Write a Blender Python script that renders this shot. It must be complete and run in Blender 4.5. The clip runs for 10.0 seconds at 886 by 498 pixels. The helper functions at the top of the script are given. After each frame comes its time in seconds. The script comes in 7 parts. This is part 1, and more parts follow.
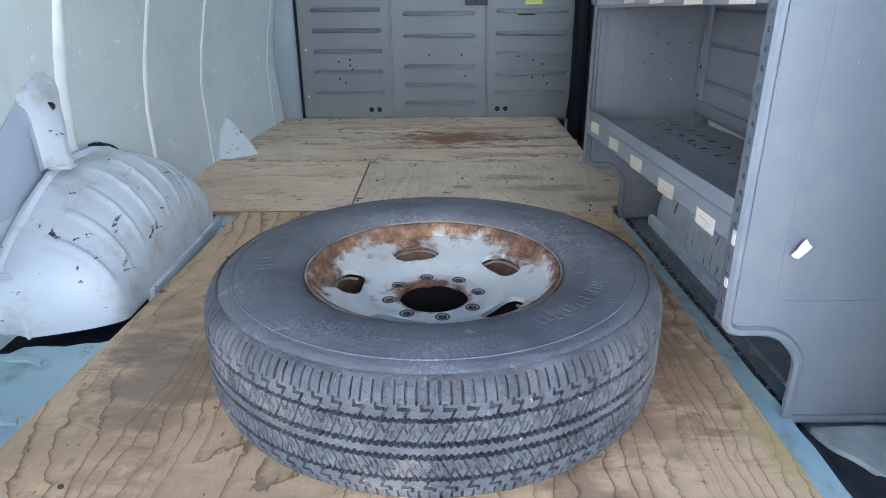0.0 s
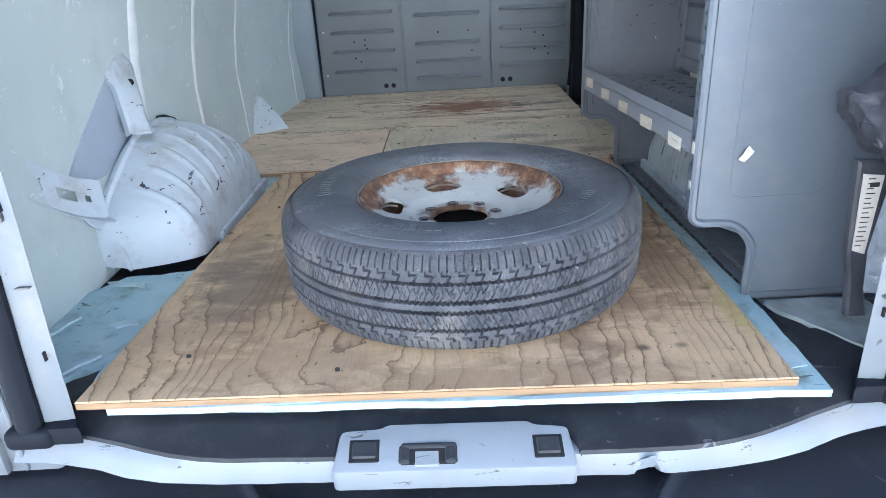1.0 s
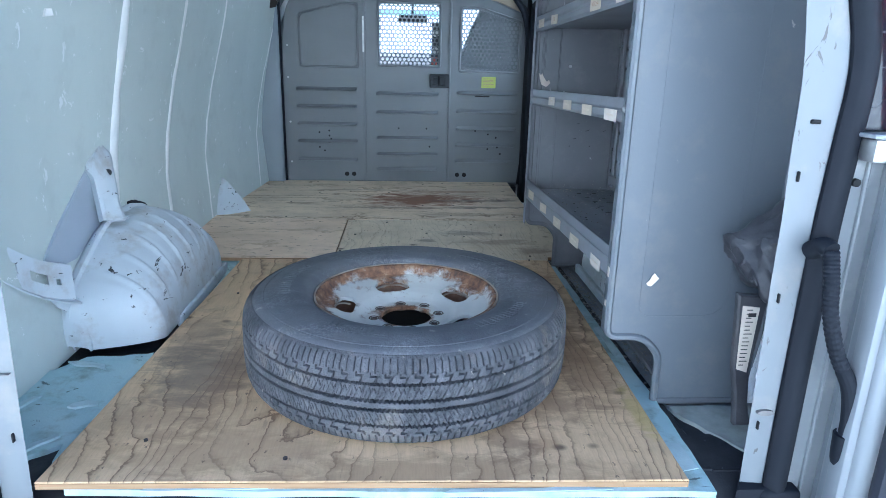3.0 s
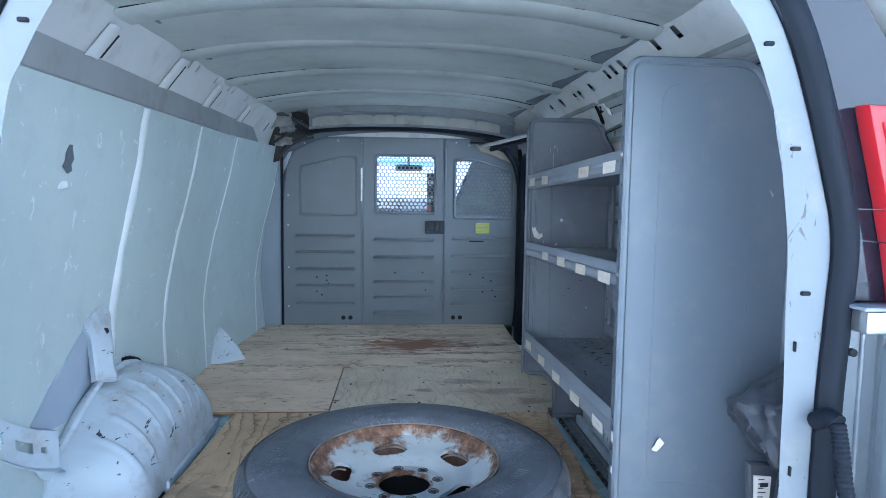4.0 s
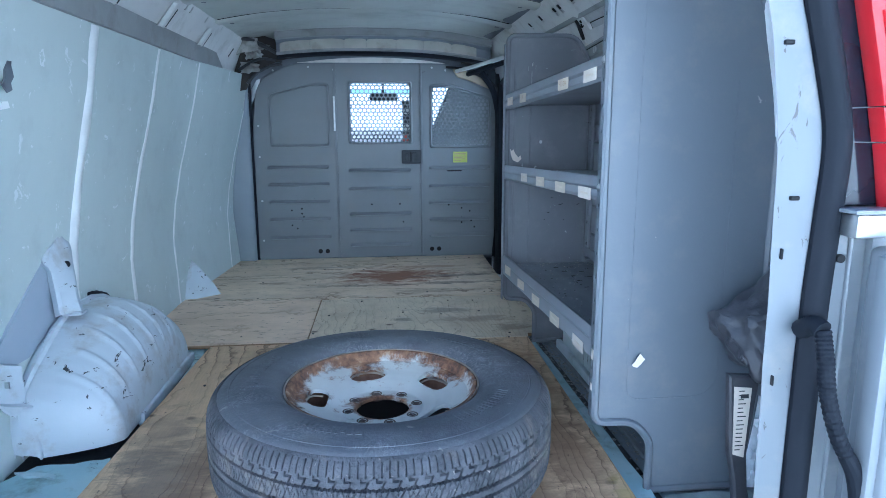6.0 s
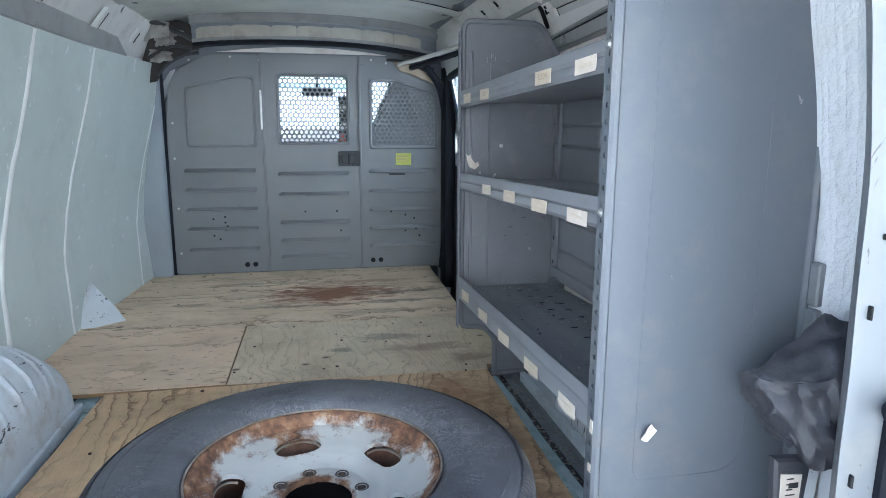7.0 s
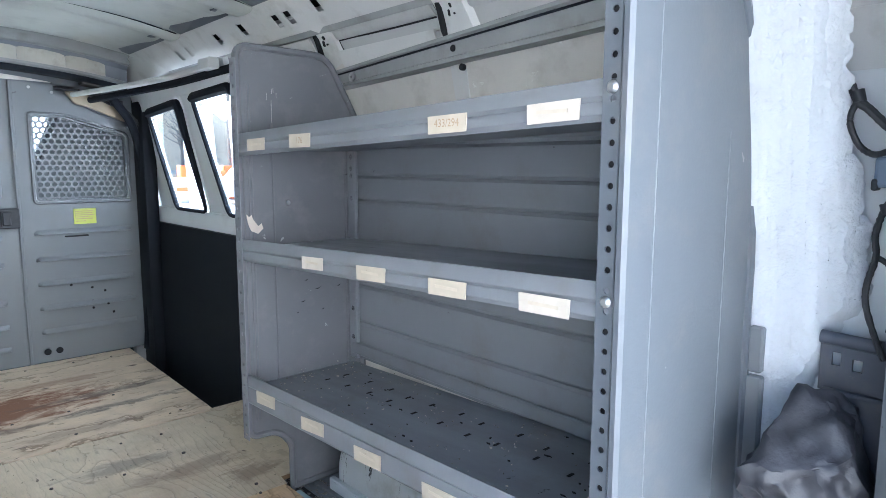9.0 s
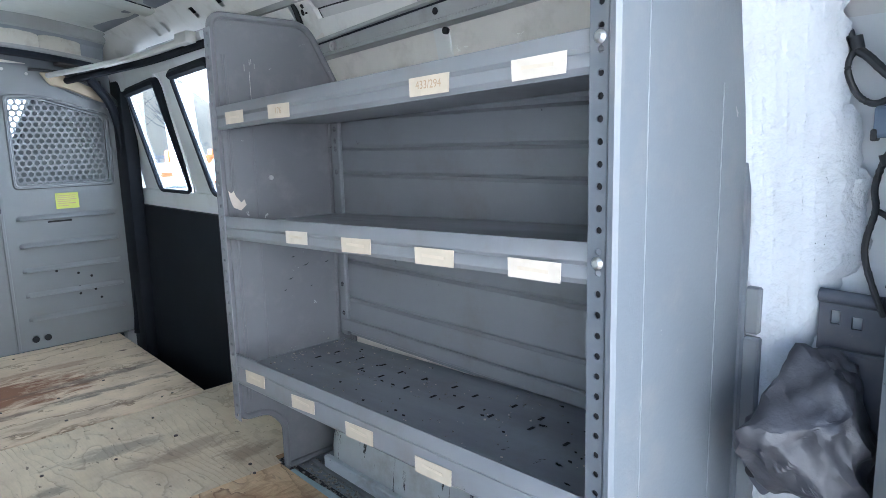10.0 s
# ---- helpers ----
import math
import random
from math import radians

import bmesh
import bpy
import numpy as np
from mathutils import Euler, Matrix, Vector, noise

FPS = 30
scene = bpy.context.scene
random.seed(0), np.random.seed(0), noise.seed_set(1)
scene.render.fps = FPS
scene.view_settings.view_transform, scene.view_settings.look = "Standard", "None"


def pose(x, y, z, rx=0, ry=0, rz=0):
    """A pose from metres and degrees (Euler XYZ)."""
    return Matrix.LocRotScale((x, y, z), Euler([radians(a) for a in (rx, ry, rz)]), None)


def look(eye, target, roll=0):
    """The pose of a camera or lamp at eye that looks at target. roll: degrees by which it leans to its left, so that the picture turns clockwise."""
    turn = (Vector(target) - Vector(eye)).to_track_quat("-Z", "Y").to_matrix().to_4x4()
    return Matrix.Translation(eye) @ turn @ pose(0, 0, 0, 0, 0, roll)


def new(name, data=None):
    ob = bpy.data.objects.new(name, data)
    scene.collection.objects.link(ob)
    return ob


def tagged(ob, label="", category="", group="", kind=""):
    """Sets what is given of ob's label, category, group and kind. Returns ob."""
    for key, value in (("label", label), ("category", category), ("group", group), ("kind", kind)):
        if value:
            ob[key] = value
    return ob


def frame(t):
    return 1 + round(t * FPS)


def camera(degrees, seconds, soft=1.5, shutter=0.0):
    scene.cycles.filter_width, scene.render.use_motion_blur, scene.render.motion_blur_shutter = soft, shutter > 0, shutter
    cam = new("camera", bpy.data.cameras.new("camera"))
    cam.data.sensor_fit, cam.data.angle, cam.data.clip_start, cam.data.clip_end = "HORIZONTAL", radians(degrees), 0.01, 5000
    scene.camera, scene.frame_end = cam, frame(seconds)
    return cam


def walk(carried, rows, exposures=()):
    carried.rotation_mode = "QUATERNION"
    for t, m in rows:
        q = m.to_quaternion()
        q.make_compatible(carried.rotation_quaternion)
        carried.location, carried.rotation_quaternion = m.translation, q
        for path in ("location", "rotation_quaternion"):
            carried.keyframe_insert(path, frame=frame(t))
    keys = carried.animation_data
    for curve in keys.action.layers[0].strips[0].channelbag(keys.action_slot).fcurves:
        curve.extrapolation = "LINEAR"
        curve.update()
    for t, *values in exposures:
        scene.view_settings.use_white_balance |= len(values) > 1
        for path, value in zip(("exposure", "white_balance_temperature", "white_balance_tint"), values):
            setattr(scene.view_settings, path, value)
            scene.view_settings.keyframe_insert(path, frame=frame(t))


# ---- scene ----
cam = camera(69.2, 10.0, soft=0.65)
PATH = [
    (0, (0.082, -0.599, 0.655), (0.099, 1.255, -0.097), -0.4),
    (0.3, (0.117, -0.63, 0.666), (-0.054, 1.221, -0.074), -2.9),
    (0.5, (0.126, -0.674, 0.668), (0.02, 1.184, -0.063), -3.6),
    (0.7, (0.094, -0.764, 0.659), (0.125, 1.099, -0.067), -2.4),
    (1, (0.044, -0.914, 0.643), (0.027, 0.923, -0.149), -3.3),
    (1.2, (0.035, -0.973, 0.639), (-0.012, 0.856, -0.168), -1.8),
    (1.5, (0.055, -0.997, 0.642), (0.028, 0.824, -0.184), -1.5),
    (1.8, (0.042, -1.022, 0.702), (0.014, 0.847, -0.012), -0.4),
    (2, (0.05, -1.035, 0.746), (-0.03, 0.838, 0.047), -2.3),
    (2.2, (0.07, -1.039, 0.746), (0.024, 0.849, 0.089), -0.9),
    (2.5, (0.072, -1.04, 0.76), (0.182, 0.863, 0.153), 0.5),
    (3, (0.057, -1.047, 0.766), (0.192, 0.862, 0.187), 1.3),
    (3.2, (0.068, -1.042, 0.835), (0.214, 0.914, 0.444), 0.5),
    (4.3, (0.044, -1.041, 0.838), (0.192, 0.946, 0.663), 1.0),
    (4.5, (0.047, -1.036, 0.835), (0.193, 0.949, 0.641), 1.1),
    (5, (0.048, -1.022, 0.827), (0.192, 0.96, 0.598), 1.2),
    (5.5, (0.041, -1.004, 0.816), (0.177, 0.971, 0.533), 1.0),
    (6, (0.067, -0.983, 0.788), (0.275, 0.971, 0.416), -0.2),
    (6.2, (0.083, -0.967, 0.769), (0.366, 0.974, 0.377), -0.0),
    (7.3, (0.079, -0.396, 0.807), (0.603, 1.5, 0.443), 0.3),
    (7.4, (-0.005, -0.314, 0.776), (0.698, 1.529, 0.446), 1.5),
    (7.5, (-0.032, -0.259, 0.787), (0.726, 1.562, 0.453), -0.4),
    (7.8, (-0.101, -0.156, 0.83), (0.991, 1.497, 0.553), 1.8),
    (8, (-0.104, -0.12, 0.819), (1.089, 1.464, 0.561), 1.4),
    (8.2, (-0.111, -0.113, 0.821), (1.164, 1.396, 0.51), -0.3),
    (8.5, (-0.124, -0.122, 0.827), (1.216, 1.335, 0.542), 0.1),
    (9, (-0.136, -0.123, 0.83), (1.206, 1.337, 0.57), 0.1),
    (9.5, (-0.131, -0.11, 0.82), (1.221, 1.332, 0.518), -1.0),
    (10, (-0.107, -0.107, 0.809), (1.242, 1.332, 0.482), -1.5),
]
walk(cam, [(t, look(eye, target, roll)) for t, eye, target, roll in PATH], [(0, 2.9, 5150, 9), (1.7, 2.85, 5080, 9), (2.1, 2.75, 4820, 8), (2.5, 2.6, 4680, 6), (3.1, 2.65, 4720, 5), (4.4, 2.5, 4400, 5), (5.5, 2.45, 4320, 4), (6.2, 2.65, 4520, 4), (7.3, 2.97, 5350, 9), (8.2, 3.34, 5300, 10), (10, 3.36, 5300, 9)])

# ---- world and light ----
world = bpy.data.worlds.new("sky")
scene.world = world
world.use_nodes = True
wn, wl = world.node_tree.nodes, world.node_tree.links
sky = wn.new("ShaderNodeTexSky")
sky.sky_type, sky.sun_disc = "NISHITA", False
sky.sun_elevation, sky.sun_rotation = radians(44), radians(-30)
sky.air_density, sky.dust_density, sky.ozone_density = 1.0, 2.5, 1.2
wn["Background"].inputs["Strength"].default_value = 0.055
wl.new(sky.outputs["Color"], wn["Background"].inputs["Color"])

sun = new("sun", bpy.data.lights.new("sun", "SUN"))
sun.data.energy, sun.data.angle, sun.data.color = 5.0, radians(0.6), (1.0, 0.96, 0.9)
# a high sun ahead of the van and to its left: the open doors look away from it
sun.matrix_world = look((0, 0, 0), (0.36, -0.62, -0.69))


def sky_window(at, towards, size_x, size_y, watts):
    """Sky light through a window's opening."""
    lamp = new("window_skylight", bpy.data.lights.new("window_skylight", "AREA"))
    lamp.data.shape, lamp.data.size, lamp.data.size_y, lamp.data.energy, lamp.data.color = "RECTANGLE", size_x, size_y, watts, (.9, .95, 1.0)
    lamp.matrix_world = look(at, towards)


sky_window((.93, 2.04, .86), (0, 2.04, .80), .34, .40, .25)
sky_window((.93, 2.51, .86), (0, 2.51, .80), .32, .40, .25)


# ---- helpers of this scene ----
def link_mesh(name, bm, material, parent=None, label="", smooth=False):
    me = bpy.data.meshes.new(name)
    bm.normal_update()
    bm.to_mesh(me)
    bm.free()
    if smooth:
        me.shade_smooth()
        me.set_sharp_from_angle(angle=radians(38))
    me.materials.append(material)
    ob = new(name, me)
    if parent is not None:
        ob.parent = parent
    if label:
        ob["label"] = label
    return ob


def part(name, bm, material, parent, label="", smooth=False):
    return link_mesh(name, bm, material, parent, label, smooth)


def thing(name, label, category, group="", kind=""):
    return tagged(new(name), label, category, group, kind)


def box(bm, x0, x1, y0, y1, z0, z1, bevel=0.0, seg=1):
    """A box, rounded by a bevel, added to bm."""
    made = bmesh.ops.create_cube(bm, size=1.0)["verts"]
    for v in made:
        v.co = Vector((x0 + (v.co.x + .5) * (x1 - x0), y0 + (v.co.y + .5) * (y1 - y0), z0 + (v.co.z + .5) * (z1 - z0)))
    if bevel:
        edges = list({e for v in made for e in v.link_edges})
        bmesh.ops.bevel(bm, geom=edges, offset=bevel, segments=seg, affect="EDGES", profile=0.5)
    return bm


def B(*args, **kw):
    return box(bmesh.new(), *args, **kw)


def prism(bm, poly, axis, a, b, bevel=0.0, seg=1):
    """A flat outline pulled from a to b along an axis. The outline is (x, z) for y, (y, z) for x and (x, y) for z."""
    put = {"x": lambda u, w, k: (k, u, w), "y": lambda u, w, k: (u, k, w), "z": lambda u, w, k: (u, w, k)}[axis]
    low = [bm.verts.new(put(u, w, a)) for u, w in poly]
    high = [bm.verts.new(put(u, w, b)) for u, w in poly]
    faces = [bm.faces.new(low), bm.faces.new(high)]
    n = len(poly)
    for i in range(n):
        faces.append(bm.faces.new((low[i], low[(i + 1) % n], high[(i + 1) % n], high[i])))
    bmesh.ops.recalc_face_normals(bm, faces=faces)
    if bevel:
        edges = list({e for f in faces[:2] for e in f.edges})
        bmesh.ops.bevel(bm, geom=edges, offset=bevel, segments=seg, affect="EDGES", profile=0.5)
    return bm


def rounded(poly, radii, steps=6):
    """The outline with its corners rounded; a radius for each corner."""
    out, n = [], len(poly)
    for i, r in enumerate(radii):
        p, a, b = Vector(poly[i]), Vector(poly[i - 1]), Vector(poly[(i + 1) % n])
        if r <= 0:
            out.append(tuple(p))
            continue
        u, w = (a - p).normalized(), (b - p).normalized()
        r = min(r, (a - p).length * .49, (b - p).length * .49)
        for k in range(steps + 1):
            t = k / steps
            q = (p + u * r) * (1 - t) ** 2 + p * (2 * t * (1 - t)) + (p + w * r) * t ** 2
            out.append(tuple(q))
    return out


def tube(bm, pts, radius, sides=10, closed_ends=True):
    """A round bar along points; radius is a number or one for each point."""
    pts = [Vector(p) for p in pts]
    rings, side = [], None
    for i, p in enumerate(pts):
        d = (pts[min(i + 1, len(pts) - 1)] - pts[max(i - 1, 0)]).normalized()
        if side is None:
            side = d.orthogonal().normalized()
        side = (side - d * side.dot(d)).normalized()
        up = d.cross(side)
        r = radius[i] if isinstance(radius, (list, tuple)) else radius
        rings.append([bm.verts.new(p + (side * math.cos(2 * math.pi * k / sides) + up * math.sin(2 * math.pi * k / sides)) * r) for k in range(sides)])
    for r0, r1 in zip(rings, rings[1:]):
        for k in range(sides):
            bm.faces.new((r0[k], r0[(k + 1) % sides], r1[(k + 1) % sides], r1[k]))
    if closed_ends:
        bm.faces.new(rings[0][::-1])
        bm.faces.new(rings[-1])
    return bm


def curve_points(pts, n=8):
    """Points of a smooth line through pts."""
    pts = [Vector(p) for p in pts]
    ext = [pts[0] * 2 - pts[1]] + pts + [pts[-1] * 2 - pts[-2]]
    out = []
    for i in range(1, len(ext) - 2):
        p0, p1, p2, p3 = ext[i - 1:i + 3]
        for k in range(n):
            t = k / n
            out.append(.5 * ((2 * p1) + (p2 - p0) * t + (2 * p0 - 5 * p1 + 4 * p2 - p3) * t * t + (3 * p1 - p0 - 3 * p2 + p3) * t ** 3))
    out.append(pts[-1])
    return out


def grid(bm, rows):
    """A sheet over rows of points."""
    vs = [[bm.verts.new(p) for p in row] for row in rows]
    for a, b in zip(vs, vs[1:]):
        for i in range(len(a) - 1):
            bm.faces.new((a[i], a[i + 1], b[i + 1], b[i]))
    return vs


def thicken(bm, d):
    """Gives a sheet a thickness d, against its normals."""
    bmesh.ops.recalc_face_normals(bm, faces=bm.faces[:])
    bmesh.ops.solidify(bm, geom=bm.faces[:], thickness=d)
    bmesh.ops.recalc_face_normals(bm, faces=bm.faces[:])
    return bm


def spin(bm, profile, n, centre=(0, 0, 0)):
    """A closed turned body about the z axis from (r, z) pairs in a ring."""
    rings = []
    for k in range(n):
        a = 2 * math.pi * k / n
        rings.append([bm.verts.new((centre[0] + r * math.cos(a), centre[1] + r * math.sin(a), centre[2] + z)) for r, z in profile])
    m = len(profile)
    for k in range(n):
        p, q = rings[k], rings[(k + 1) % n]
        for i in range(m):
            bm.faces.new((p[i], q[i], q[(i + 1) % m], p[(i + 1) % m]))
    bmesh.ops.recalc_face_normals(bm, faces=bm.faces[:])
    return bm


def slotted(bm, place, length, width, slots, depth):
    """A flat bar with rectangular holes; place(u, v, w) gives the point, slots are (u0, u1, v0, v1)."""
    us = sorted({0, length, *[s[0] for s in slots], *[s[1] for s in slots]})
    vs = sorted({0, width, *[s[2] for s in slots], *[s[3] for s in slots]})
    pts = {}
    for i, u in enumerate(us):
        for j, v in enumerate(vs):
            pts[i, j] = bm.verts.new(place(u, v, 0))
    for i in range(len(us) - 1):
        for j in range(len(vs) - 1):
            cu, cv = (us[i] + us[i + 1]) / 2, (vs[j] + vs[j + 1]) / 2
            if not any(a < cu < b and c < cv < d for a, b, c, d in slots):
                bm.faces.new((pts[i, j], pts[i + 1, j], pts[i + 1, j + 1], pts[i, j + 1]))
    bmesh.ops.delete(bm, geom=[v for v in bm.verts if not v.link_faces], context="VERTS")
    return thicken(bm, depth)


# ---- materials ----
def base_material(name, rough, metal=0.0):
    m = bpy.data.materials.new(name)
    m.use_nodes = True
    nt = m.node_tree
    bsdf = nt.nodes["Principled BSDF"]
    bsdf.inputs["Roughness"].default_value = rough
    bsdf.inputs["Metallic"].default_value = metal
    return m, nt, bsdf


def coords(nt, scale=(1, 1, 1)):
    tc = nt.nodes.new("ShaderNodeTexCoord")
    mp = nt.nodes.new("ShaderNodeMapping")
    mp.inputs["Scale"].default_value = scale
    nt.links.new(tc.outputs["Object"], mp.inputs["Vector"])
    return mp.outputs["Vector"]


def noise_tex(nt, vec, scale, detail=4.0, rough=0.55, distort=0.0):
    n = nt.nodes.new("ShaderNodeTexNoise")
    n.inputs["Scale"].default_value, n.inputs["Detail"].default_value = scale, detail
    n.inputs["Roughness"].default_value, n.inputs["Distortion"].default_value = rough, distort
    nt.links.new(vec, n.inputs["Vector"])
    return n.outputs["Fac"]


def ramp(nt, fac, *stops):
    r = nt.nodes.new("ShaderNodeValToRGB")
    el = r.color_ramp.elements
    while len(el) < len(stops):
        el.new(0.5)
    for e, (p, c) in zip(el, stops):
        e.position = p
        e.color = (c, c, c, 1) if isinstance(c, (int, float)) else (*c, 1)
    nt.links.new(fac, r.inputs["Fac"])
    return r.outputs["Color"]


def mix(nt, fac, a, b, kind="MIX"):
    m = nt.nodes.new("ShaderNodeMix")
    m.data_type, m.blend_type = "RGBA", kind
    for sock, val in ((m.inputs[0], fac), (m.inputs[6], a), (m.inputs[7], b)):
        if isinstance(val, (int, float)):
            sock.default_value = val
        elif isinstance(val, tuple):
            sock.default_value = (*val, 1)
        else:
            nt.links.new(val, sock)
    return m.outputs[2]


def maths(nt, op, a, b=0.0):
    m = nt.nodes.new("ShaderNodeMath")
    m.operation = op
    for sock, val in zip(m.inputs, (a, b)):
        if isinstance(val, (int, float)):
            sock.default_value = val
        else:
            nt.links.new(val, sock)
    return m.outputs[0]


def bump(nt, bsdf, height, strength=0.2, distance=0.002):
    b = nt.nodes.new("ShaderNodeBump")
    b.inputs["Strength"].default_value, b.inputs["Distance"].default_value = strength, distance
    nt.links.new(height, b.inputs["Height"])
    nt.links.new(b.outputs["Normal"], bsdf.inputs["Normal"])


def painted(name, colour, rough=0.45, tint=None, patch=2.5, chips=0.0, chip_colour=(.05, .05, .055), streak=(1, 1, 1), grain=0.15, metal=0.0, chip_scale=22, dirt=0.0, dirt_colour=(.16, .13, .1), chip_stretch=(1, 1, 1)):
    """Paint on metal: broad tint patches, fine grain, worn chips and grime."""
    m, nt, bsdf = base_material(name, rough, metal)
    vec = coords(nt)
    big = noise_tex(nt, coords(nt, streak), patch, 5)
    tint = tint or tuple(c * .86 for c in colour)
    col = mix(nt, ramp(nt, big, (.3, 0.0), (.7, 1.0)), colour, tint)
    fine = noise_tex(nt, vec, 160, 3)
    if dirt:
        d = maths(nt, "MULTIPLY", ramp(nt, noise_tex(nt, vec, 9, 6, .65), (.52, 0.0), (.72, 1.0)), dirt)
        col = mix(nt, d, col, dirt_colour)
    if chips:
        c = ramp(nt, noise_tex(nt, coords(nt, chip_stretch), chip_scale, 6, .68, .8), (.735 - chips, 0.0), (.75 - chips, 1.0))
        col = mix(nt, c, col, chip_colour)
    nt.links.new(col, bsdf.inputs["Base Color"])
    r = maths(nt, "ADD", maths(nt, "MULTIPLY", big, .25), rough - .12)
    nt.links.new(r, bsdf.inputs["Roughness"])
    bump(nt, bsdf, fine, grain, .0008)
    return m


def blot_mask(nt, x, y, rx, ry, spread=.72, scale=9.0):
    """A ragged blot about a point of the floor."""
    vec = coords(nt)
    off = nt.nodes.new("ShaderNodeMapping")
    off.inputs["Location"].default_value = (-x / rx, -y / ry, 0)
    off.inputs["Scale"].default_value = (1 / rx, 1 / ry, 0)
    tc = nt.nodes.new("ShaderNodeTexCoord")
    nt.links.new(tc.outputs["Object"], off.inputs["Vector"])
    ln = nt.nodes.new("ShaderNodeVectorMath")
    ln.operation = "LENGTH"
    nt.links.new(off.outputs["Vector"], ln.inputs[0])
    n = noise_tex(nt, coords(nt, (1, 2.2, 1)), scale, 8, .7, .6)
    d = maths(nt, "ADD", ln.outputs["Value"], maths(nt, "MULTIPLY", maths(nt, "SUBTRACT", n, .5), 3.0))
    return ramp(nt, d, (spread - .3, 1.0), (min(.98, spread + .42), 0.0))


def plywood(name, light, dark, along="y", lines=34.0, stretch=0.35, seed=0.0, grey=0.3, stains_and_shade=(), figure=.95):
    """Rotary-cut plywood: wavy growth rings, knots, scuffs, grime, stains and blots of painted shade."""
    m, nt, bsdf = base_material(name, 0.7)
    sc = (1.0, stretch, 1.0) if along == "y" else (stretch, 1.0, 1.0)
    tc = nt.nodes.new("ShaderNodeTexCoord")
    mp = nt.nodes.new("ShaderNodeMapping")
    mp.inputs["Scale"].default_value = sc
    mp.inputs["Location"].default_value = (seed, seed * 1.7, 0)
    nt.links.new(tc.outputs["Object"], mp.inputs["Vector"])
    axis = nt.nodes.new("ShaderNodeSeparateXYZ")
    nt.links.new(tc.outputs["Object"], axis.inputs[0])
    across = axis.outputs[0] if along == "y" else axis.outputs[1]
    warp = noise_tex(nt, mp.outputs["Vector"], 2.6, 2.0, .5, .5)
    swirl = noise_tex(nt, coords(nt, (1, .55, 1) if along == "y" else (.55, 1, 1)), 8.5, 2.0, .5, .3)
    jag = noise_tex(nt, coords(nt, (1, .8, 1) if along == "y" else (.8, 1, 1)), 30, 3, .6)
    phase = maths(nt, "ADD", maths(nt, "MULTIPLY", across, lines * .62), maths(nt, "ADD", maths(nt, "MULTIPLY", warp, lines * .46), maths(nt, "ADD", maths(nt, "MULTIPLY", swirl, 1.9), maths(nt, "MULTIPLY", jag, .75))))
    wave = maths(nt, "FRACT", phase)
    ring = ramp(nt, wave, (.0, 1.0), (.045, .92), (.10, .42), (.24, .14), (.50, .0), (.965, .0), (1.0, .8))
    where = ramp(nt, noise_tex(nt, mp.outputs["Vector"], 5.0, 4), (.36, .10), (.54, 1.0))
    fine_sc = (70, 7, 1) if along == "y" else (7, 70, 1)
    fibre = noise_tex(nt, coords(nt, fine_sc), 3, 4, .6)
    vec = coords(nt)
    col = mix(nt, ramp(nt, noise_tex(nt, vec, 2.2, 5), (.3, 0.0), (.72, 1.0)), light, tuple(c * k for c, k in zip(light, (.8, .78, .74))))
    brown = ramp(nt, noise_tex(nt, coords(nt, (1, .6, 1) if along == "y" else (.6, 1, 1)), 3.4, 7, .68), (.48, 0.0), (.66, 1.0))
    col = mix(nt, maths(nt, "MULTIPLY", brown, .30), col, (.36, .235, .135))
    col = mix(nt, maths(nt, "MULTIPLY", maths(nt, "MULTIPLY", ring, where), figure), col, dark)
    col = mix(nt, maths(nt, "MULTIPLY", ramp(nt, fibre, (.40, 0.0), (.72, 1.0)), .16), col, dark)
    smut = ramp(nt, noise_tex(nt, vec, 5.5, 7, .65), (.46, 0.0), (.75, 1.0))
    col = mix(nt, maths(nt, "MULTIPLY", smut, grey), col, (.15, .125, .105))
    fleck = ramp(nt, noise_tex(nt, coords(nt, (1, 2.2, 1) if along == "x" else (2.2, 1, 1)), 30, 4, .6), (.65, 0.0), (.70, 1.0))
    col = mix(nt, maths(nt, "MULTIPLY", fleck, .8), col, (.10, .07, .05))
    dash = ramp(nt, noise_tex(nt, coords(nt, (1, 5, 1) if along == "x" else (5, 1, 1)), 9, 5, .6), (.62, 0.0), (.68, 1.0))
    col = mix(nt, maths(nt, "MULTIPLY", dash, .7 if along == "x" else .35), col, (.14, .10, .075))
    vor = nt.nodes.new("ShaderNodeTexVoronoi")
    vor.inputs["Scale"].default_value = 7.5
    nt.links.new(coords(nt, (1.0, 1.35, 1.0)), vor.inputs["Vector"])
    knot = ramp(nt, vor.outputs["Distance"], (.05, 1.0), (.14, 0.0))
    pick = ramp(nt, vor.outputs["Color"], (.45, 0.0), (.5, 1.0))
    col = mix(nt, maths(nt, "MULTIPLY", maths(nt, "MULTIPLY", knot, pick), .85), col, (.085, .05, .035))
    for x, y, rx, ry, strength, colour in stains_and_shade:
        col = mix(nt, maths(nt, "MULTIPLY", blot_mask(nt, x, y, rx, ry), strength), col, colour)
    nt.links.new(col, bsdf.inputs["Base Color"])
    bump(nt, bsdf, maths(nt, "ADD", fibre, maths(nt, "MULTIPLY", ring, -.8)), .45, .0015)
    return m


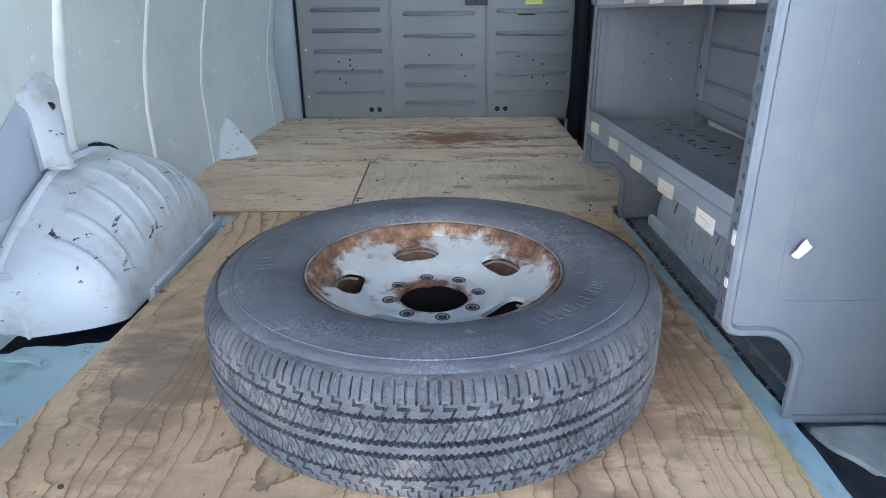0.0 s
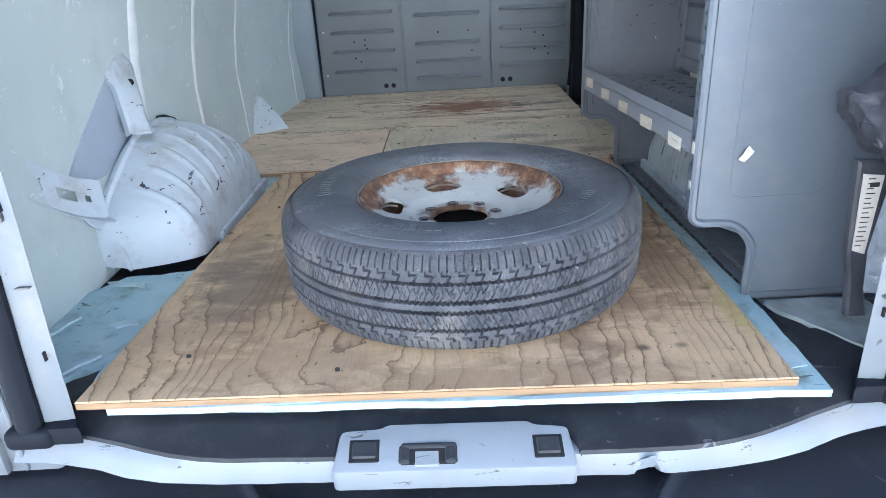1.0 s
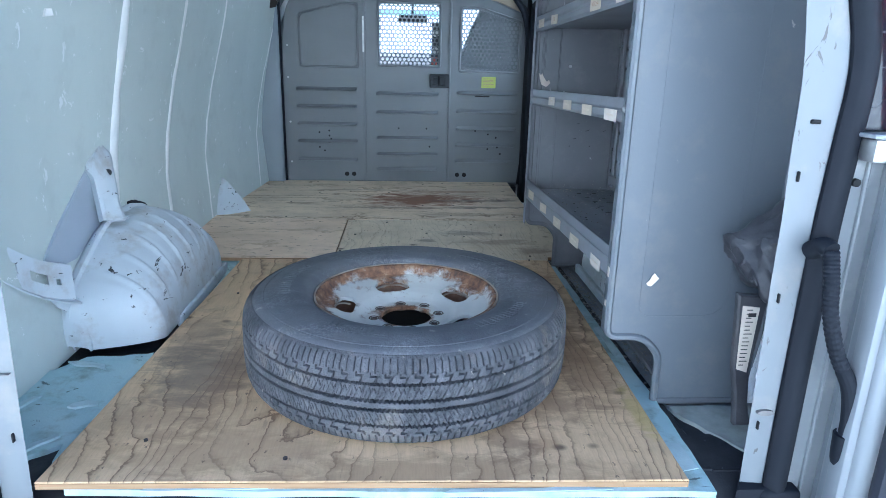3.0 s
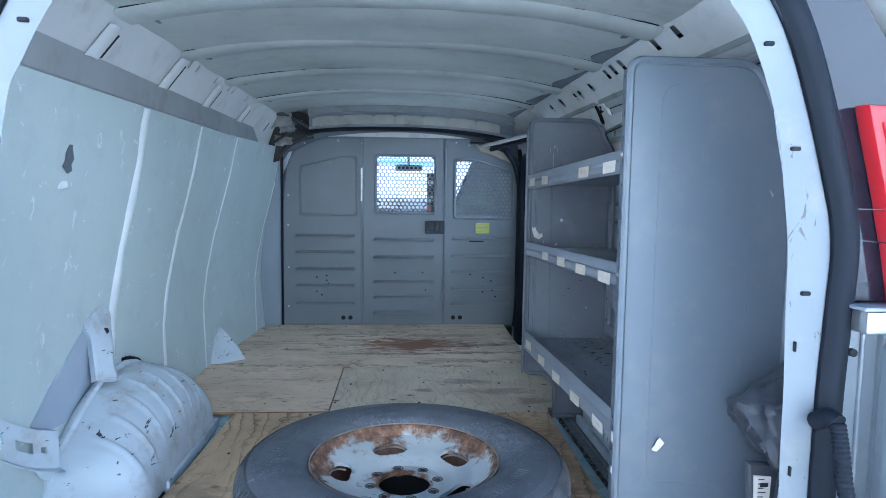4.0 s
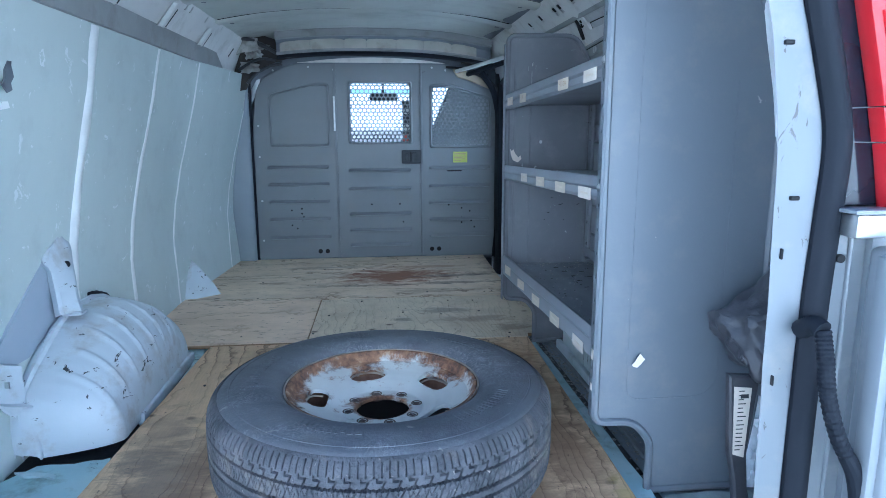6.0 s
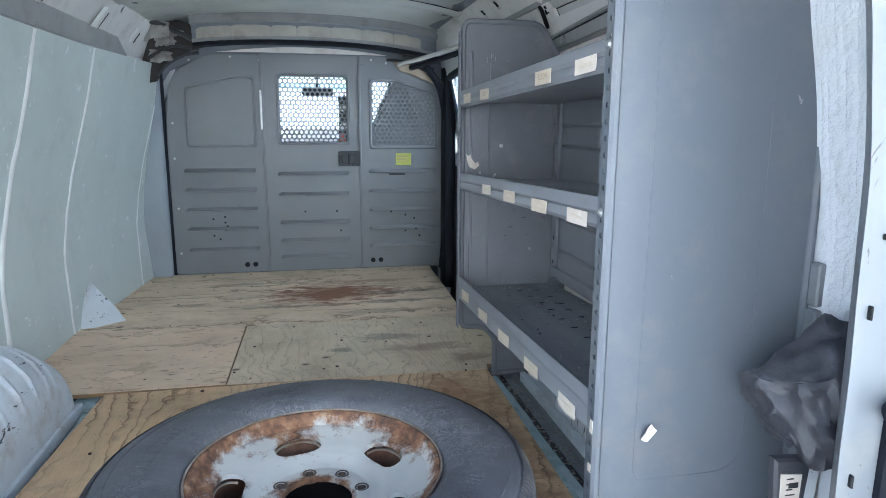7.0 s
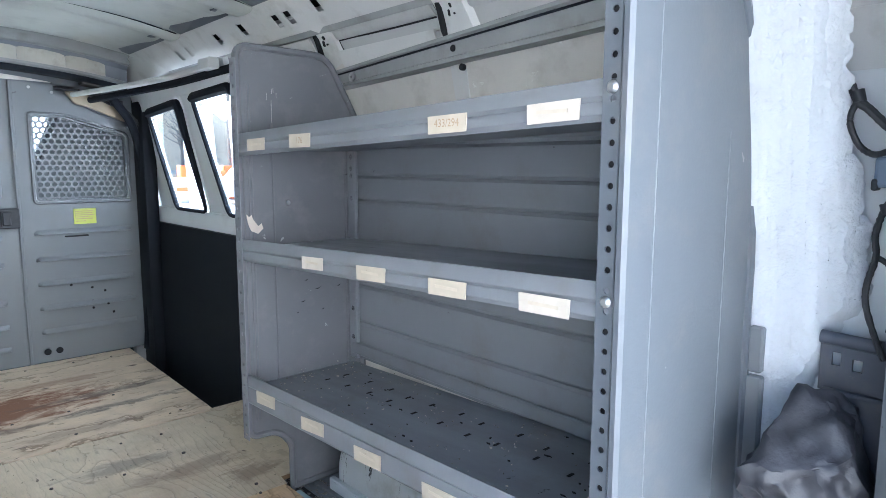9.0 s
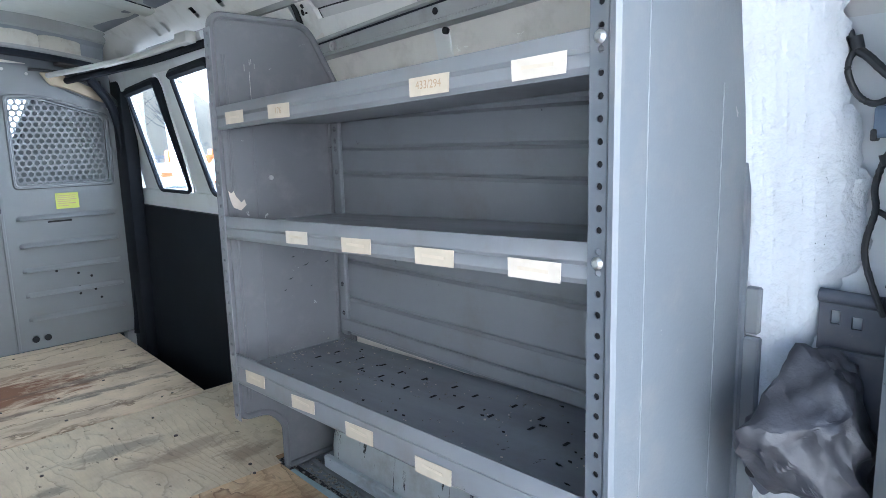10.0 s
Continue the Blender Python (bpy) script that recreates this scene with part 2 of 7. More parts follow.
grey_steel = painted("grey_steel", (.208, .217, .224), .40, (.172, .181, .19), 2.2, .012, (.10, .10, .10), chip_scale=22, dirt=.4, dirt_colour=(.20, .195, .18))
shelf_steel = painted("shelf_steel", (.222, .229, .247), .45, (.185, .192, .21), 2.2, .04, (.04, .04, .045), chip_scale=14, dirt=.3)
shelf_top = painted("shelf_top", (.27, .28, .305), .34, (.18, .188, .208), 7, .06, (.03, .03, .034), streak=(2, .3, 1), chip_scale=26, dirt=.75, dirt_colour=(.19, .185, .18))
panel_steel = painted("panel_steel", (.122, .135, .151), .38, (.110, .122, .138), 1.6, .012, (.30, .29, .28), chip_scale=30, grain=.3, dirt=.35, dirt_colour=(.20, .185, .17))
liner = painted("liner_paint", (.60, .65, .62), .5, (.53, .58, .555), 2.0, .10, (.74, .77, .77), streak=(1, 1, .3), chip_scale=17, dirt=.2, dirt_colour=(.3, .33, .32))
# the next three whites are darkened to hold down daylight at the opening
dimmed_white_paint = painted("dimmed_white_paint", (.285, .30, .318), .38, (.245, .26, .277), 3.0, .10, (.09, .085, .08), chip_scale=26, chip_stretch=(.5, 1, 2), dirt=.6, dirt_colour=(.27, .25, .22))
dimmed_post_paint = painted("dimmed_post_paint", (.192, .203, .214), .35, (.168, .179, .189), 3.0, .085, (.09, .085, .08), chip_scale=30, dirt=.55, dirt_colour=(.27, .25, .22), chip_stretch=(1, 1, .4))
dimmed_jamb_paint = painted("dimmed_jamb_paint", (.245, .258, .271), .35, (.215, .228, .24), 3.0, .0, dirt=.4, dirt_colour=(.5, .47, .42))
primer = painted("primer_paint", (.60, .635, .67), .45, (.50, .54, .575), 3.5, .103, (.03, .03, .035), chip_scale=26, chip_stretch=(1, .55, 1.6), dirt=.75, dirt_colour=(.34, .31, .28))
primer_streaked = painted("primer_streaked", (.56, .585, .60), .5, (.47, .495, .51), 4, .135, (.035, .035, .04), chip_scale=24, chip_stretch=(1, 2.2, .35), dirt=.6, dirt_colour=(.30, .28, .25))
body_grey = painted("body_grey", (.72, .705, .675), .5, (.63, .618, .59), 2.5, .02, (.7, .7, .7), dirt=.4, dirt_colour=(.3, .27, .22))
roof_paint = painted("roof_paint", (.56, .57, .525), .5, (.45, .46, .42), 2.0, .0, dirt=.3, dirt_colour=(.2, .2, .2))
black_plastic = painted("black_plastic", (.022, .023, .026), .5, (.032, .033, .037), 4, .0, grain=.4, dirt=.5, dirt_colour=(.09, .09, .09))
bumper_plastic = painted("bumper_plastic", (.020, .023, .032), .45, (.030, .033, .044), 3, .055, (.16, .16, .17), grain=.5, dirt=.6, dirt_colour=(.09, .09, .1))
floor_mat = painted("floor_mat", (.012, .013, .017), .5, (.024, .025, .030), 9, .07, (.12, .12, .13), grain=.8, dirt=.6, dirt_colour=(.06, .06, .065))
rubber_seal = painted("rubber_seal", (.010, .012, .017), .68, (.015, .017, .023), 5, .0, grain=.3)
rubber_seal.node_tree.nodes["Principled BSDF"].inputs["Specular IOR Level"].default_value = .2
gloss_black = painted("gloss_black", (.01, .012, .02), .12, (.015, .018, .028), 2, .0, grain=.0)
foam_blue = painted("foam_blue", (.38, .54, .57), .75, (.50, .62, .635), 7, .085, (.12, .16, .16), chip_scale=14, chip_stretch=(.6, 1.4, 1), grain=.8, dirt=.9, dirt_colour=(.20, .23, .20))
caulk = painted("caulk", (.92, .92, .90), .7, (.80, .81, .79), 12, .03, (.45, .47, .46), chip_scale=30, grain=.6)
tape = painted("tape", (.61, .53, .42), .7, (.54, .465, .365), 30, .06, (.45, .36, .26), chip_scale=60)
tape_white = painted("tape_white", (.68, .61, .52), .7, (.60, .53, .45), 30, .04, (.5, .46, .4), chip_scale=60)
zinc = painted("zinc", (.62, .62, .60), .35, (.45, .45, .45), 40, .0, metal=.9)
# near-black that stands in for the dark of holes and gaps; scuffs share it
dark_hole = painted("dark_hole", (.008, .008, .009), .8, (.012, .012, .012), 10)
ink = painted("ink", (.38, .25, .16), .7, (.45, .32, .2), 60)
ink_faint = painted("ink_faint", (.60, .51, .40), .7, (.66, .575, .46), 60)
ink_black = painted("ink_black", (.03, .03, .03), .6)
sticker_yellow = painted("sticker_yellow", (.55, .58, .09), .5, (.48, .52, .1), 30)
cable_black = painted("cable_black", (.018, .018, .02), .45, (.05, .05, .05), 20)
cloth_black = painted("cloth_black", (.032, .032, .038), .48, (.066, .065, .072), 13, .05, (.15, .14, .13), chip_scale=30, grain=.9, dirt=.35, dirt_colour=(.11, .10, .092))
insulation = painted("insulation", (.75, .71, .65), .7, (.64, .60, .545), 5, .05, (.8, .78, .72), chip_scale=13, grain=.8, dirt=.4, dirt_colour=(.35, .31, .25))
spray_foam = painted("spray_foam", (.70, .715, .73), .95, (.63, .645, .66), 9, .0, streak=(3, 3, .6), grain=1.0, dirt=.3, dirt_colour=(.5, .47, .42))
concrete = painted("concrete", (.42, .41, .39), .85, (.35, .345, .33), .5, .03, (.24, .23, .22), chip_scale=6, grain=1.0)
red_lens = painted("red_lens", (.55, .02, .03), .12, (.42, .015, .02), 3, grain=.0)
clear_lens = painted("clear_lens", (.75, .72, .72), .12, (.65, .6, .6), 3, grain=.0)
door_paint = painted("door_paint", (.79, .80, .80), .35, (.72, .73, .735), 3.0, .0, dirt=.3, dirt_colour=(.5, .48, .44))
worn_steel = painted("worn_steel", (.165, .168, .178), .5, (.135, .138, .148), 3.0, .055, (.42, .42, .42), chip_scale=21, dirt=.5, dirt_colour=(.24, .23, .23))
channel_paint = painted("channel_paint", (.36, .362, .352), .5, (.29, .292, .285), 4.0, .0, dirt=.4)
for node in spray_foam.node_tree.nodes:
    if node.type == "BUMP":
        node.inputs["Distance"].default_value = .006
    if node.type == "TEX_NOISE" and node.inputs["Scale"].default_value > 100:
        node.inputs["Scale"].default_value, node.inputs["Detail"].default_value = 70, 6
BROWN, SOOT, RUSTY = (.15, .085, .05), (.11, .092, .078), (.25, .115, .058)
# the last near-black blot paints the wheel bore's shade onto the sheet
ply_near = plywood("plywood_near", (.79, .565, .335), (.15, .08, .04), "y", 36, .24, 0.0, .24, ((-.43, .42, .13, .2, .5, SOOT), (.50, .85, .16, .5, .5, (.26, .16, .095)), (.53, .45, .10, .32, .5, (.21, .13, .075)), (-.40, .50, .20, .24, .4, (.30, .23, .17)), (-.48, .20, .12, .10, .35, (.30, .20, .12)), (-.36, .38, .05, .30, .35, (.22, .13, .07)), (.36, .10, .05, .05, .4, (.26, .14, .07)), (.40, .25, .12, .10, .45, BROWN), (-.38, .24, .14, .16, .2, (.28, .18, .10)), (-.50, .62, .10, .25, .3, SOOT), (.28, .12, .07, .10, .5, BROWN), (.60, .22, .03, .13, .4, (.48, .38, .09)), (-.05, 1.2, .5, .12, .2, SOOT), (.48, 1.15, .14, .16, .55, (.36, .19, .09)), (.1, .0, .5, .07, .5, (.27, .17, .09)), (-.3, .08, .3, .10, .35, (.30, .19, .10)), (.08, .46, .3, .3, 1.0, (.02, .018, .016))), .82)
ply_right = plywood("plywood_mid_right", (.77, .65, .475), (.33, .25, .165), "y", 40, .4, 3.0, .30, ((.35, 1.72, .16, .05, .5, SOOT), (.48, 1.58, .20, .05, .45, BROWN), (.60, 1.45, .10, .06, .5, BROWN), (.18, 1.60, .05, .03, .6, SOOT)), .50)
ply_left = plywood("plywood_mid_left", (.86, .67, .49), (.52, .38, .25), "x", 7, .3, 6.0, .14)
ply_far = plywood("plywood_far", (.84, .68, .49), (.30, .21, .13), "x", 12, .2, 9.0, .28, ((.17, 2.40, .38, .19, 1.0, RUSTY), (.45, 2.38, .30, .035, .6, SOOT), (.50, 2.22, .26, .03, .6, SOOT), (.35, 2.06, .22, .04, .4, BROWN), (-.45, 2.3, .12, .03, .5, BROWN), (.05, 2.2, .5, .025, .45, SOOT), (-.2, 2.65, .4, .03, .4, SOOT), (.35, 2.62, .3, .04, .45, RUSTY), (-.5, 1.95, .2, .03, .5, SOOT)))
ply_edge = painted("plywood_edge", (.38, .25, .13), .75, (.27, .165, .085), 18, .05, (.2, .12, .06), streak=(.3, 1, 6))

# ---- the setting: ground, van shell ----
CX = 0.05          # the van's middle line
REAR, FRONT = 0.06, 2.93

ground = bmesh.new()
grid(ground, [[(x, y, -0.72) for x in (-300, -40, -8, 8, 40, 300)] for y in (-300, -40, -8, 8, 40, 300)])
tagged(link_mesh("ground", ground, concrete), "pale worn concrete of an open parking lot", "ground", kind="structure")


# added, never in view: a pale wall that bounces sun through the open doors
bouncer = thing("building_behind", "added unseen pale wall that bounces sunlight into the van", "building", kind="structure")
bounce_pale = painted("bounce_pale", (.74, .735, .71), .8, (.66, .655, .63), .6, dirt=.3)
part("wall", B(-24, 24, -12.6, -12, -.72, 7.2), bounce_pale, bouncer)
part("parapet", B(-24.2, 24.2, -12.7, -11.85, 7.2, 7.5), bounce_pale, bouncer)


def half_width(z, y, sign=1):
    """Half the inner width of the van at a height; the side curves in towards the roof, and a little towards the front."""
    if sign > 0:
        w = np.interp(z, [-.1, 0, .3, .6, .85, 1.08, 1.16, 1.26], [.875, .88, .91, .905, .88, .83, .79, .70])
    else:
        w = np.interp(z, [-.1, 0, .3, .45, .63, .78, .92, 1.07, 1.16, 1.26], [.87, .88, .905, .895, .867, .833, .805, .782, .755, .70])
    return float(w) - (.085 * max(0.0, (y - 2.0) / .93) if y > 2 else 0)


def side_sheet(sign, y0, y1, z0, z1, off=0.0, ny=8, nz=16):
    rows = []
    for i in range(nz + 1):
        z = z0 + (z1 - z0) * i / nz
        rows.append([(CX + sign * (half_width(z, y, sign) + off), y, z) for y in [y0 + (y1 - y0) * k / ny for k in range(ny + 1)]])
    bm = bmesh.new()
    grid(bm, rows)
    return bm


wall_left = thing("wall_left", "pale grey-green painted metal side wall with white seams", "wall", kind="structure")
seams = [(REAR, 0, 0), (1.018, .03, .031), (1.45, .16, .024), (1.965, .17, .014), (2.735, .19, .010), (FRONT + .05, 0, 0)]
for (a, ka, wa), (b, kb, wb) in zip(seams, seams[1:]):
    bm = bmesh.new()
    grid(bm, [[(CX - half_width(z, y, -1), y, z) for y in np.linspace(a + ka * z + .004, b + kb * z - .004, 9)] for z in np.linspace(-.03, 1.085, 24)])
    part("panel", thicken(bm, .006), liner, wall_left, smooth=True)
part("outer_skin", thicken(side_sheet(-1, -.02, FRONT + 2.2, -.6, 1.26, .05, 20, 24), .01), body_grey, wall_left)
for y0, k0, w0 in seams[1:-1]:
    rows = []
    for i in range(61):
        z = -.01 + 1.09 * i / 60
        y = y0 + k0 * z
        wob = .004 * noise.noise(Vector((y0 * 9, z * 14, 0))) + .002 * noise.noise(Vector((y0 * 9, z * 60, 0)))
        w = w0 * (.9 + .35 * noise.noise(Vector((y0 * 5, z * 7, 3.0))))
        x = CX - half_width(z, y, -1)
        rows.append([(x + .001, y - w + wob, z), (x + .007, y - w * .7 + wob, z), (x + .009, y + wob, z), (x + .007, y + w * .7 + wob, z), (x + .001, y + w + wob, z)])
    bm = bmesh.new()
    grid(bm, rows)
    part("seam", thicken(bm, .003), caulk, wall_left, "white caulked seam strip", smooth=True)

wall_right = thing("wall_right", "grey metal side wall with bare body ribs", "wall", kind="structure")
part("inner_panel", thicken(side_sheet(1, .30, 1.50, -.03, 1.10, .0), .006), insulation, wall_right, smooth=True)
part("outer_skin", thicken(side_sheet(1, -.02, 1.78, -.6, 1.26, .05, 12, 24), .01), body_grey, wall_right)
part("outer_skin", thicken(side_sheet(1, 1.78, 2.96, -.6, .60, .05, 8, 12), .01), body_grey, wall_right)
part("outer_skin", thicken(side_sheet(1, 1.78, 2.96, 1.10, 1.26, .05, 8, 4), .01), body_grey, wall_right)
part("outer_skin", thicken(side_sheet(1, 2.96, FRONT + .3, -.6, 1.26, .05, 4, 24), .01), body_grey, wall_right)

# dark grey for plates that carry the shade of roof gaps in their colour
gap_shade = painted("gap_shade", (.20, .21, .23), .6, (.15, .16, .18), 6)
# roof sheet with its cross bows
bm = bmesh.new()
rows = []
for i in range(61):
    y = -.02 + 3.05 * i / 60
    rows.append([(CX + u * .74, y, 1.33 - .07 * abs(u) ** 2.5 + .004 * math.sin(y * 21) * (1 - u * u) + .004 * noise.noise(Vector((u * 3, y * 4, 0)))) for u in np.linspace(-1, 1, 17)])
grid(bm, rows)
thicken(bm, .008)
bow = bmesh.new()
for yb, wb in ((.66, .12), (1.14, .11), (1.66, .11), (2.19, .11)):
    rows = []
    for u in np.linspace(-.96, .96, 25):
        z = 1.327 - .07 * abs(u) ** 2.5 + .003 * noise.noise(Vector((u * 4, yb, 0)))
        wv = .006 * noise.noise(Vector((u * 3, yb * 5, 2)))
        rows.append([(CX + u * .71, yb - wb / 2 + wv, z), (CX + u * .71, yb - wb / 2 + .012 + wv, z - .008), (CX + u * .71, yb - .01, z - .011), (CX + u * .71, yb + wb / 2 - .012 + wv, z - .008), (CX + u * .71, yb + wb / 2 + wv, z)])
    grid(bow, rows)
thicken(bow, .003)
tmp_mesh = bpy.data.meshes.new("bows")
bow.to_mesh(tmp_mesh)
bow.free()
bm.from_mesh(tmp_mesh)
bpy.data.meshes.remove(tmp_mesh)
tagged(link_mesh("ceiling", bm, roof_paint, smooth=True), "grey painted bare metal roof with cross bows", "ceiling", kind="structure")

seal = thing("roof_seal", "black sealant lines between roof sheets and bows", "trim", kind="structure")
for yb, wb in ((.66, .12), (1.14, .11), (1.66, .11), (2.19, .11)):
    for q in (-1, 1):
        line = []
        for u in np.linspace(-.94, .94, 33):
            wv = .010 * noise.noise(Vector((u * 5, yb * 5, q))) + .006 * noise.noise(Vector((u * 17, yb * 5, q)))
            line.append((CX + u * .71, yb + q * wb / 2 + wv, 1.3265 - .07 * abs(u) ** 2.5))
        part("sealant", tube(bmesh.new(), line, [.0018 + .0022 * abs(noise.noise(Vector((p[0] * 9, yb, q)))) for p in line], 5), rubber_seal, seal)
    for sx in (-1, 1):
        part("bow_shadow_gap", B(CX + sx * .655 - .03, CX + sx * .655 + .03, yb + wb / 2 + .004, yb + wb / 2 + .05, 1.272, 1.277, .002), gap_shade, seal)


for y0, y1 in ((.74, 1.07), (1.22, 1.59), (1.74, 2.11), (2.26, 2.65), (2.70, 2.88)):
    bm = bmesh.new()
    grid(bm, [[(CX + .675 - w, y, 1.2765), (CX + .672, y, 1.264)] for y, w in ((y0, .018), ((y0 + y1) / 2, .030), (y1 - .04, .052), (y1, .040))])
    part("roof_gap", thicken(bm, .003), gap_shade, seal, "dark plate standing in for the gap between roof and rail")


def roof_rail(sign, name):
    """The slotted roof side rail, a tilted plate under the roof's edge with a dark strip below it."""
    rail = thing(name, "grey slotted metal roof side rail", "rail", kind="structure")
    if sign > 0:
        lift = lambda y: .12 * float(np.interp(y, [.56, 1.1, 1.5, 1.74, 1.92, 2.2, 2.52, 2.64, 2.82], [.71, .63, .42, .51, .47, .40, .29, .24, .19]))
        slots = [(y - .034, y - .006, lift(y) - .020, lift(y) + .020) for y in (.565, .70, .97, 1.05, 1.12, 1.33, 1.476, 1.542, 1.742, 1.922, 2.176, 2.267, 2.518, 2.644, 2.818)]
    else:
        slots = [(y, y + .016, .088, .112) for y in (1.09, 1.18, 1.26, 1.49, 1.69, 1.755, 1.99, 2.27, 2.60)]
    low, high = Vector((CX + sign * (.76 if sign > 0 else .755), 0, 1.188 if sign > 0 else 1.155)), Vector((CX + sign * .675, 0, 1.268))
    d = high - low
    n = Vector((d.z * -sign, 0, d.x * sign)).normalized()
    bm = slotted(bmesh.new(), lambda u, v, w: low + d * (v / .12) + Vector((0, u + .02, 0)) + n * w, 2.88, .12, slots, .0014)
    part("slotted_plate", bm, body_grey, rail)
    # a near-black plate gives the slots their inner shade by colour
    bm = bmesh.new()
    back = low + d * .35 - n * .03, low + d * .95 - n * .03
    prism(bm, [(p.x, p.z) for p in back] + [(p.x - n.x * .004, p.z - n.z * .004) for p in back[::-1]], "y", .1, 2.9)
    part("rail_cavity", bm, dark_hole, rail, "near-black plate giving the shade behind the slots")
    if sign > 0:
        flange = [(CX + .759, 1.187), (CX + .768, 1.174), (CX + .800, 1.178), (CX + .785, 1.192)]
    else:
        flange = [(CX - .80, 1.08), (CX - .76, 1.085), (CX - .75, 1.16), (CX - .79, 1.17)]
    part("lower_flange", prism(bmesh.new(), flange, "y", .05, 2.9, .004), channel_paint, rail)
    return rail


roof_rail(-1, "rail_left")
roof_rail(1, "rail_right")

upper = thing("body_ribs_left", "grey body ribs above the left wall lining", "body frame", kind="structure")
for y, h in ((.62, .06), (1.10, .075), (1.56, .065), (2.10, .055), (2.60, .045)):
    w = lambda z: CX - float(np.interp(z, [1.15, 1.268], [.755, .675])) + .006
    rows = [[(w(z), y - .030 + .25 * (z - 1.15), z), (w(z) + .008, y - .020 + .25 * (z - 1.15), z), (w(z) + .008, y + .020 + .25 * (z - 1.15), z), (w(z), y + .030 + .25 * (z - 1.15), z)] for z in np.linspace(1.152, 1.152 + h + .02, 5)]
    bm = bmesh.new()
    grid(bm, rows)
    rib = part("rib", thicken(bm, .003), body_grey, upper, smooth=True)
    bm = bmesh.new()
    grid(bm, [[(w(z) + .0085, y + .024 + q + .25 * (z - 1.15), z) for q in (0, .009)] for z in np.linspace(1.156, 1.156 + h, 5)])
    part("rib_gap", thicken(bm, .002), dark_hole, rib, "dark gap beside the rib")


# floor: bare steel under a black mat, side step well
floor = thing("floor", "black rubber mat over the van's steel floor", "floor", kind="structure")
bm = B(-.84, .70, .04, 2.95, -.06, -.034, .004)
part("floor_mat", bm, floor_mat, floor)
part("floor_mat", B(.70, .95, .27, 1.965, -.06, -.036), painted("floor_steel", (.26, .29, .32), .5, (.2, .22, .25), 6, .08, (.05, .05, .055), chip_scale=20, dirt=.7, dirt_colour=(.12, .11, .1)), floor, "bare grimy steel floor strip")
part("floor_mat", B(.70, .95, .04, .27, -.06, -.036), floor_mat, floor)
bm = B(.70, .96, 1.98, 2.95, -.20, -.17)
part("step_well", bm, floor_mat, floor, "black side step well")
part("step_riser", B(.69, .70, 1.98, 2.95, -.2, -.036), floor_mat, floor)
part("step_riser", B(.70, .96, 1.965, 1.98, -.2, -.036), floor_mat, floor)


def ply_sheet(name, outline, z, material, label, edge=True):
    sheet = thing(name, label, "plywood sheet", "plywood floor sheets")
    part("face_veneer", prism(bmesh.new(), outline, "z", z - .004, z, .0012), material, sheet)
    part("core", prism(bmesh.new(), outline, "z", z - .016, z - .0045), ply_edge, sheet, "raw layered plywood edge")
    return sheet


def turned(poly, deg, about=(0, 0)):
    c, s = math.cos(radians(deg)), math.sin(radians(deg))
    return [(about[0] + (x - about[0]) * c - (y - about[1]) * s, about[1] + (x - about[0]) * s + (y - about[1]) * c) for x, y in poly]


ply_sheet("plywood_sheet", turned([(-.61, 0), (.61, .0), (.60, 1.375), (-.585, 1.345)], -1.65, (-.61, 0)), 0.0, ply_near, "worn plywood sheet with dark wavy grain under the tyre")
ply_sheet("plywood_sheet", [(-.195, 1.352), (.64, 1.325), (.648, 1.372), (.83, 1.372), (.845, 1.972), (.70, 1.968), (.696, 1.945), (-.187, 1.95)], .002, ply_right, "stained plywood sheet beside the shelf unit")
ply_sheet("plywood_sheet", [(-.83, 1.36), (-.199, 1.352), (-.191, 1.95), (-.835, 1.985)], .004, ply_left, "smooth tan plywood sheet along the wall")
ply_sheet("plywood_sheet", [(-.835, 1.99), (-.19, 1.955), (.695, 1.95), (.712, 1.974), (.735, 2.925), (-.75, 2.93)], .003, ply_far, "plywood sheet with a brown stain before the partition")

# screw heads in the sheets
screw_dark = painted("screw_dark", (.035, .028, .024), .6, (.08, .06, .05), 90)
screws = random.Random(17)
sheets = [o for o in scene.objects if o.name.startswith("plywood_sheet")]
for k, spots in enumerate(([(x, y) for x in (-.50, -.2, .2, .52) for y in (.08, .95, 1.28)], [(x, y) for x in (-.12, .04, .2, .36, .52, .64) for y in (1.42, 1.66, 1.89)], [(x, y) for x in (-.72, -.5, -.28) for y in (1.42, 1.90)], [(x, y) for x in (-.65, -.45, -.25, -.05, .15, .35, .52, .66) for y in (2.02, 2.3, 2.58, 2.87)])):
    for x, y in spots:
        if screws.random() < .3:
            continue
        x, y = x + screws.uniform(-.07, .07), y + screws.uniform(-.05, .05)
        part("screw", tube(bmesh.new(), [(x, y, .001), (x, y, .0046)], screws.uniform(.0035, .0056), 10), screw_dark, sheets[k], "dark sunken screw head")

# the rear sill: white painted edge, curved, with the latch plate in its middle
sill = thing("rear_sill", "chipped white painted rear door sill", "sill", kind="structure")


def sill_y(x):
    """The line where the white edge begins: straight in the middle, sweeping in towards the posts."""
    u = abs(x - CX)
    return float(np.interp(u, [0, .25, .38, .43, .48, .53, .58, .64, .70, .79], [-.095, -.094, -.089, -.082, -.070, -.053, -.034, -.014, .004, .020]))


def sill_skew(x):
    """The sill stands a little askew to the cargo floor."""
    return -float(np.interp(x, [-.25, .40, .75], [0, .0225, .012]))


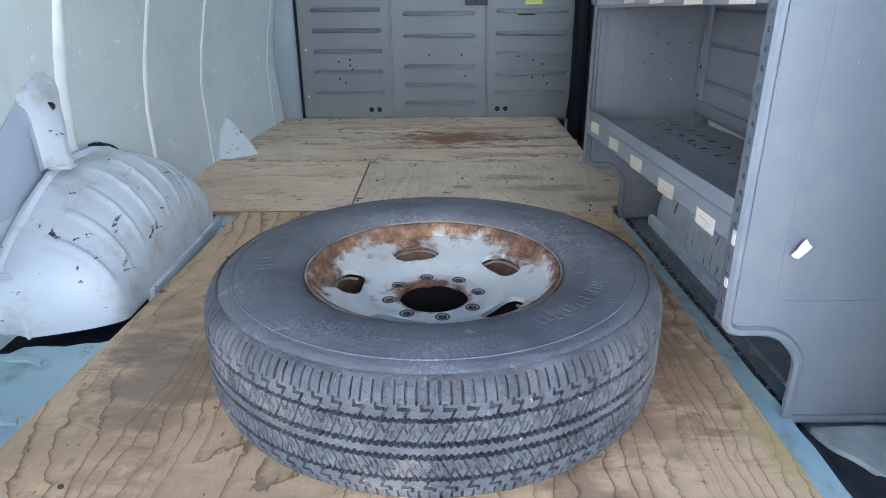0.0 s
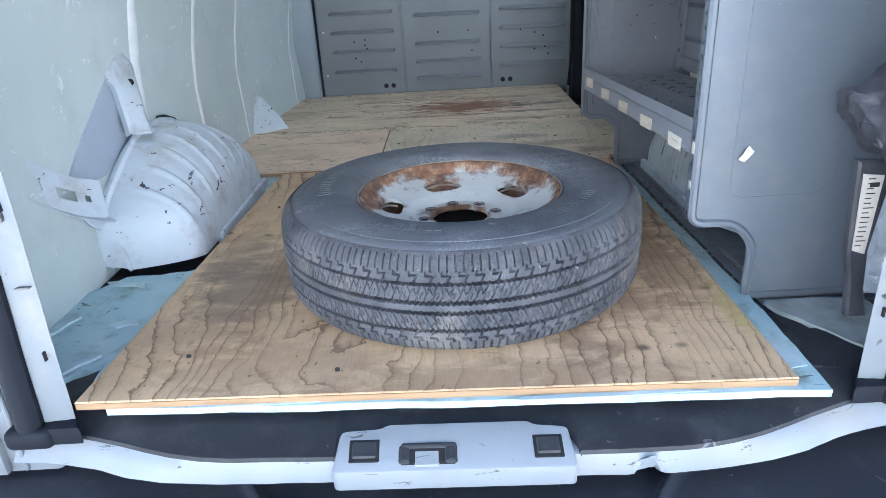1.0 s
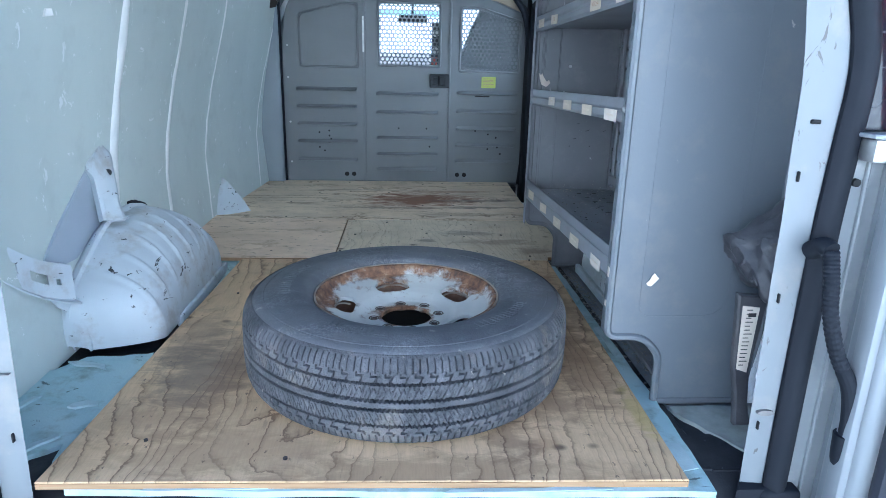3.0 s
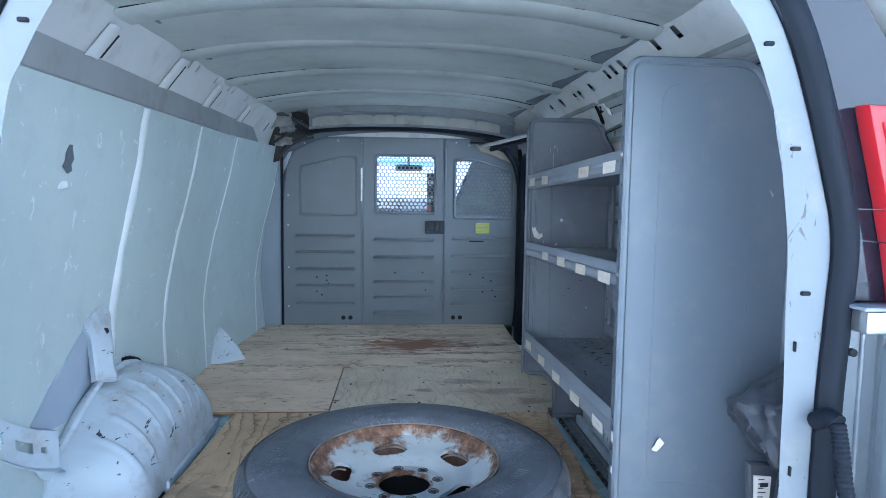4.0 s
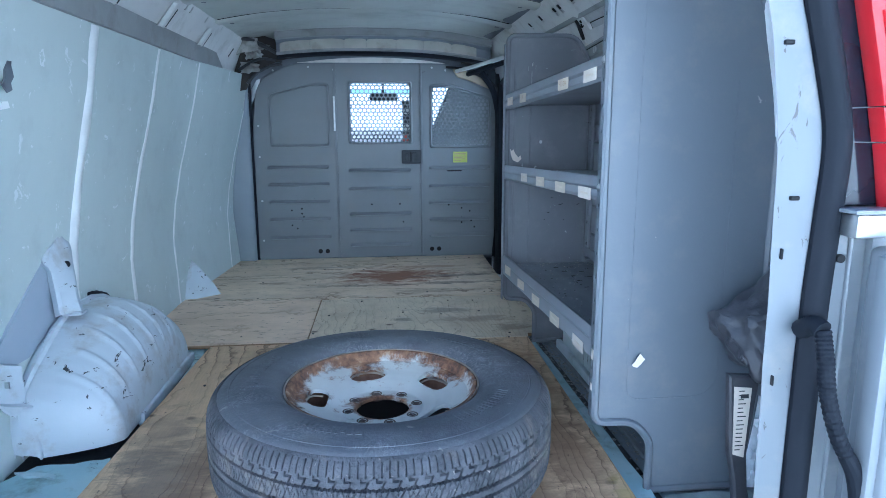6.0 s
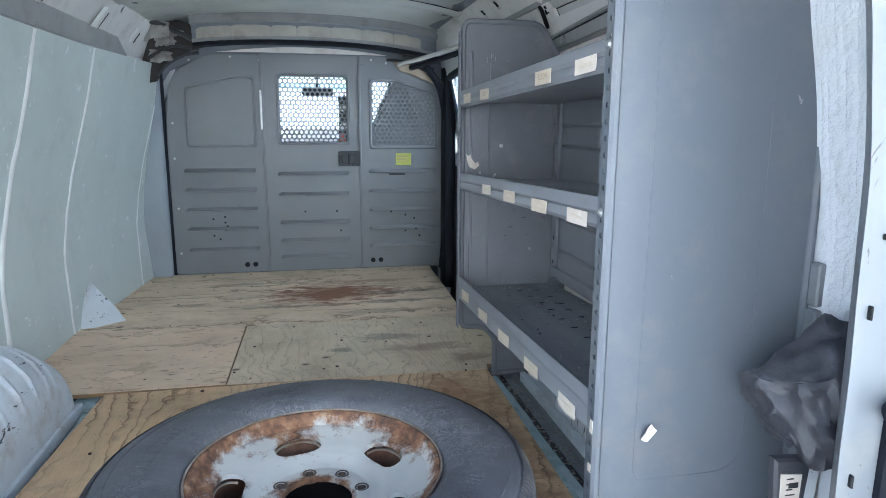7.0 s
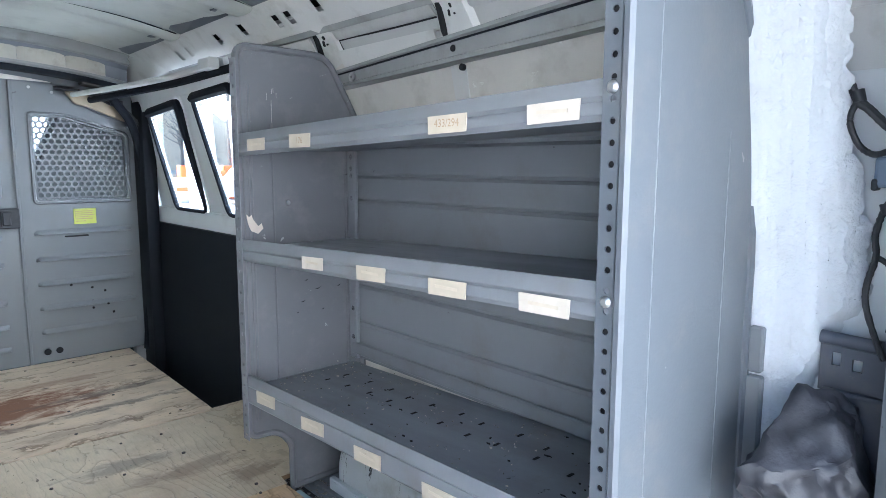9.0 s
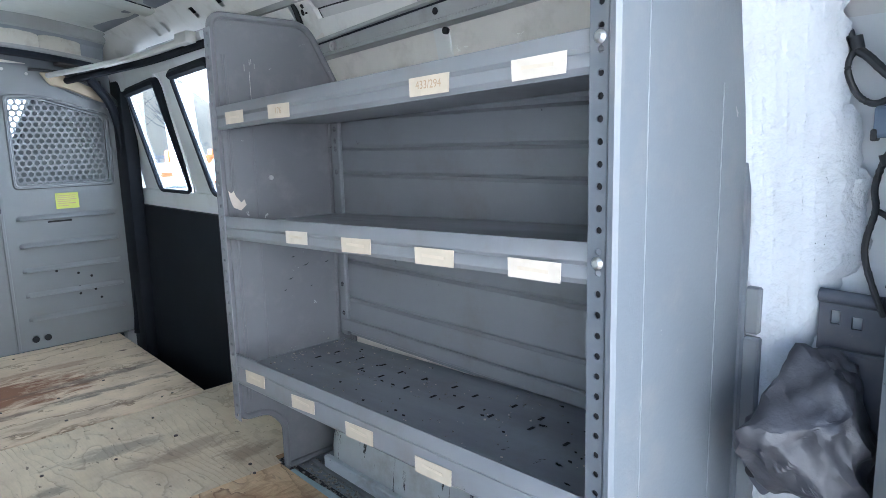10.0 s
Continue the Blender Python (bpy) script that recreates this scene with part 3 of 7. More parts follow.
def sill_low(x):
    u = abs(x - CX)
    return float(np.interp(u, [0, .33, .43, .50, .56, .62, .68, .74, .79], [-.104, -.103, -.097, -.088, -.074, -.050, -.034, -.024, -.020]))


rows = []
for x in np.linspace(-.735, .835, 150):
    yt, yb = sill_y(x) + sill_skew(x), sill_low(x) + sill_skew(x)
    notch = .030 * math.exp(-((x - .341) / .017) ** 4)
    wav = .0025 * noise.noise(Vector((x * 14, 0, 3)))
    rows.append([(x, yt + .06, -.069), (x, yt + .004, -.064), (x, yt - .003, -.067), (x, yt * .55 + yb * .45 - .006 + wav, -.088 + notch * .3), (x, yb - .001 + wav, -.104 + notch), (x, yb + .006, -.110 + notch), (x, yb + .05, -.13)])
bm = bmesh.new()
grid(bm, rows)
part("sill_edge", thicken(bm, .004), dimmed_white_paint, sill, smooth=True)
bm = bmesh.new()
rows = []
for x in np.linspace(-.78, .87, 150):
    yt = sill_y(x) + sill_skew(x)
    low = .022 if -.158 < x < .236 else 0.0
    rows.append([(x, .16, -.0325), (x, .07, -.0332), (x, .07 + (yt - .07) * .4, -.044), (x, .07 + (yt - .07) * .7, -.054 - low * .5), (x, yt + .012, -.060 - low), (x, yt + .001, -.063 - low), (x, yt - .0005, -.068 - low)])
grid(bm, rows)
part("sill_mat", thicken(bm, .004), floor_mat, sill, "scuffed black rubber sill mat", smooth=True)
bm = bmesh.new()
outline = rounded([(-.160, -.128), (.228, -.128), (.222, -.046), (.168, -.040), (.158, -.032), (-.072, -.032), (-.084, -.040), (-.150, -.044)], [.01, .01, .012, .008, .008, .008, .008, .012], 4)
prism(bm, outline, "z", -.09, -.052, .004, 2)
plate = part("latch_plate", bm, dimmed_white_paint, sill, "white painted latch plate", smooth=True)
for x0, x1 in ((-.136, -.082), (.160, .212)):
    part("latch_pocket", B(x0, x1, -.112, -.061, -.076, -.0505, .004), dark_hole, plate, "near-black block standing in for a shaded pocket")
    part("bump_stop", B(x0 + .006, x1 - .006, -.104, -.068, -.066, -.048, .004), black_plastic, plate)
part("striker_pocket", B(-.058, .046, -.122, -.070, -.076, -.0508, .010, 3), dark_hole, plate, "black striker recess")
bm = bmesh.new()
box(bm, -.030, .014, -.1225, -.088, -.076, -.0500, .004)
part("striker_tab", bm, dimmed_white_paint, plate)
for x in (-.044, .030):
    part("striker_lug", B(x - .010, x + .010, -.116, -.082, -.07, -.0475, .006, 2), black_plastic, plate)
part("striker_bar", B(-.050, .040, -.086, -.074, -.068, -.0485, .004, 2), black_plastic, plate)

for o in (plate, *plate.children):
    o.data.transform(Matrix.Translation((0, -.0227, 0)) @ Matrix.Diagonal((1, .79, 1, 1)))
    o.data.transform(Matrix(((1, 0, 0, 0), (-.030, 1, 0, -.004), (0, .42, 1, .032), (0, 0, 0, 1))))

# bumper with its moulded step
bumper = thing("bumper", "dark grey moulded plastic step bumper", "bumper", kind="structure")
def bead(x, y):
    """How far a point of the bumper's top lies from the moulded step's raised edge."""
    best = 9.0
    for a, b in (((-.345, -.035), (-.221, -.201)), ((-.221, -.201), (.308, -.212)), ((.308, -.212), (.425, -.055)), ((-.221, -.201), (-.30, -.25)), ((.308, -.212), (.40, -.26))):
        a, b, p = Vector(a), Vector(b), Vector((x, y))
        k = max(0.0, min(1.0, (p - a).dot(b - a) / (b - a).length_squared))
        best = min(best, (p - a.lerp(b, k)).length)
    return best


rows = []
for x in [*np.linspace(-1.0, -.46, 30), *np.linspace(-.45, .53, 240), *np.linspace(.54, 1.10, 30)]:
    u = abs(x - CX)
    bow = .10 * (u / 1.05) ** 2.4
    row = []
    front = [(-.37, -.15), (-.39, -.165), (-.40, -.20), (-.40, -.34)]
    for y in (.08, .0, *np.linspace(-.012, -.27, 60), -.32):
        z = -.145
        if u < .55:
            z += .014 * math.exp(-(bead(x, y) / .011) ** 2)
            within = -.212 < y < -.01 and np.interp(y, [-.207, -.04], [-.221, -.345]) < x < np.interp(y, [-.207, -.04], [.308, .425])
            z -= .010 * min(1.0, bead(x, y) / .03) if within else 0.0
        row.append((x, y + bow, z - .02 * max(0.0, u - .5)))
    row += [(x, y + bow, z - .02 * max(0.0, u - .5)) for y, z in front]
    rows.append(row)
bm = bmesh.new()
grid(bm, rows)
part("bumper_cover", thicken(bm, .006), bumper_plastic, bumper, smooth=True)

# door opening: white posts, rubber seal, jamb
def post_edge(sign):
    """Inner edge of the door post, as (x, height, width of the white face), from the sill to the middle of the header."""
    if sign > 0:
        return [(.730, -.06, .046), (.728, .1, .048), (.724, .3, .052), (.720, .5, .058), (.716, .64, .068), (.711, .76, .076), (.698, .86, .066), (.678, .965, .055), (.640, 1.07, .055), (.600, 1.137, .056), (.540, 1.185, .055), (.36, 1.225, .05), (CX, 1.235, .05)]
    return [(-.615, -.06, .055), (-.611, .1, .052), (-.603, .3, .048), (-.596, .5, .050), (-.584, .64, .060), (-.573, .76, .068), (-.560, .86, .064), (-.540, .977, .058), (-.515, 1.03, .056), (-.470, 1.113, .055), (-.42, 1.17, .055), (-.25, 1.22, .05), (CX, 1.235, .05)]


opening = thing("door_frame", "white painted rear door opening with black rubber seal", "door frame", kind="structure")
for sign in (-1, 1):
    pts = curve_points(post_edge(sign), 5)
    rows_a, rows_b = [], []
    for i, p in enumerate(pts):
        d = pts[min(i + 1, len(pts) - 1)] - pts[max(i - 1, 0)]
        d = Vector((d.x, 0, d.y)).normalized()
        out = Vector((d.z * sign, 0, -d.x * sign))
        w = p.z
        wav = .0012 * noise.noise(Vector((p.y * 9, sign, 2)))
        P = lambda a, y: (p.x + out.x * a, y, p.y + out.z * a)
        rows_a.append([P(.064, .071), P(.036, .042), P(.012, .013), P(.003 + wav, .002), P(wav, -.003), P(.012, -.007), P(w * .55, -.008), P(w - .006, -.011), P(w, -.006), P(w + .02, .05)])
        rows_b.append([P(w - .003, -.004), P(w - .005, -.020), P(w + .003, -.032), P(w + .014, -.037), P(w + .028, -.034), P(w + .038, -.024), P(w + .042, .01)])
    bm = bmesh.new()
    grid(bm, rows_a)
    part("post", thicken(bm, .003), dimmed_post_paint, opening, smooth=True)
    bm = bmesh.new()
    grid(bm, rows_b)
    part("rubber_seal", thicken(bm, .003), rubber_seal, opening, "black rubber door seal", smooth=True)
    # moulded foot of the seal on the sill
    e = post_edge(sign)[0]
    x0, x1 = sorted((e[0] + sign * .030, e[0] + sign * .112))
    part("seal_foot", B(x0, x1, -.040, .03, -.070, -.030, .014, 4), rubber_seal, opening, smooth=True)
    part("seal_foot", prism(bmesh.new(), [(e[0] - sign * .02, -.03), (e[0] + sign * .06, -.03), (e[0] + sign * .06, .05), (e[0] + sign * .035, .055)], "z", -.066, -.030, .006, 2), rubber_seal, opening, smooth=True)
    # lower jamb and body corner
    near = .742 if sign > 0 else .712
    x0, x1 = sorted((CX + sign * near, CX + sign * 1.00))
    part("jamb", B(x0, x1, -.008, .06, -.14, .655, .012, 2), dimmed_jamb_paint, opening, "white painted door jamb", smooth=True)
    for a, b, y0 in ((near + .056, near + .064, -.016), (near + .088, near + .12, -.024)):
        x2, x3 = sorted((CX + sign * a, CX + sign * b))
        part("jamb_fold", B(x2, x3, y0, -.007, -.13, .64, .004, 2), dimmed_jamb_paint, opening, smooth=True)
    shift = 0.0 if sign > 0 else .04
    cover = [(CX + sign * (w - shift), z) for w, z in ((.735, .662), (.97, .662), (.97, .80), (.92, .90), (.86, .985), (.83, 1.05), (.79, 1.107), (.72, 1.2), (.67, 1.25), (.54, 1.25), (.66, 1.06), (.72, .9), (.745, .78))]
    part("pillar_cover", prism(bmesh.new(), cover, "y", -.020, .05), gloss_black, opening, "glossy dark pillar cover")
    part("top_header", B(min(CX, CX + sign * .75), max(CX, CX + sign * .75), -.012, .05, 1.245, 1.34), dimmed_jamb_paint, opening)
# small black clips in the inner edge of both posts
for u, z, tall in ((.024, .916, 0), (.030, .673, 0), (.024, 1.085, 0), (.014, .581, 1), (.014, .36, 1), (.014, .10, 1)):
    for sign in (-1, 1):
        e = post_edge(sign)
        x = float(np.interp(z, [q[1] for q in e], [q[0] for q in e])) + sign * u
        dx, dz = (.0018, .009) if tall else (.008, .0035)
        part("trim_clip", B(x - dx, x + dx, -.0135, .004, z - dz, z + dz, .0015), dark_hole, opening, "small black trim hole")
# worn patches and the seam low on the posts
bare = painted("bare_patch", (.10, .095, .09), .6, (.2, .19, .18), 40, .1, (.3, .3, .3), chip_scale=70)
for x, z, w, h in ((.752, .128, .017, .006), (-.622, .225, .012, .0018), (-.618, .345, .003, .010)):
    blot = [(x + w * math.cos(a) * (1 + .25 * noise.noise(Vector((math.cos(a), math.sin(a), z * 40)))), z + h * math.sin(a) * (1 + .25 * noise.noise(Vector((math.sin(a), math.cos(a), 3))))) for a in np.linspace(0, 2 * math.pi, 15)[:-1]]
    part("worn_patch", prism(bmesh.new(), blot, "y", -.0135, -.004), bare, opening, "patch of bare worn metal")
tail = thing("tail_lamp", "red and clear tail lamp on the van's corner", "tail lamp")
lamp_in = lambda z: float(np.interp(z, [.644, .703, .76, .853, .947, .985], [.881, .870, .858, .834, .808, .798]))
lamp_out = lambda z: float(np.interp(z, [.644, .70, .80, .87, .949, .985], [.965, .962, .935, .905, .868, .845]))
for name, material, z0, z1, inset, words in (("red_lens", red_lens, .818, .985, 0, "red lamp lens"), ("clear_lens", clear_lens, .763, .816, .014, "ribbed clear reversing lens"), ("red_lens", red_lens, .645, .761, 0, "red lamp lens")):
    zs = list(np.linspace(z0, z1, 7))
    ring = [(lamp_in(z) + inset, z) for z in zs] + [(lamp_out(z), z) for z in zs[::-1]]
    lens = part(name, prism(bmesh.new(), ring, "y", -.058, -.020, .006, 2), material, tail, words, True)
    if inset:
        part("lens_edge", prism(bmesh.new(), [(lamp_in(z), z) for z in zs] + [(lamp_in(z) + .013, z) for z in zs[::-1]], "y", -.056, -.020, .004, 2), red_lens, tail, "red edge of the lamp", True)
        for k in range(9):
            x = lamp_in(.79) + inset + .007 + k * .0085
            part("lens_rib", B(x - .0022, x + .0022, -.0605, -.056, .767, .812, .001), clear_lens, lens)
    else:
        inner = [(lamp_in(z) + .016, z) for z in zs[1:-1]] + [(lamp_out(z) - .010, z) for z in zs[-2:0:-1]]
        part("lens_face", prism(bmesh.new(), inner, "y", -.0625, -.055, .003, 2), red_lens, lens, smooth=True)

SCUFFS = ((.075, .458, .43, .43, .42), (.35, .46, .10, .14, .95), (.31, .60, .10, .08, .8), (.078, .11, .08, .06, .9), (-.09, .185, .14, .06, .7), (-.02, .68, .16, .05, .6), (-.23, .34, .07, .13, .6), (.33, .15, .10, .08, .4))
# ---- the tyre and wheel on the plywood ----
TX, TY = .075, .458
wheel = thing("spare_wheel", "worn black tyre on a rusty silver steel wheel", "wheel")
R, W = .396, .245
NA, NZ = 2550, 116
verts, faces = [], []
tz = np.linspace(-.5, .5, NZ)


def near_line(u, t, u0, t0, u1, t1, w):
    """Whether (u, t) lies on the cut from (u0, t0) to (u1, t1); u runs in blocks of .033 m, t over the width."""
    px, pz, dx, dz = (u - u0) * .0293, (t - t0) * .22, (u1 - u0) * .0293, (t1 - t0) * .22
    k = max(0.0, min(1.0, (px * dx + pz * dz) / (dx * dx + dz * dz)))
    return math.hypot(px - k * dx, pz - k * dz) < w


wear = random.Random(8)
shallow = [wear.uniform(.55, 1.0) for k in range(170)]
for k in range(NA):
    a = 2 * math.pi * k / NA
    ph = a * 170 / (2 * math.pi)
    u = (ph * .5) % 1
    worn = shallow[int(ph) % 170]
    block = shallow[int(ph / 2) % 170]
    for t in tz:
        half = abs(t)
        crown = R - .004 * (2 * half) ** 2 - .022 * (2 * half) ** 7
        depth = 0.0
        tooth = .008 * (abs(ph * 1.5 % 1 - .5) * 4 - 1)
        if abs(half - .052 - tooth) < .017:
            depth = .013
        elif abs(half - .232 - tooth) < .012:
            depth = .011
        elif half > .35:
            if ph % 1 < .17 and half < .47:
                depth = .007 * worn
        elif half > .24:
            s_u = u if t > 0 else 1 - u
            if near_line(s_u, half, .25, .35, .25, .31, .0015) or near_line(s_u, half, .25, .31, .70, .315, .0015) or near_line(s_u, half, .70, .315, .50, .25, .0015):
                depth = .008 * worn
        elif half > .066:
            if near_line(u, half, .08, .080, .46, .205, .0012) or near_line(u, half, .46, .205, .60, .14, .0012) or near_line(u, half, .60, .14, .92, .215, .0012):
                depth = .0042 * worn
            elif near_line(u, half, .55, .078, .80, .150, .0012) or near_line(u, half, .12, .21, .26, .15, .0012) or near_line(u, half, .86, .10, .98, .15, .0011):
                depth = .0030 * block
        elif near_line(u, t, .2, .03, .35, .045, .0013) or near_line(u, t, .7, -.045, .85, -.03, .0013):
            depth = .003
        r = crown - depth + .0008 * noise.noise(Vector((a * 40, t * 24, 0))) + .0006 * noise.noise(Vector((a * 150, t * 90, 3)))
        verts.append((TX + r * math.cos(a), TY + r * math.sin(a), W / 2 + t * .222))
for k in range(NA):
    for j in range(NZ - 1):
        a, b = k * NZ + j, ((k + 1) % NA) * NZ + j
        faces.append((a, b, b + 1, a + 1))
me = bpy.data.meshes.new("tread")
me.from_pydata(verts, [], faces)
tread_rubber = painted("tread_rubber", (.036, .037, .043), .85, (.100, .100, .108), 16, .075, (.24, .215, .19), chip_scale=48, grain=.9, dirt=.95, dirt_colour=(.17, .148, .128))
side_rubber = painted("side_rubber", (.066, .069, .079), .55, (.145, .148, .16), 9, .085, (.22, .21, .20), chip_scale=24, grain=.7, dirt=.8, dirt_colour=(.085, .078, .072))


for m in (tread_rubber, side_rubber):
    for node in m.node_tree.nodes:
        if node.type == "BUMP":
            node.inputs["Distance"].default_value = .0028 if m is tread_rubber else .0016


def scuffed(m, spots, colour, strength):
    """Adds pale scratches and dust about some spots of a material."""
    nt = m.node_tree
    bsdf = nt.nodes["Principled BSDF"]
    col = bsdf.inputs["Base Color"].links[0].from_socket
    lines = ramp(nt, noise_tex(nt, coords(nt, (1, 1, .3)), 27, 6, .62, 3.0), (.455, 0.0), (.50, .8), (.53, 0.0))
    pale_veil = ramp(nt, noise_tex(nt, coords(nt), 38, 8, .75), (.50, 0.0), (.62, .28))
    both = maths(nt, "MAXIMUM", lines, pale_veil)
    for x, y, rx, ry, k in spots:
        f = maths(nt, "MULTIPLY", maths(nt, "MULTIPLY", blot_mask(nt, x, y, rx, ry, .45, 11), both), k * strength)
        col = mix(nt, f, col, colour)
    nt.links.new(col, bsdf.inputs["Base Color"])


scuffed(side_rubber, SCUFFS, (.30, .30, .315), 1.0)
me.materials.append(tread_rubber)
tread = new("tread", me)
tread.parent = wheel
tread["label"] = "worn blocky rubber tread"


def sidewall(flip):
    up = [(.374, .222), (.370, .2310), (.363, .2365), (.353, .2395), (.3475, .2405), (.3465, .2418), (.3450, .2420), (.3440, .2412), (.330, .2440), (.310, .2462), (.290, .2470), (.270, .2458), (.255, .2425), (.243, .2370), (.2350, .2305), (.2305, .2230), (.225, .212), (.222, .205), (.22, .19), (.30, .19), (.35, .19), (.37, .21)]
    prof = [(r, z if not flip else W - z + .003) for r, z in up]
    return spin(bmesh.new(), prof, 160, (TX, TY, 0))


part("sidewall", sidewall(False), side_rubber, wheel, "dusty black rubber sidewall", True)
part("sidewall", sidewall(True), side_rubber, wheel, smooth=True)

# rim material: silver paint that gives way to rust towards the flange and round the openings
rim_mat, nt, bsdf = base_material("rim_rust", .5)
vec = coords(nt)
n1 = noise_tex(nt, vec, 22, 9, .72)
n2 = noise_tex(nt, vec, 55, 6, .6)
geo = nt.nodes.new("ShaderNodeVectorMath")
geo.operation = "SUBTRACT"
geo.inputs[1].default_value = (TX, TY, 0)
nt.links.new(vec, geo.inputs[0])
flat = nt.nodes.new("ShaderNodeVectorMath")
flat.operation = "MULTIPLY"
flat.inputs[1].default_value = (1, 1, 0)
nt.links.new(geo.outputs[0], flat.inputs[0])
ln = nt.nodes.new("ShaderNodeVectorMath")
ln.operation = "LENGTH"
nt.links.new(flat.outputs[0], ln.inputs[0])
rad = ln.outputs["Value"]
edge = ramp(nt, maths(nt, "MULTIPLY", rad, 4.0), (.24, .30), (.30, .13), (.44, .03), (.64, .03), (.71, .05), (.755, .09), (.80, .16), (.84, .25), (.87, .33))
sep = nt.nodes.new("ShaderNodeSeparateXYZ")
nt.links.new(geo.outputs[0], sep.inputs[0])
ang = maths(nt, "ARCTAN2", sep.outputs[1], sep.outputs[0])
lobe = maths(nt, "COSINE", maths(nt, "MULTIPLY", maths(nt, "SUBTRACT", ang, radians(104)), 5.0))
band = ramp(nt, maths(nt, "MULTIPLY", rad, 4.0), (.48, 0.0), (.56, 1.0), (.70, 1.0), (.8, .6))
edge = maths(nt, "ADD", edge, maths(nt, "MULTIPLY", maths(nt, "MULTIPLY", maths(nt, "MAXIMUM", lobe, 0.0), band), .24))
side = maths(nt, "MULTIPLY", maths(nt, "COSINE", maths(nt, "SUBTRACT", ang, radians(135))), .05)
edge = maths(nt, "ADD", maths(nt, "ADD", edge, side), .15)
rust = ramp(nt, maths(nt, "ADD", maths(nt, "MULTIPLY", n1, .85), maths(nt, "SUBTRACT", edge, .185)), (.52, 0.0), (.58, .5), (.66, .97))
rcol = ramp(nt, noise_tex(nt, vec, 34, 9, .68), (.33, (.038, .016, .009)), (.45, (.13, .056, .024)), (.57, (.25, .122, .055)), (.70, (.42, .29, .18)))
silver = mix(nt, ramp(nt, noise_tex(nt, vec, 6, 4, .5), (.3, 0.0), (.7, 1.0)), (.60, .60, .57), (.46, .46, .435))
nt.links.new(mix(nt, rust, silver, rcol), bsdf.inputs["Base Color"])
nt.links.new(maths(nt, "ADD", maths(nt, "MULTIPLY", rust, .4), .38), bsdf.inputs["Roughness"])
bump(nt, bsdf, maths(nt, "MULTIPLY", n2, rust), .6, .0015)

rim = spin(bmesh.new(), [(.2255, .219), (.2265, .2265), (.222, .231), (.217, .2285), (.212, .219), (.206, .209), (.200, .203), (.196, .19), (.190, .05), (.197, .035), (.21, .03), (.2235, .016), (.2235, .022), (.211, .036), (.2, .04), (.195, .055), (.199, .19), (.21, .19), (.216, .21)], 160, (TX, TY, 0))
lip_steel = painted("lip_steel", (.42, .38, .33), .45, (.26, .17, .11), 14, .06, (.10, .05, .03), chip_scale=40, metal=.4)
lip = [(TX + .2262 * math.cos(2 * math.pi * k / 140), TY + .2262 * math.sin(2 * math.pi * k / 140), .2312) for k in range(141)]
lip_ob = part("flange_lip", tube(bmesh.new(), lip, .0022, 6, False), lip_steel, wheel, "worn bright edge of the rim", True)
rim_ob = part("rim", rim, rim_mat, wheel, "rust-stained steel rim flange", True)

rust_steel = painted("rust_steel", (.12, .055, .03), .8, (.2, .12, .08), 40, .05, (.3, .3, .29), chip_scale=90, grain=.8)

# the disc with five windows, eight stud holes and the hub bore
NR, NT = 46, 360
r_in, r_out = .063, .2015
discz = lambda r: float(np.interp(r, [.05, .060, .068, .096, .110, .126, .145, .165, .180, .192, .203], [.130, .1325, .134, .134, .140, .150, .157, .162, .167, .171, .175]))
holes = [(.156, radians(104 + 72 * k), .048, .0255) for k in range(5)] + [(.0826, radians(45 * k + 10), .0085, .0085) for k in range(8)]


def inside(r, a):
    for hr, ha, ru, rv in holes:
        da = (a - ha + math.pi) % (2 * math.pi) - math.pi
        u, v = da * r, r - hr
        q = (abs(u) / ru) ** 2.4 + (abs(v) / rv) ** 2.4
        if q < 1:
            return (hr, ha, ru, rv, u, v, q)
    return None


bm = bmesh.new()
ring = []
for i in range(NR + 1):
    r = r_in + (r_out - r_in) * i / NR
    ring.append([(r, 2 * math.pi * k / NT) for k in range(NT)])
vs = [[bm.verts.new((TX + r * math.cos(a), TY + r * math.sin(a), discz(r))) for r, a in row] for row in ring]
info = {v: ra for row, ras in zip(vs, ring) for v, ra in zip(row, ras)}
for i in range(NR):
    for k in range(NT):
        r = r_in + (r_out - r_in) * (i + .5) / NR
        a = 2 * math.pi * (k + .5) / NT
        if not inside(r, a):
            bm.faces.new((vs[i][k], vs[i][(k + 1) % NT], vs[i + 1][(k + 1) % NT], vs[i + 1][k]))
bmesh.ops.delete(bm, geom=[v for v in bm.verts if not v.link_faces], context="VERTS")
for v in bm.verts:
    if not v.is_boundary or v not in info:
        continue
    r, a = info[v]
    best = None
    for hr, ha, ru, rv in holes:
        da = (a - ha + math.pi) % (2 * math.pi) - math.pi
        u, w = da * r, r - hr
        if abs(u) < ru + .006 and abs(w) < rv + .006:
            q = ((abs(u) / ru) ** 2.4 + (abs(w) / rv) ** 2.4) ** (1 / 2.4)
            u, w = u / q, w / q
            best = (hr + w, ha + u / (hr + w))
    if best:
        r, a = best
        v.co = Vector((TX + r * math.cos(a), TY + r * math.sin(a), discz(r)))
bmesh.ops.recalc_face_normals(bm, faces=bm.faces[:])
if sum(f.normal.z for f in bm.faces) < 0:
    bmesh.ops.reverse_faces(bm, faces=bm.faces[:])
rimedges = [e for e in bm.edges if e.is_boundary]
ext = bmesh.ops.extrude_edge_only(bm, edges=rimedges)
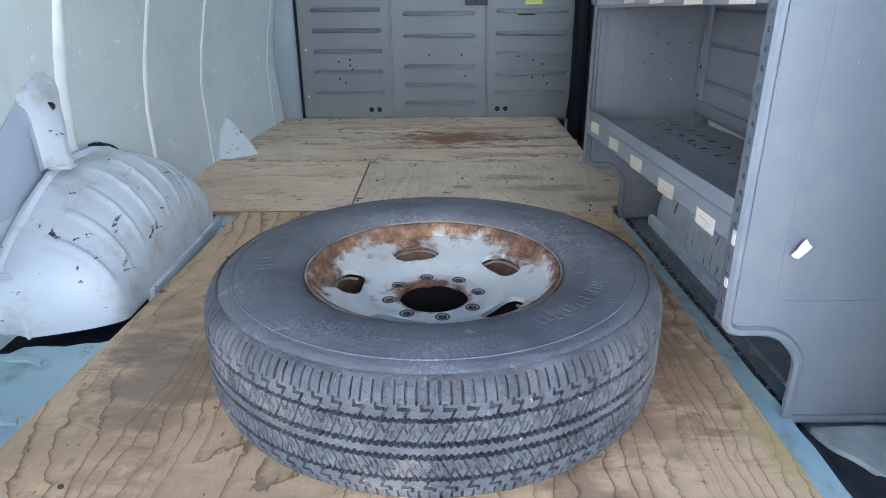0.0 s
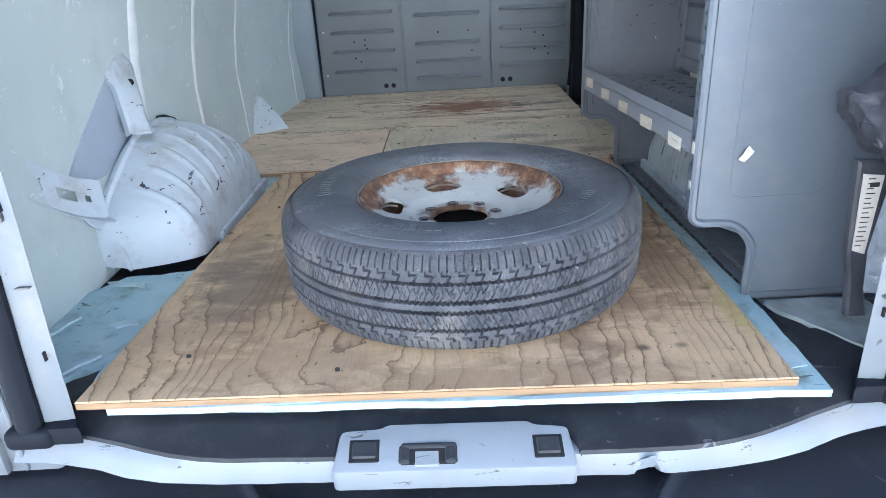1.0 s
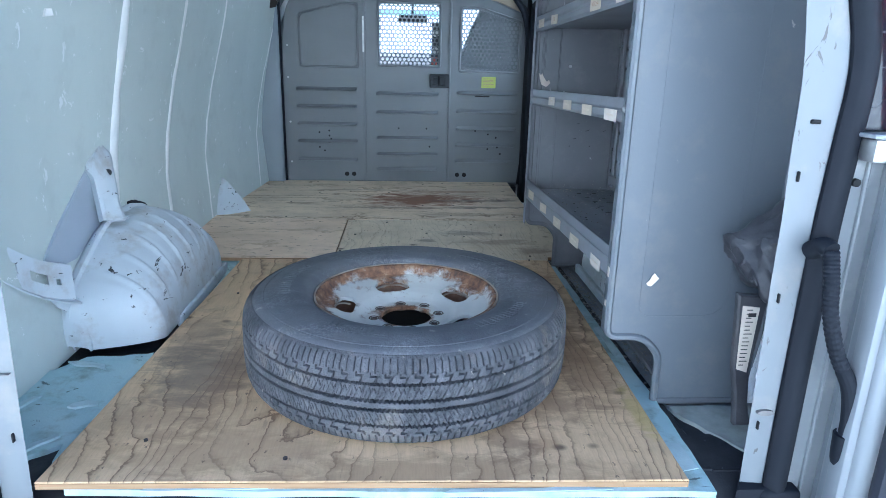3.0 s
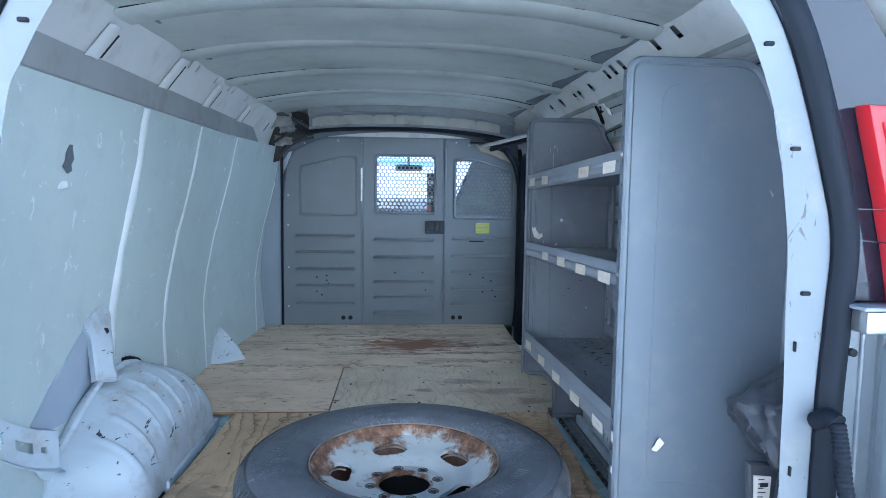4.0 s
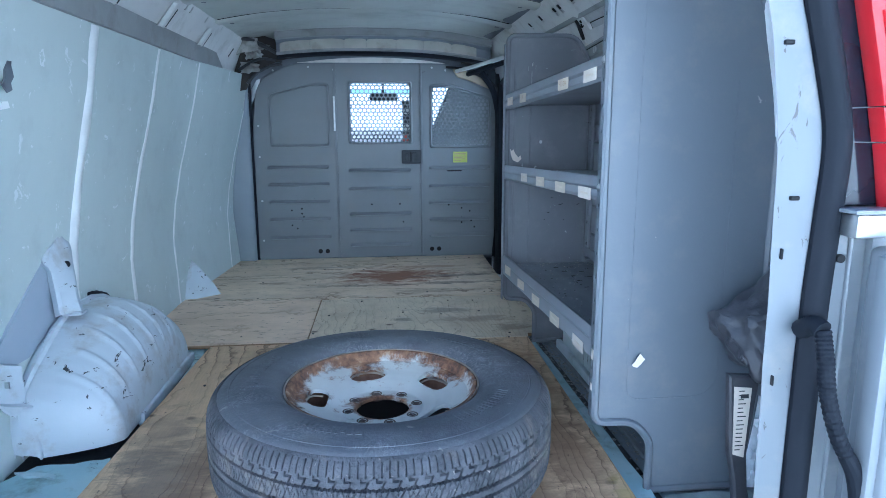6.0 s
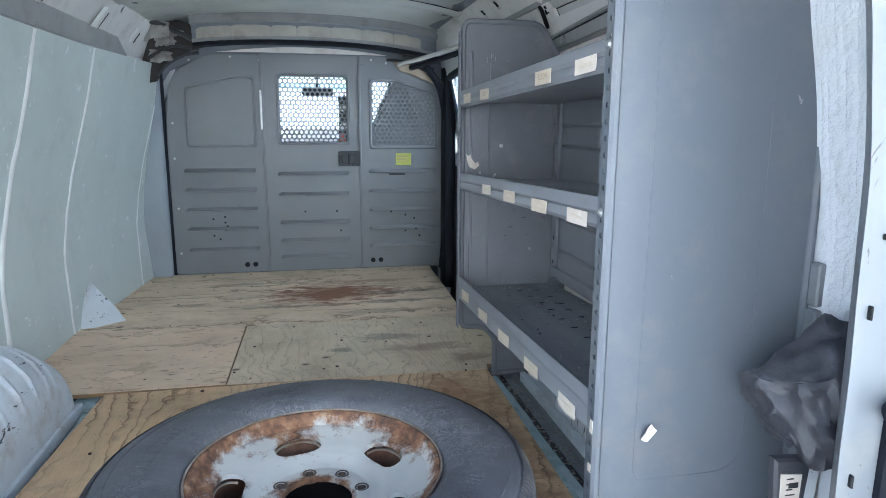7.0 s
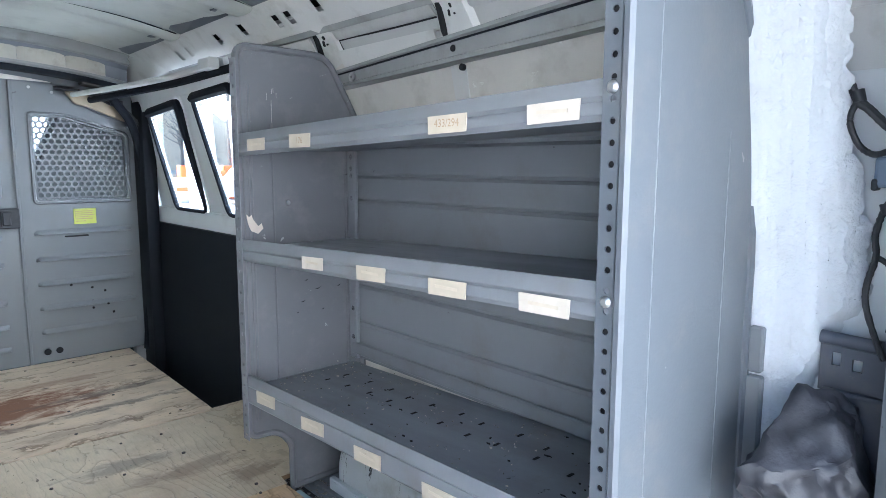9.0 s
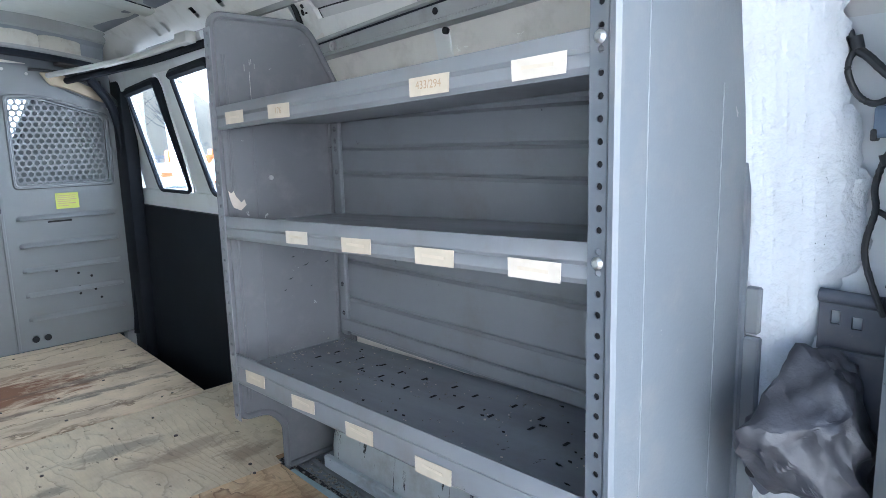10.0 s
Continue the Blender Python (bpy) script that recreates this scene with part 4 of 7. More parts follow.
bmesh.ops.translate(bm, verts=[g for g in ext["geom"] if isinstance(g, bmesh.types.BMVert)], vec=(0, 0, -.009))
disc = part("wheel_disc", bm, rim_mat, wheel, "silver wheel disc with rusted windows", True)
# rolled outer edge of each window
for k in range(5):
    path = []
    for j in range(21):
        b = math.pi * j / 20
        u = .0485 * math.copysign(abs(math.cos(b)) ** (2 / 2.4), math.cos(b))
        r = .156 + .026 * math.sin(b) ** (2 / 2.4)
        a = radians(104 + 72 * k) + u / r
        path.append((TX + r * math.cos(a), TY + r * math.sin(a), discz(r) + .001 + .002 * math.sin(b)))
    part("window_lip", tube(bmesh.new(), path, .0028, 6), lip_steel, disc, smooth=True)
stud_grey = painted("stud_grey", (.15, .12, .10), .6, (.07, .045, .032), 60, .1, (.3, .29, .28), chip_scale=90, grain=.6, metal=.3)
for k in range(8):
    a = radians(45 * k + 10)
    c = (TX + .0826 * math.cos(a), TY + .0826 * math.sin(a), 0)
    part("stud_seat", spin(bmesh.new(), [(.0082, .118), (.0082, .1325), (.0105, .1348), (.0125, .1352), (.0140, .1335), (.0140, .118)], 20, c), stud_grey, disc, smooth=True)
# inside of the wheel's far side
# the lower barrel is near-black: shade inside the bore, put into its colour
bore_shade = painted("bore_shade", (.012, .012, .014), .9, (.02, .019, .02), 20, grain=.8)
part("inner_barrel", spin(bmesh.new(), [(.188, .088), (.188, .16), (.1885, .16), (.1885, .088)], 96, (TX, TY, 0)), rust_steel, wheel)
part("bead_well", spin(bmesh.new(), [(.184, .004), (.184, .088), (.1885, .088), (.1885, .004)], 96, (TX, TY, 0)), bore_shade, wheel, "black lower inside of the wheel, the bore's shade in its colour")

# raised lettering on the sidewall, worn past reading
bm = bmesh.new()
rng = random.Random(4)
for start, n in ((20, 15), (95, 9), (150, 16), (235, 11), (300, 14)):
    a = start
    for k in range(n):
        wdeg = rng.uniform(1.0, 2.2)
        r0, r1 = .283, .283 + rng.choice((.022, .026, .026))
        pts = []
        for r, q in ((r0, a), (r0, a + wdeg), (r1, a + wdeg), (r1, a)):
            pts.append((TX + r * math.cos(radians(q)), TY + r * math.sin(radians(q))))
        prism(bm, pts, "z", .2472, .2484)
        a += wdeg + 1.1
part("worn_lettering", bm, side_rubber, wheel, "worn raised bars of lettering")["kind"] = "stuff"

for o in wheel.children_recursive:
    if o.name.split(".")[0] not in ("wheel_disc", "stud_seat"):
        o.data.transform(Matrix.Diagonal((1, 1, .885, 1)))
for o in (rim_ob, lip_ob):
    o.data.transform(Matrix.Translation((TX, TY, -.007)) @ Matrix.Diagonal((.998, .998, 1, 1)) @ Matrix.Translation((-TX, -TY, 0)))

# ---- partition between cargo space and cab ----
PY = 2.93
partition = thing("partition", "blue-grey steel partition with ribbed panels and mesh windows", "partition", kind="structure")


def pressed_rib(bm, x0, x1, z, h=.022, d=.016):
    """A raised horizontal bead on the face of a panel."""
    rows = []
    for x, k in ((x0, 0), (x0 + .012, 1), (x1 - .012, 1), (x1, 0)):
        rows.append([(x, PY + .001, z - h * .5), (x, PY - d * k, z - h * .32), (x, PY - d * k * .75, z + h * .1), (x, PY + .001, z + h * .5)])
    grid(bm, rows)


def perforated(x0, x1, z0, z1, y, pitch=.0255, hole=.0092):
    """A sheet punched with round holes in a honeycomb."""
    verts, faces = [], []
    rowh, r = pitch * math.sqrt(3) / 2, pitch / math.sqrt(3)
    nz = int((z1 - z0) / rowh) + 1
    for j in range(nz):
        z = z0 + j * rowh
        x = x0 + (pitch / 2 if j % 2 else 0)
        while x < x1:
            k0 = len(verts)
            for k in range(12):
                a = math.pi / 6 * k
                verts.append((x + hole * math.sin(a), y, z + hole * math.cos(a)))
            for k in range(12):
                a = math.pi / 6 * k
                q = r if k % 2 == 0 else r * math.cos(math.pi / 6)
                verts.append((x + q * math.sin(a), y, z + q * math.cos(a)))
            for k in range(12):
                n = (k + 1) % 12
                faces.append((k0 + k, k0 + n, k0 + 12 + n, k0 + 12 + k))
            x += pitch
    bm = bmesh.new()
    me = bpy.data.meshes.new("tmp")
    me.from_pydata(verts, [], faces)
    bm.from_mesh(me)
    bpy.data.meshes.remove(me)
    bmesh.ops.remove_doubles(bm, verts=bm.verts[:], dist=.0004)
    return thicken(bm, .002)


def framed_panel(name, outline, hole, parent, label=""):
    """A steel leaf; with a hole when it has a window."""
    bm = bmesh.new()
    if hole is None:
        prism(bm, outline, "y", PY, PY + .012, .003)
        return part(name, bm, grey_steel, parent, label)
    ring = rounded(hole, [.018] * len(hole), 3)
    outer = [bm.verts.new((x, PY, z)) for x, z in outline]
    inner = [bm.verts.new((x, PY, z)) for x, z in ring]
    eo = [bm.edges.new((outer[i], outer[(i + 1) % len(outer)])) for i in range(len(outer))]
    ei = [bm.edges.new((inner[i], inner[(i + 1) % len(inner)])) for i in range(len(inner))]
    bmesh.ops.triangle_fill(bm, use_beauty=True, edges=eo + ei)
    thicken(bm, .012)
    front = min(v.co.y for v in bm.verts)
    bmesh.ops.translate(bm, verts=bm.verts[:], vec=(0, PY - front, 0))
    return part(name, bm, grey_steel, parent, label)


# three leaves
left = rounded([(-.632, .004), (-.155, .004), (-.155, 1.152), (-.40, 1.152), (-.565, 1.07), (-.605, 1.0), (-.632, .80)], [.02, 0, 0, .06, .05, .06, .1], 4)
mid = [(-.147, .004), (.350, .004), (.350, 1.155), (-.147, 1.155)]
right = rounded([(.358, .004), (.835, .004), (.855, .30), (.85, .75), (.81, .955), (.775, 1.00), (.60, 1.072), (.555, 1.125), (.52, 1.15), (.358, 1.155)], [0, .02, 0, .2, .04, .04, .03, .03, .02, 0], 4)
leaf_l = framed_panel("fixed_panel", left, None, partition, "ribbed steel panel")
leaf_m = framed_panel("centre_door", mid, [(-.062, .705), (.285, .705), (.285, 1.042), (-.062, 1.042)], partition, "ribbed centre door with a mesh window")
leaf_r = framed_panel("fixed_panel", right, [(.424, .684), (.764, .684), (.764, .950), (.53, 1.020), (.424, 1.020)], partition, "ribbed panel with a mesh window")
for leaf, x0, x1, zs in ((leaf_l, -.56, -.20, (.558, .456, .352, .248, .136)), (leaf_m, -.085, .29, (.537, .427, .273, .174, .082)), (leaf_r, .40, .775, (.549, .439, .337, .234, .134))):
    for z in zs:
        bm = bmesh.new()
        pressed_rib(bm, x0, x1, z)
        part("rib", bm, grey_steel, leaf, smooth=True)
for leaf, x0, x1, z0, z1 in ((leaf_l, -.535, -.185, .678, 1.043), (leaf_m, -.080, .302, .690, 1.058), (leaf_r, .405, .785, .665, 1.040)):
    o = rounded([(x0, z0), (x1, z0), (x1, z1), (x0, z1 - (.062 if leaf is leaf_l else 0))], [.02] * 4, 4)
    if leaf is leaf_l:
        o = rounded([(x0, z0), (x1, z0), (x1, z1), (-.286, z1), (x0, z1 - .062)], [.02, .02, .02, .03, .03], 4)
    elif leaf is leaf_r:
        o = rounded([(x0, z0), (x1, z0), (x1, .965), (.53, z1), (x0, z1)], [.02, .02, .02, .03, .02], 4)
    n = len(o)
    bm = bmesh.new()
    for k, (rr, yy) in enumerate(((0, -.001), (.004, -.007), (.010, -.007), (.014, -.001))):
        cxm, czm = (x0 + x1) / 2, (z0 + z1) / 2
        [bm.verts.new((x + (cxm - x) * rr / abs(x1 - x0) * 2, PY + yy, z + (czm - z) * rr / (z1 - z0) * 2)) for x, z in o]
    bm.verts.ensure_lookup_table()
    for k in range(3):
        for i in range(n):
            bm.faces.new((bm.verts[k * n + i], bm.verts[k * n + (i + 1) % n], bm.verts[(k + 1) * n + (i + 1) % n], bm.verts[(k + 1) * n + i]))
    bmesh.ops.recalc_face_normals(bm, faces=bm.faces[:])
    part("pressed_border", bm, grey_steel, leaf, smooth=True)
part("mesh_window", perforated(-.07, .305, .69, 1.055, PY + .016), grey_steel, leaf_m, "perforated steel window mesh")
part("mesh_window", perforated(.40, .785, .68, 1.03, PY + .016), grey_steel, leaf_r, "perforated steel window mesh")
# upright flanges between the leaves
for x in (-.151, .354):
    part("joint_flange", B(x - .007, x + .007, PY - .010, PY + .004, .004, 1.16, .003), grey_steel, partition)
# drain holes, screw heads, stray drill holes
def disc_bm(x, y, z, r, d=.003, n=14):
    return tube(bmesh.new(), [(x, y, z), (x, y - d, z)], r, n)
for x in (-.268, -.225, .415, .459):
    part("plug_hole", disc_bm(x, PY - .0005, .047, .0135), dark_hole, partition, "black plug hole")
rng = random.Random(3)
for x, zs in ((-.60, (.12, .36, .62, .80)), (.832, (.20, .42, .66, .84, .93))):
    for z in zs:
        part("screw", disc_bm(x + rng.uniform(-.004, .004), PY - .0005, z, .006, .004, 10), zinc, partition)
for x, z in ((-.43, .30), (-.43, .25), (-.43, .21), (-.40, .19), (-.37, .28), (-.37, .24), (-.37, .31), (-.36, .26), (.52, .32), (.60, .30), (.60, .24), (.60, .21), (.65, .28), (.66, .22), (.68, .18), (.22, .33), (.24, .22), (.05, .33)):
    part("drill_hole", disc_bm(x, PY - .0005, z, .0055, .001, 8), dark_hole, partition)
latch = part("latch", prism(bmesh.new(), rounded([(.235, .575), (.352, .575), (.352, .655), (.235, .655)], [.008] * 4, 3), "y", PY - .022, PY, .003), black_plastic, leaf_m, "black slam latch")
part("latch_paddle", B(.292, .322, PY - .03, PY - .02, .588, .642, .004), black_plastic, latch)
part("latch_grip", B(.252, .284, PY - .027, PY - .02, .592, .638, .004), black_plastic, latch)
part("latch_gap", B(.286, .290, PY - .0235, PY - .0215, .585, .645), dark_hole, latch)
part("grab_slot", B(.51, .60, PY - .006, PY - .0005, .525, .532, .002), dark_hole, leaf_r)
sticker = part("sticker", B(.548, .634, PY - .0022, PY - .0005, .578, .643), sticker_yellow, leaf_r, "yellow printed warning sticker")
for k, z in enumerate((.632, .624, .616, .608, .600, .590)):
    part("print_line", B(.554, .554 + (.07, .066, .072, .05, .068, .04)[k], PY - .003, PY - .0023, z - .0015, z + .0015), ink, sticker)

part("hinge_rod", B(-.163, -.152, PY - .016, PY - .0105, .77, .97, .002), zinc, partition, "bright metal strip at the panel joint")
for x, z in ((-.50, 1.115), (-.30, 1.135), (.42, 1.135), (.50, 1.12), (-.155, 1.12)):
    part("screw", disc_bm(x, PY - .0005, z, .006, .004, 10), zinc, partition)
# filler trims round the partition
part("side_filler", B(-.79, -.645, PY - .03, PY + .03, -.02, 1.12, .02, 3), painted("filler_paint", (.30, .335, .36), .5, (.26, .29, .315)), partition, "grey side filler strip", True)
part("side_gap", B(-.650, -.632, PY - .006, PY + .02, -.02, 1.06, .004), rubber_seal, partition)
part("top_filler", prism(bmesh.new(), [(-.70, .90), (-.60, 1.06), (-.40, 1.15), (-.1, 1.151), (.50, 1.151), (.60, 1.08), (.80, .99), (.86, .9), (.86, 1.37), (-.80, 1.37), (-.80, .9)], "y", PY + .013, PY + .03), gap_shade, partition, "dark plate standing in for the gap over the partition")
line = [(CX + u * .62, PY - .03, 1.214 - .050 * abs(u) ** 2.6) for u in np.linspace(-1.08, 1.08, 30)]
part("top_seal", tube(bmesh.new(), line, .0065, 8), rubber_seal, partition, "black rubber seal along the top", True)
# pale wedge of trim showing between the steel and the seal
rows = [[(x, PY - .004, 1.156 + .004), (x, PY - .006, 1.160 + .030 * max(0.0, 1 - ((x - .08) / .42) ** 2))] for x in np.linspace(-.36, .50, 24)]
bm = bmesh.new()
grid(bm, rows)
part("top_trim", thicken(bm, .004), insulation, partition, "thin pale trim strip")
# header bow: pale quilted pads sunk between two grey lips, black below
def roof_z(x):
    return 1.33 - .07 * abs((x - CX) / .74) ** 2.5


def header_strip(profile, x0=-.45, x1=.74, n=31):
    """A strip across the van under the front edge of the roof; profile is (y, drop below the roof)."""
    bm = bmesh.new()
    grid(bm, [[(x, y + .004 * noise.noise(Vector((x * 6, y * 9, 3))), roof_z(x) - d) for y, d in profile] for x in np.linspace(x0, x1, n)])
    return thicken(bm, .003)


header_paint = painted("header_paint", (.27, .275, .265), .5, (.21, .212, .205), 5, .03, (.10, .08, .06), chip_scale=16, dirt=.5, dirt_colour=(.12, .10, .08))
part("upper_lip", header_strip([(2.672, .001), (2.684, .012), (2.700, .020), (2.712, .040), (2.730, .044)]), header_paint, partition, "grey folded lip of the roof header", True)
part("pad_recess", header_strip([(2.728, .040), (2.752, .060), (2.762, .112)]), gap_shade, partition, "dark strip standing in for the hollow behind the pads")
part("lower_lip", header_strip([(2.764, .104), (2.742, .109), (2.744, .117), (2.756, .124)]), header_paint, partition, "grey folded lip of the roof header", True)
part("header_seal", header_strip([(2.755, .1245), (2.765, .133), (2.80, .137), (2.86, .134)]), rubber_seal, partition, "black rubber under the header", True)
# black tube drawn as the shadow line at the roof's edge
line = [(x, 2.676, roof_z(x) - .003) for x in np.linspace(-.52, .72, 40)]
part("roof_edge_gap", tube(bmesh.new(), line, [.0022 + .0022 * abs(noise.noise(Vector((p[0] * 8, 3, 1)))) for p in line], 6), rubber_seal, partition, "thin black tube drawn as the shade at the roof's edge", True)
pad_quilt = painted("pad_quilt", (.47, .44, .375), .7, (.36, .335, .285), 7, .10, (.24, .20, .15), chip_scale=11, dirt=.7, dirt_colour=(.22, .19, .15))
pads = random.Random(5)
x = -.43
while x < .62:
    w = pads.uniform(.12, .19)
    lift, sag = pads.uniform(-.004, .004), pads.uniform(-.004, .006)
    bm = bmesh.new()
    rows = []
    for k in range(9):
        q = x + (w - .002) * k / 8
        puff = .006 * math.sin(math.pi * k / 8) ** .4
        rows.append([(q, 2.752 - puff * f + .003 * noise.noise(Vector((q * 30, d * 60, 2))), roof_z(q) - d - sag) for d, f in ((.040 + lift, .5), (.052, .9), (.068, 1), (.084, 1), (.098, .9), (.110, .5))])
    grid(bm, rows)
    part("header_pad", thicken(bm, .003), pad_quilt, partition, "pale insulation pad", True)
    x += w
part("wiring_cover", prism(bmesh.new(), rounded([(.535, 1.125), (.62, 1.13), (.80, 1.03), (.76, 1.01), (.62, 1.065), (.57, 1.075)], [.01] * 6, 3), "y", PY - .05, PY - .035, .004), painted("tan_trim", (.46, .38, .27), .7, (.36, .29, .2), 12), partition, "tan torn trim piece")

# ---- the cab beyond the mesh ----
cab = thing("cab", "dark van cab with seats and windscreen", "cab", kind="structure")
part("cab_floor", B(-1.0, 1.1, PY + .03, 5.2, -.4, -.35), black_plastic, cab)
part("dashboard", prism(bmesh.new(), rounded([(4.2, -.3), (4.9, -.3), (4.9, .60), (4.45, .80), (4.2, .64)], [.02, .02, .1, .1, .1]), "x", -.9, 1.0, .01), black_plastic, cab)
part("cab_roof", B(-.8, .9, PY + .04, 4.1, 1.28, 1.31), roof_paint, cab)
part("windscreen_header", B(-.8, .9, 4.05, 4.15, 1.12, 1.3, .02), roof_paint, cab)
for sx in (-1, 1):
    part("windscreen_pillar", tube(bmesh.new(), [(CX + sx * .80, 4.9, .5), (CX + sx * .72, 4.08, 1.25)], .045, 8), roof_paint, cab)
    part("cab_side", B(min(CX + sx * .86, CX + sx * .9), max(CX + sx * .86, CX + sx * .9), PY + .03, 5.0, -.5, .55), roof_paint, cab)
    part("cab_pillar", B(min(CX + sx * .80, CX + sx * .9), max(CX + sx * .80, CX + sx * .9), PY + .03, PY + (.30 if sx < 0 else .05), .5, 1.3), roof_paint, cab)
seat_cloth = painted("seat_cloth", (.30, .315, .325), .8, (.24, .255, .262), 6)
def cab_seat(x):
    seat = part("cab_seat", B(x - .26, x + .26, 3.30, 3.85, -.1, .1, .05, 2), seat_cloth, cab, "grey cloth cab seat", True)
    o = rounded([(x - .30, -.05), (x + .30, -.05), (x + .28, .90), (x + .18, 1.20), (x - .06, 1.20), (x - .10, 1.05), (x - .24, .72)], [.05] * 7)
    part("seat_back", prism(bmesh.new(), o, "y", 3.14, 3.30, .03, 2), seat_cloth, seat, smooth=True)
    part("seat_base", B(x - .2, x + .2, 3.3, 3.7, -.36, -.1), black_plastic, seat)
cab_seat(.66)
cab_seat(-.52)
belt = thing("seat_belt", "dark seat belt hanging beside the cab seat", "seat belt")
part("belt_strap", B(.247, .292, 3.03, 3.045, .55, .95, .004), cloth_black, belt)
part("belt_tag", B(.246, .282, 3.02, 3.03, .705, .750, .003), painted("belt_red", (.55, .10, .08), .5), belt, "small red tag")
for z in (.788, .887):
    part("belt_button", tube(bmesh.new(), [(.272, 3.03, z), (.272, 3.018, z)], .020, 14), body_grey, belt, "pale round button", True)
tint_band, _, tint_bsdf = base_material("tint_band", .05)
tint_bsdf.inputs["Transmission Weight"].default_value = 1.0
tint_bsdf.inputs["IOR"].default_value = 1.05
tint_bsdf.inputs["Base Color"].default_value = (.38, .70, .72, 1)
part("sun_band", prism(bmesh.new(), [(-.7, 1.045), (.42, 1.035), (.42, 1.075), (-.7, 1.085)], "y", 4.09, 4.095), tint_band, cab, "teal shade band of the windscreen")
mirror = thing("rear_view_mirror", "black rear-view mirror behind the mesh", "mirror")
part("mirror_shell", B(.045, .26, 4.0, 4.04, .988, 1.042, .014, 2), black_plastic, mirror, smooth=True)
part("mirror_stem", tube(bmesh.new(), [(.15, 4.03, 1.035), (.15, 4.08, 1.16)], .01, 8), black_plastic, mirror)

# ---- the shelf unit ----
SX, SY0, SY1, SB = .535, .29, 1.335, .865
shelf_unit = thing("shelf_unit", "grey steel van shelf unit with three labelled shelves", "shelf unit")


def end_panel(y, flip, depth, SX=SX):
    o = rounded([(.665, -.02), (depth, -.02), (depth, .93), (depth - .10, 1.115 if flip else 1.105), (SX, 1.115 if flip else 1.105), (SX, .150), (.625, .148), (.665, .10)], [.004, .004, .03, .04, .03, .025, .04, .02], 5)
    bm = prism(bmesh.new(), o, "y", y, y + .003)
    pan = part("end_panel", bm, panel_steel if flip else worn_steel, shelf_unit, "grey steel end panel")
    # rounded fold all along the outline
    pts = [Vector((x, y + .001, z)) for x, z in o]
    bm = bmesh.new()
    loop = pts + [pts[0]]
    tube(bm, loop, .009, 8)
    part("folded_edge", bm, panel_steel if flip else worn_steel, pan, smooth=True)
    # pressed border bead
    ins = rounded([(.70, 1.068), (.605, 1.068), (.605, .20), (depth - .094, .20), (depth - .095, .88)], [0, .05, .03, .06, 0], 6)
    line = [Vector((x, y + .0004, z)) for x, z in ins]
    bm = bmesh.new()
    if flip:
        tube(bm, line, .0012, 6)
    else:
        for x in (SX + .022, SX + .030, SX + .085, depth - .05):
            tube(bm, [(x, y - .0005, .19), (x, y - .0005, 1.02 if x < .62 else .93)], .0022, 6)
    part("pressed_bead", bm, panel_steel if flip else worn_steel, pan, smooth=True)
    return pan


near_panel = end_panel(SY0, True, .905)
far_panel = end_panel(SY1, False, .895, .548)
# front flange with round adjustment holes, inside the near panel
def punched(x, y0, width, z0, count, pitch, r):
    """An upright strip in the plane of x with a row of round holes."""
    bm = bmesh.new()
    yc = y0 + width / 2
    for k in range(count):
        zc, ring, rim = z0 + pitch * (k + .5), [], []
        for j in range(12):
            a = 2 * math.pi * j / 12
            c, d = math.cos(a), math.sin(a)
            q = min(width / 2 / max(abs(c), 1e-6), pitch / 2 / max(abs(d), 1e-6))
            ring.append(bm.verts.new((x, yc + r * c, zc + r * d)))
            rim.append(bm.verts.new((x, yc + q * c, zc + q * d)))
        for j in range(12):
            n = (j + 1) % 12
            bm.faces.new((ring[j], ring[n], rim[n], rim[j]))
        # square corners of the cell
        for j, sy, sz in ((1, 1, 1), (4, -1, 1), (7, -1, -1), (10, 1, -1)):
            corner = bm.verts.new((x, yc + sy * width / 2, zc + sz * pitch / 2))
            bm.faces.new((rim[j], rim[(j + 1) % 12], corner))
    bmesh.ops.remove_doubles(bm, verts=bm.verts[:], dist=.0002)
    return thicken(bm, .002)


part("punched_flange", punched(SX - .001, SY0 + .004, .030, .155, 37, .0255, .0042), panel_steel, near_panel, "flange with a row of adjustment holes")
# black sheet puts shade behind the punched holes
part("flange_backing", B(SX + .004, SX + .006, SY0 + .006, SY0 + .03, .16, 1.08), dark_hole, near_panel)
part("punched_flange", punched(SX - .001, SY1 - .030, .030, .155, 36, .0255, .0042), shelf_steel, far_panel)
part("paper_scrap", prism(bmesh.new(), [(.610, .283), (.618, .292), (.622, .301), (.628, .308), (.634, .300), (.639, .296), (.631, .286), (.622, .277), (.614, .279)], "y", SY0 - .011, SY0 - .0095), tape_white, near_panel, "torn white paper scrap")
for z0, z1 in ((.295, .318), (.225, .24)):
    part("scuff_sticker", B(SX - .0095, SX - .0085, SY0 - .001, SY0 + .009, z0, z1), tape_white, near_panel, "torn white sticker remnant")


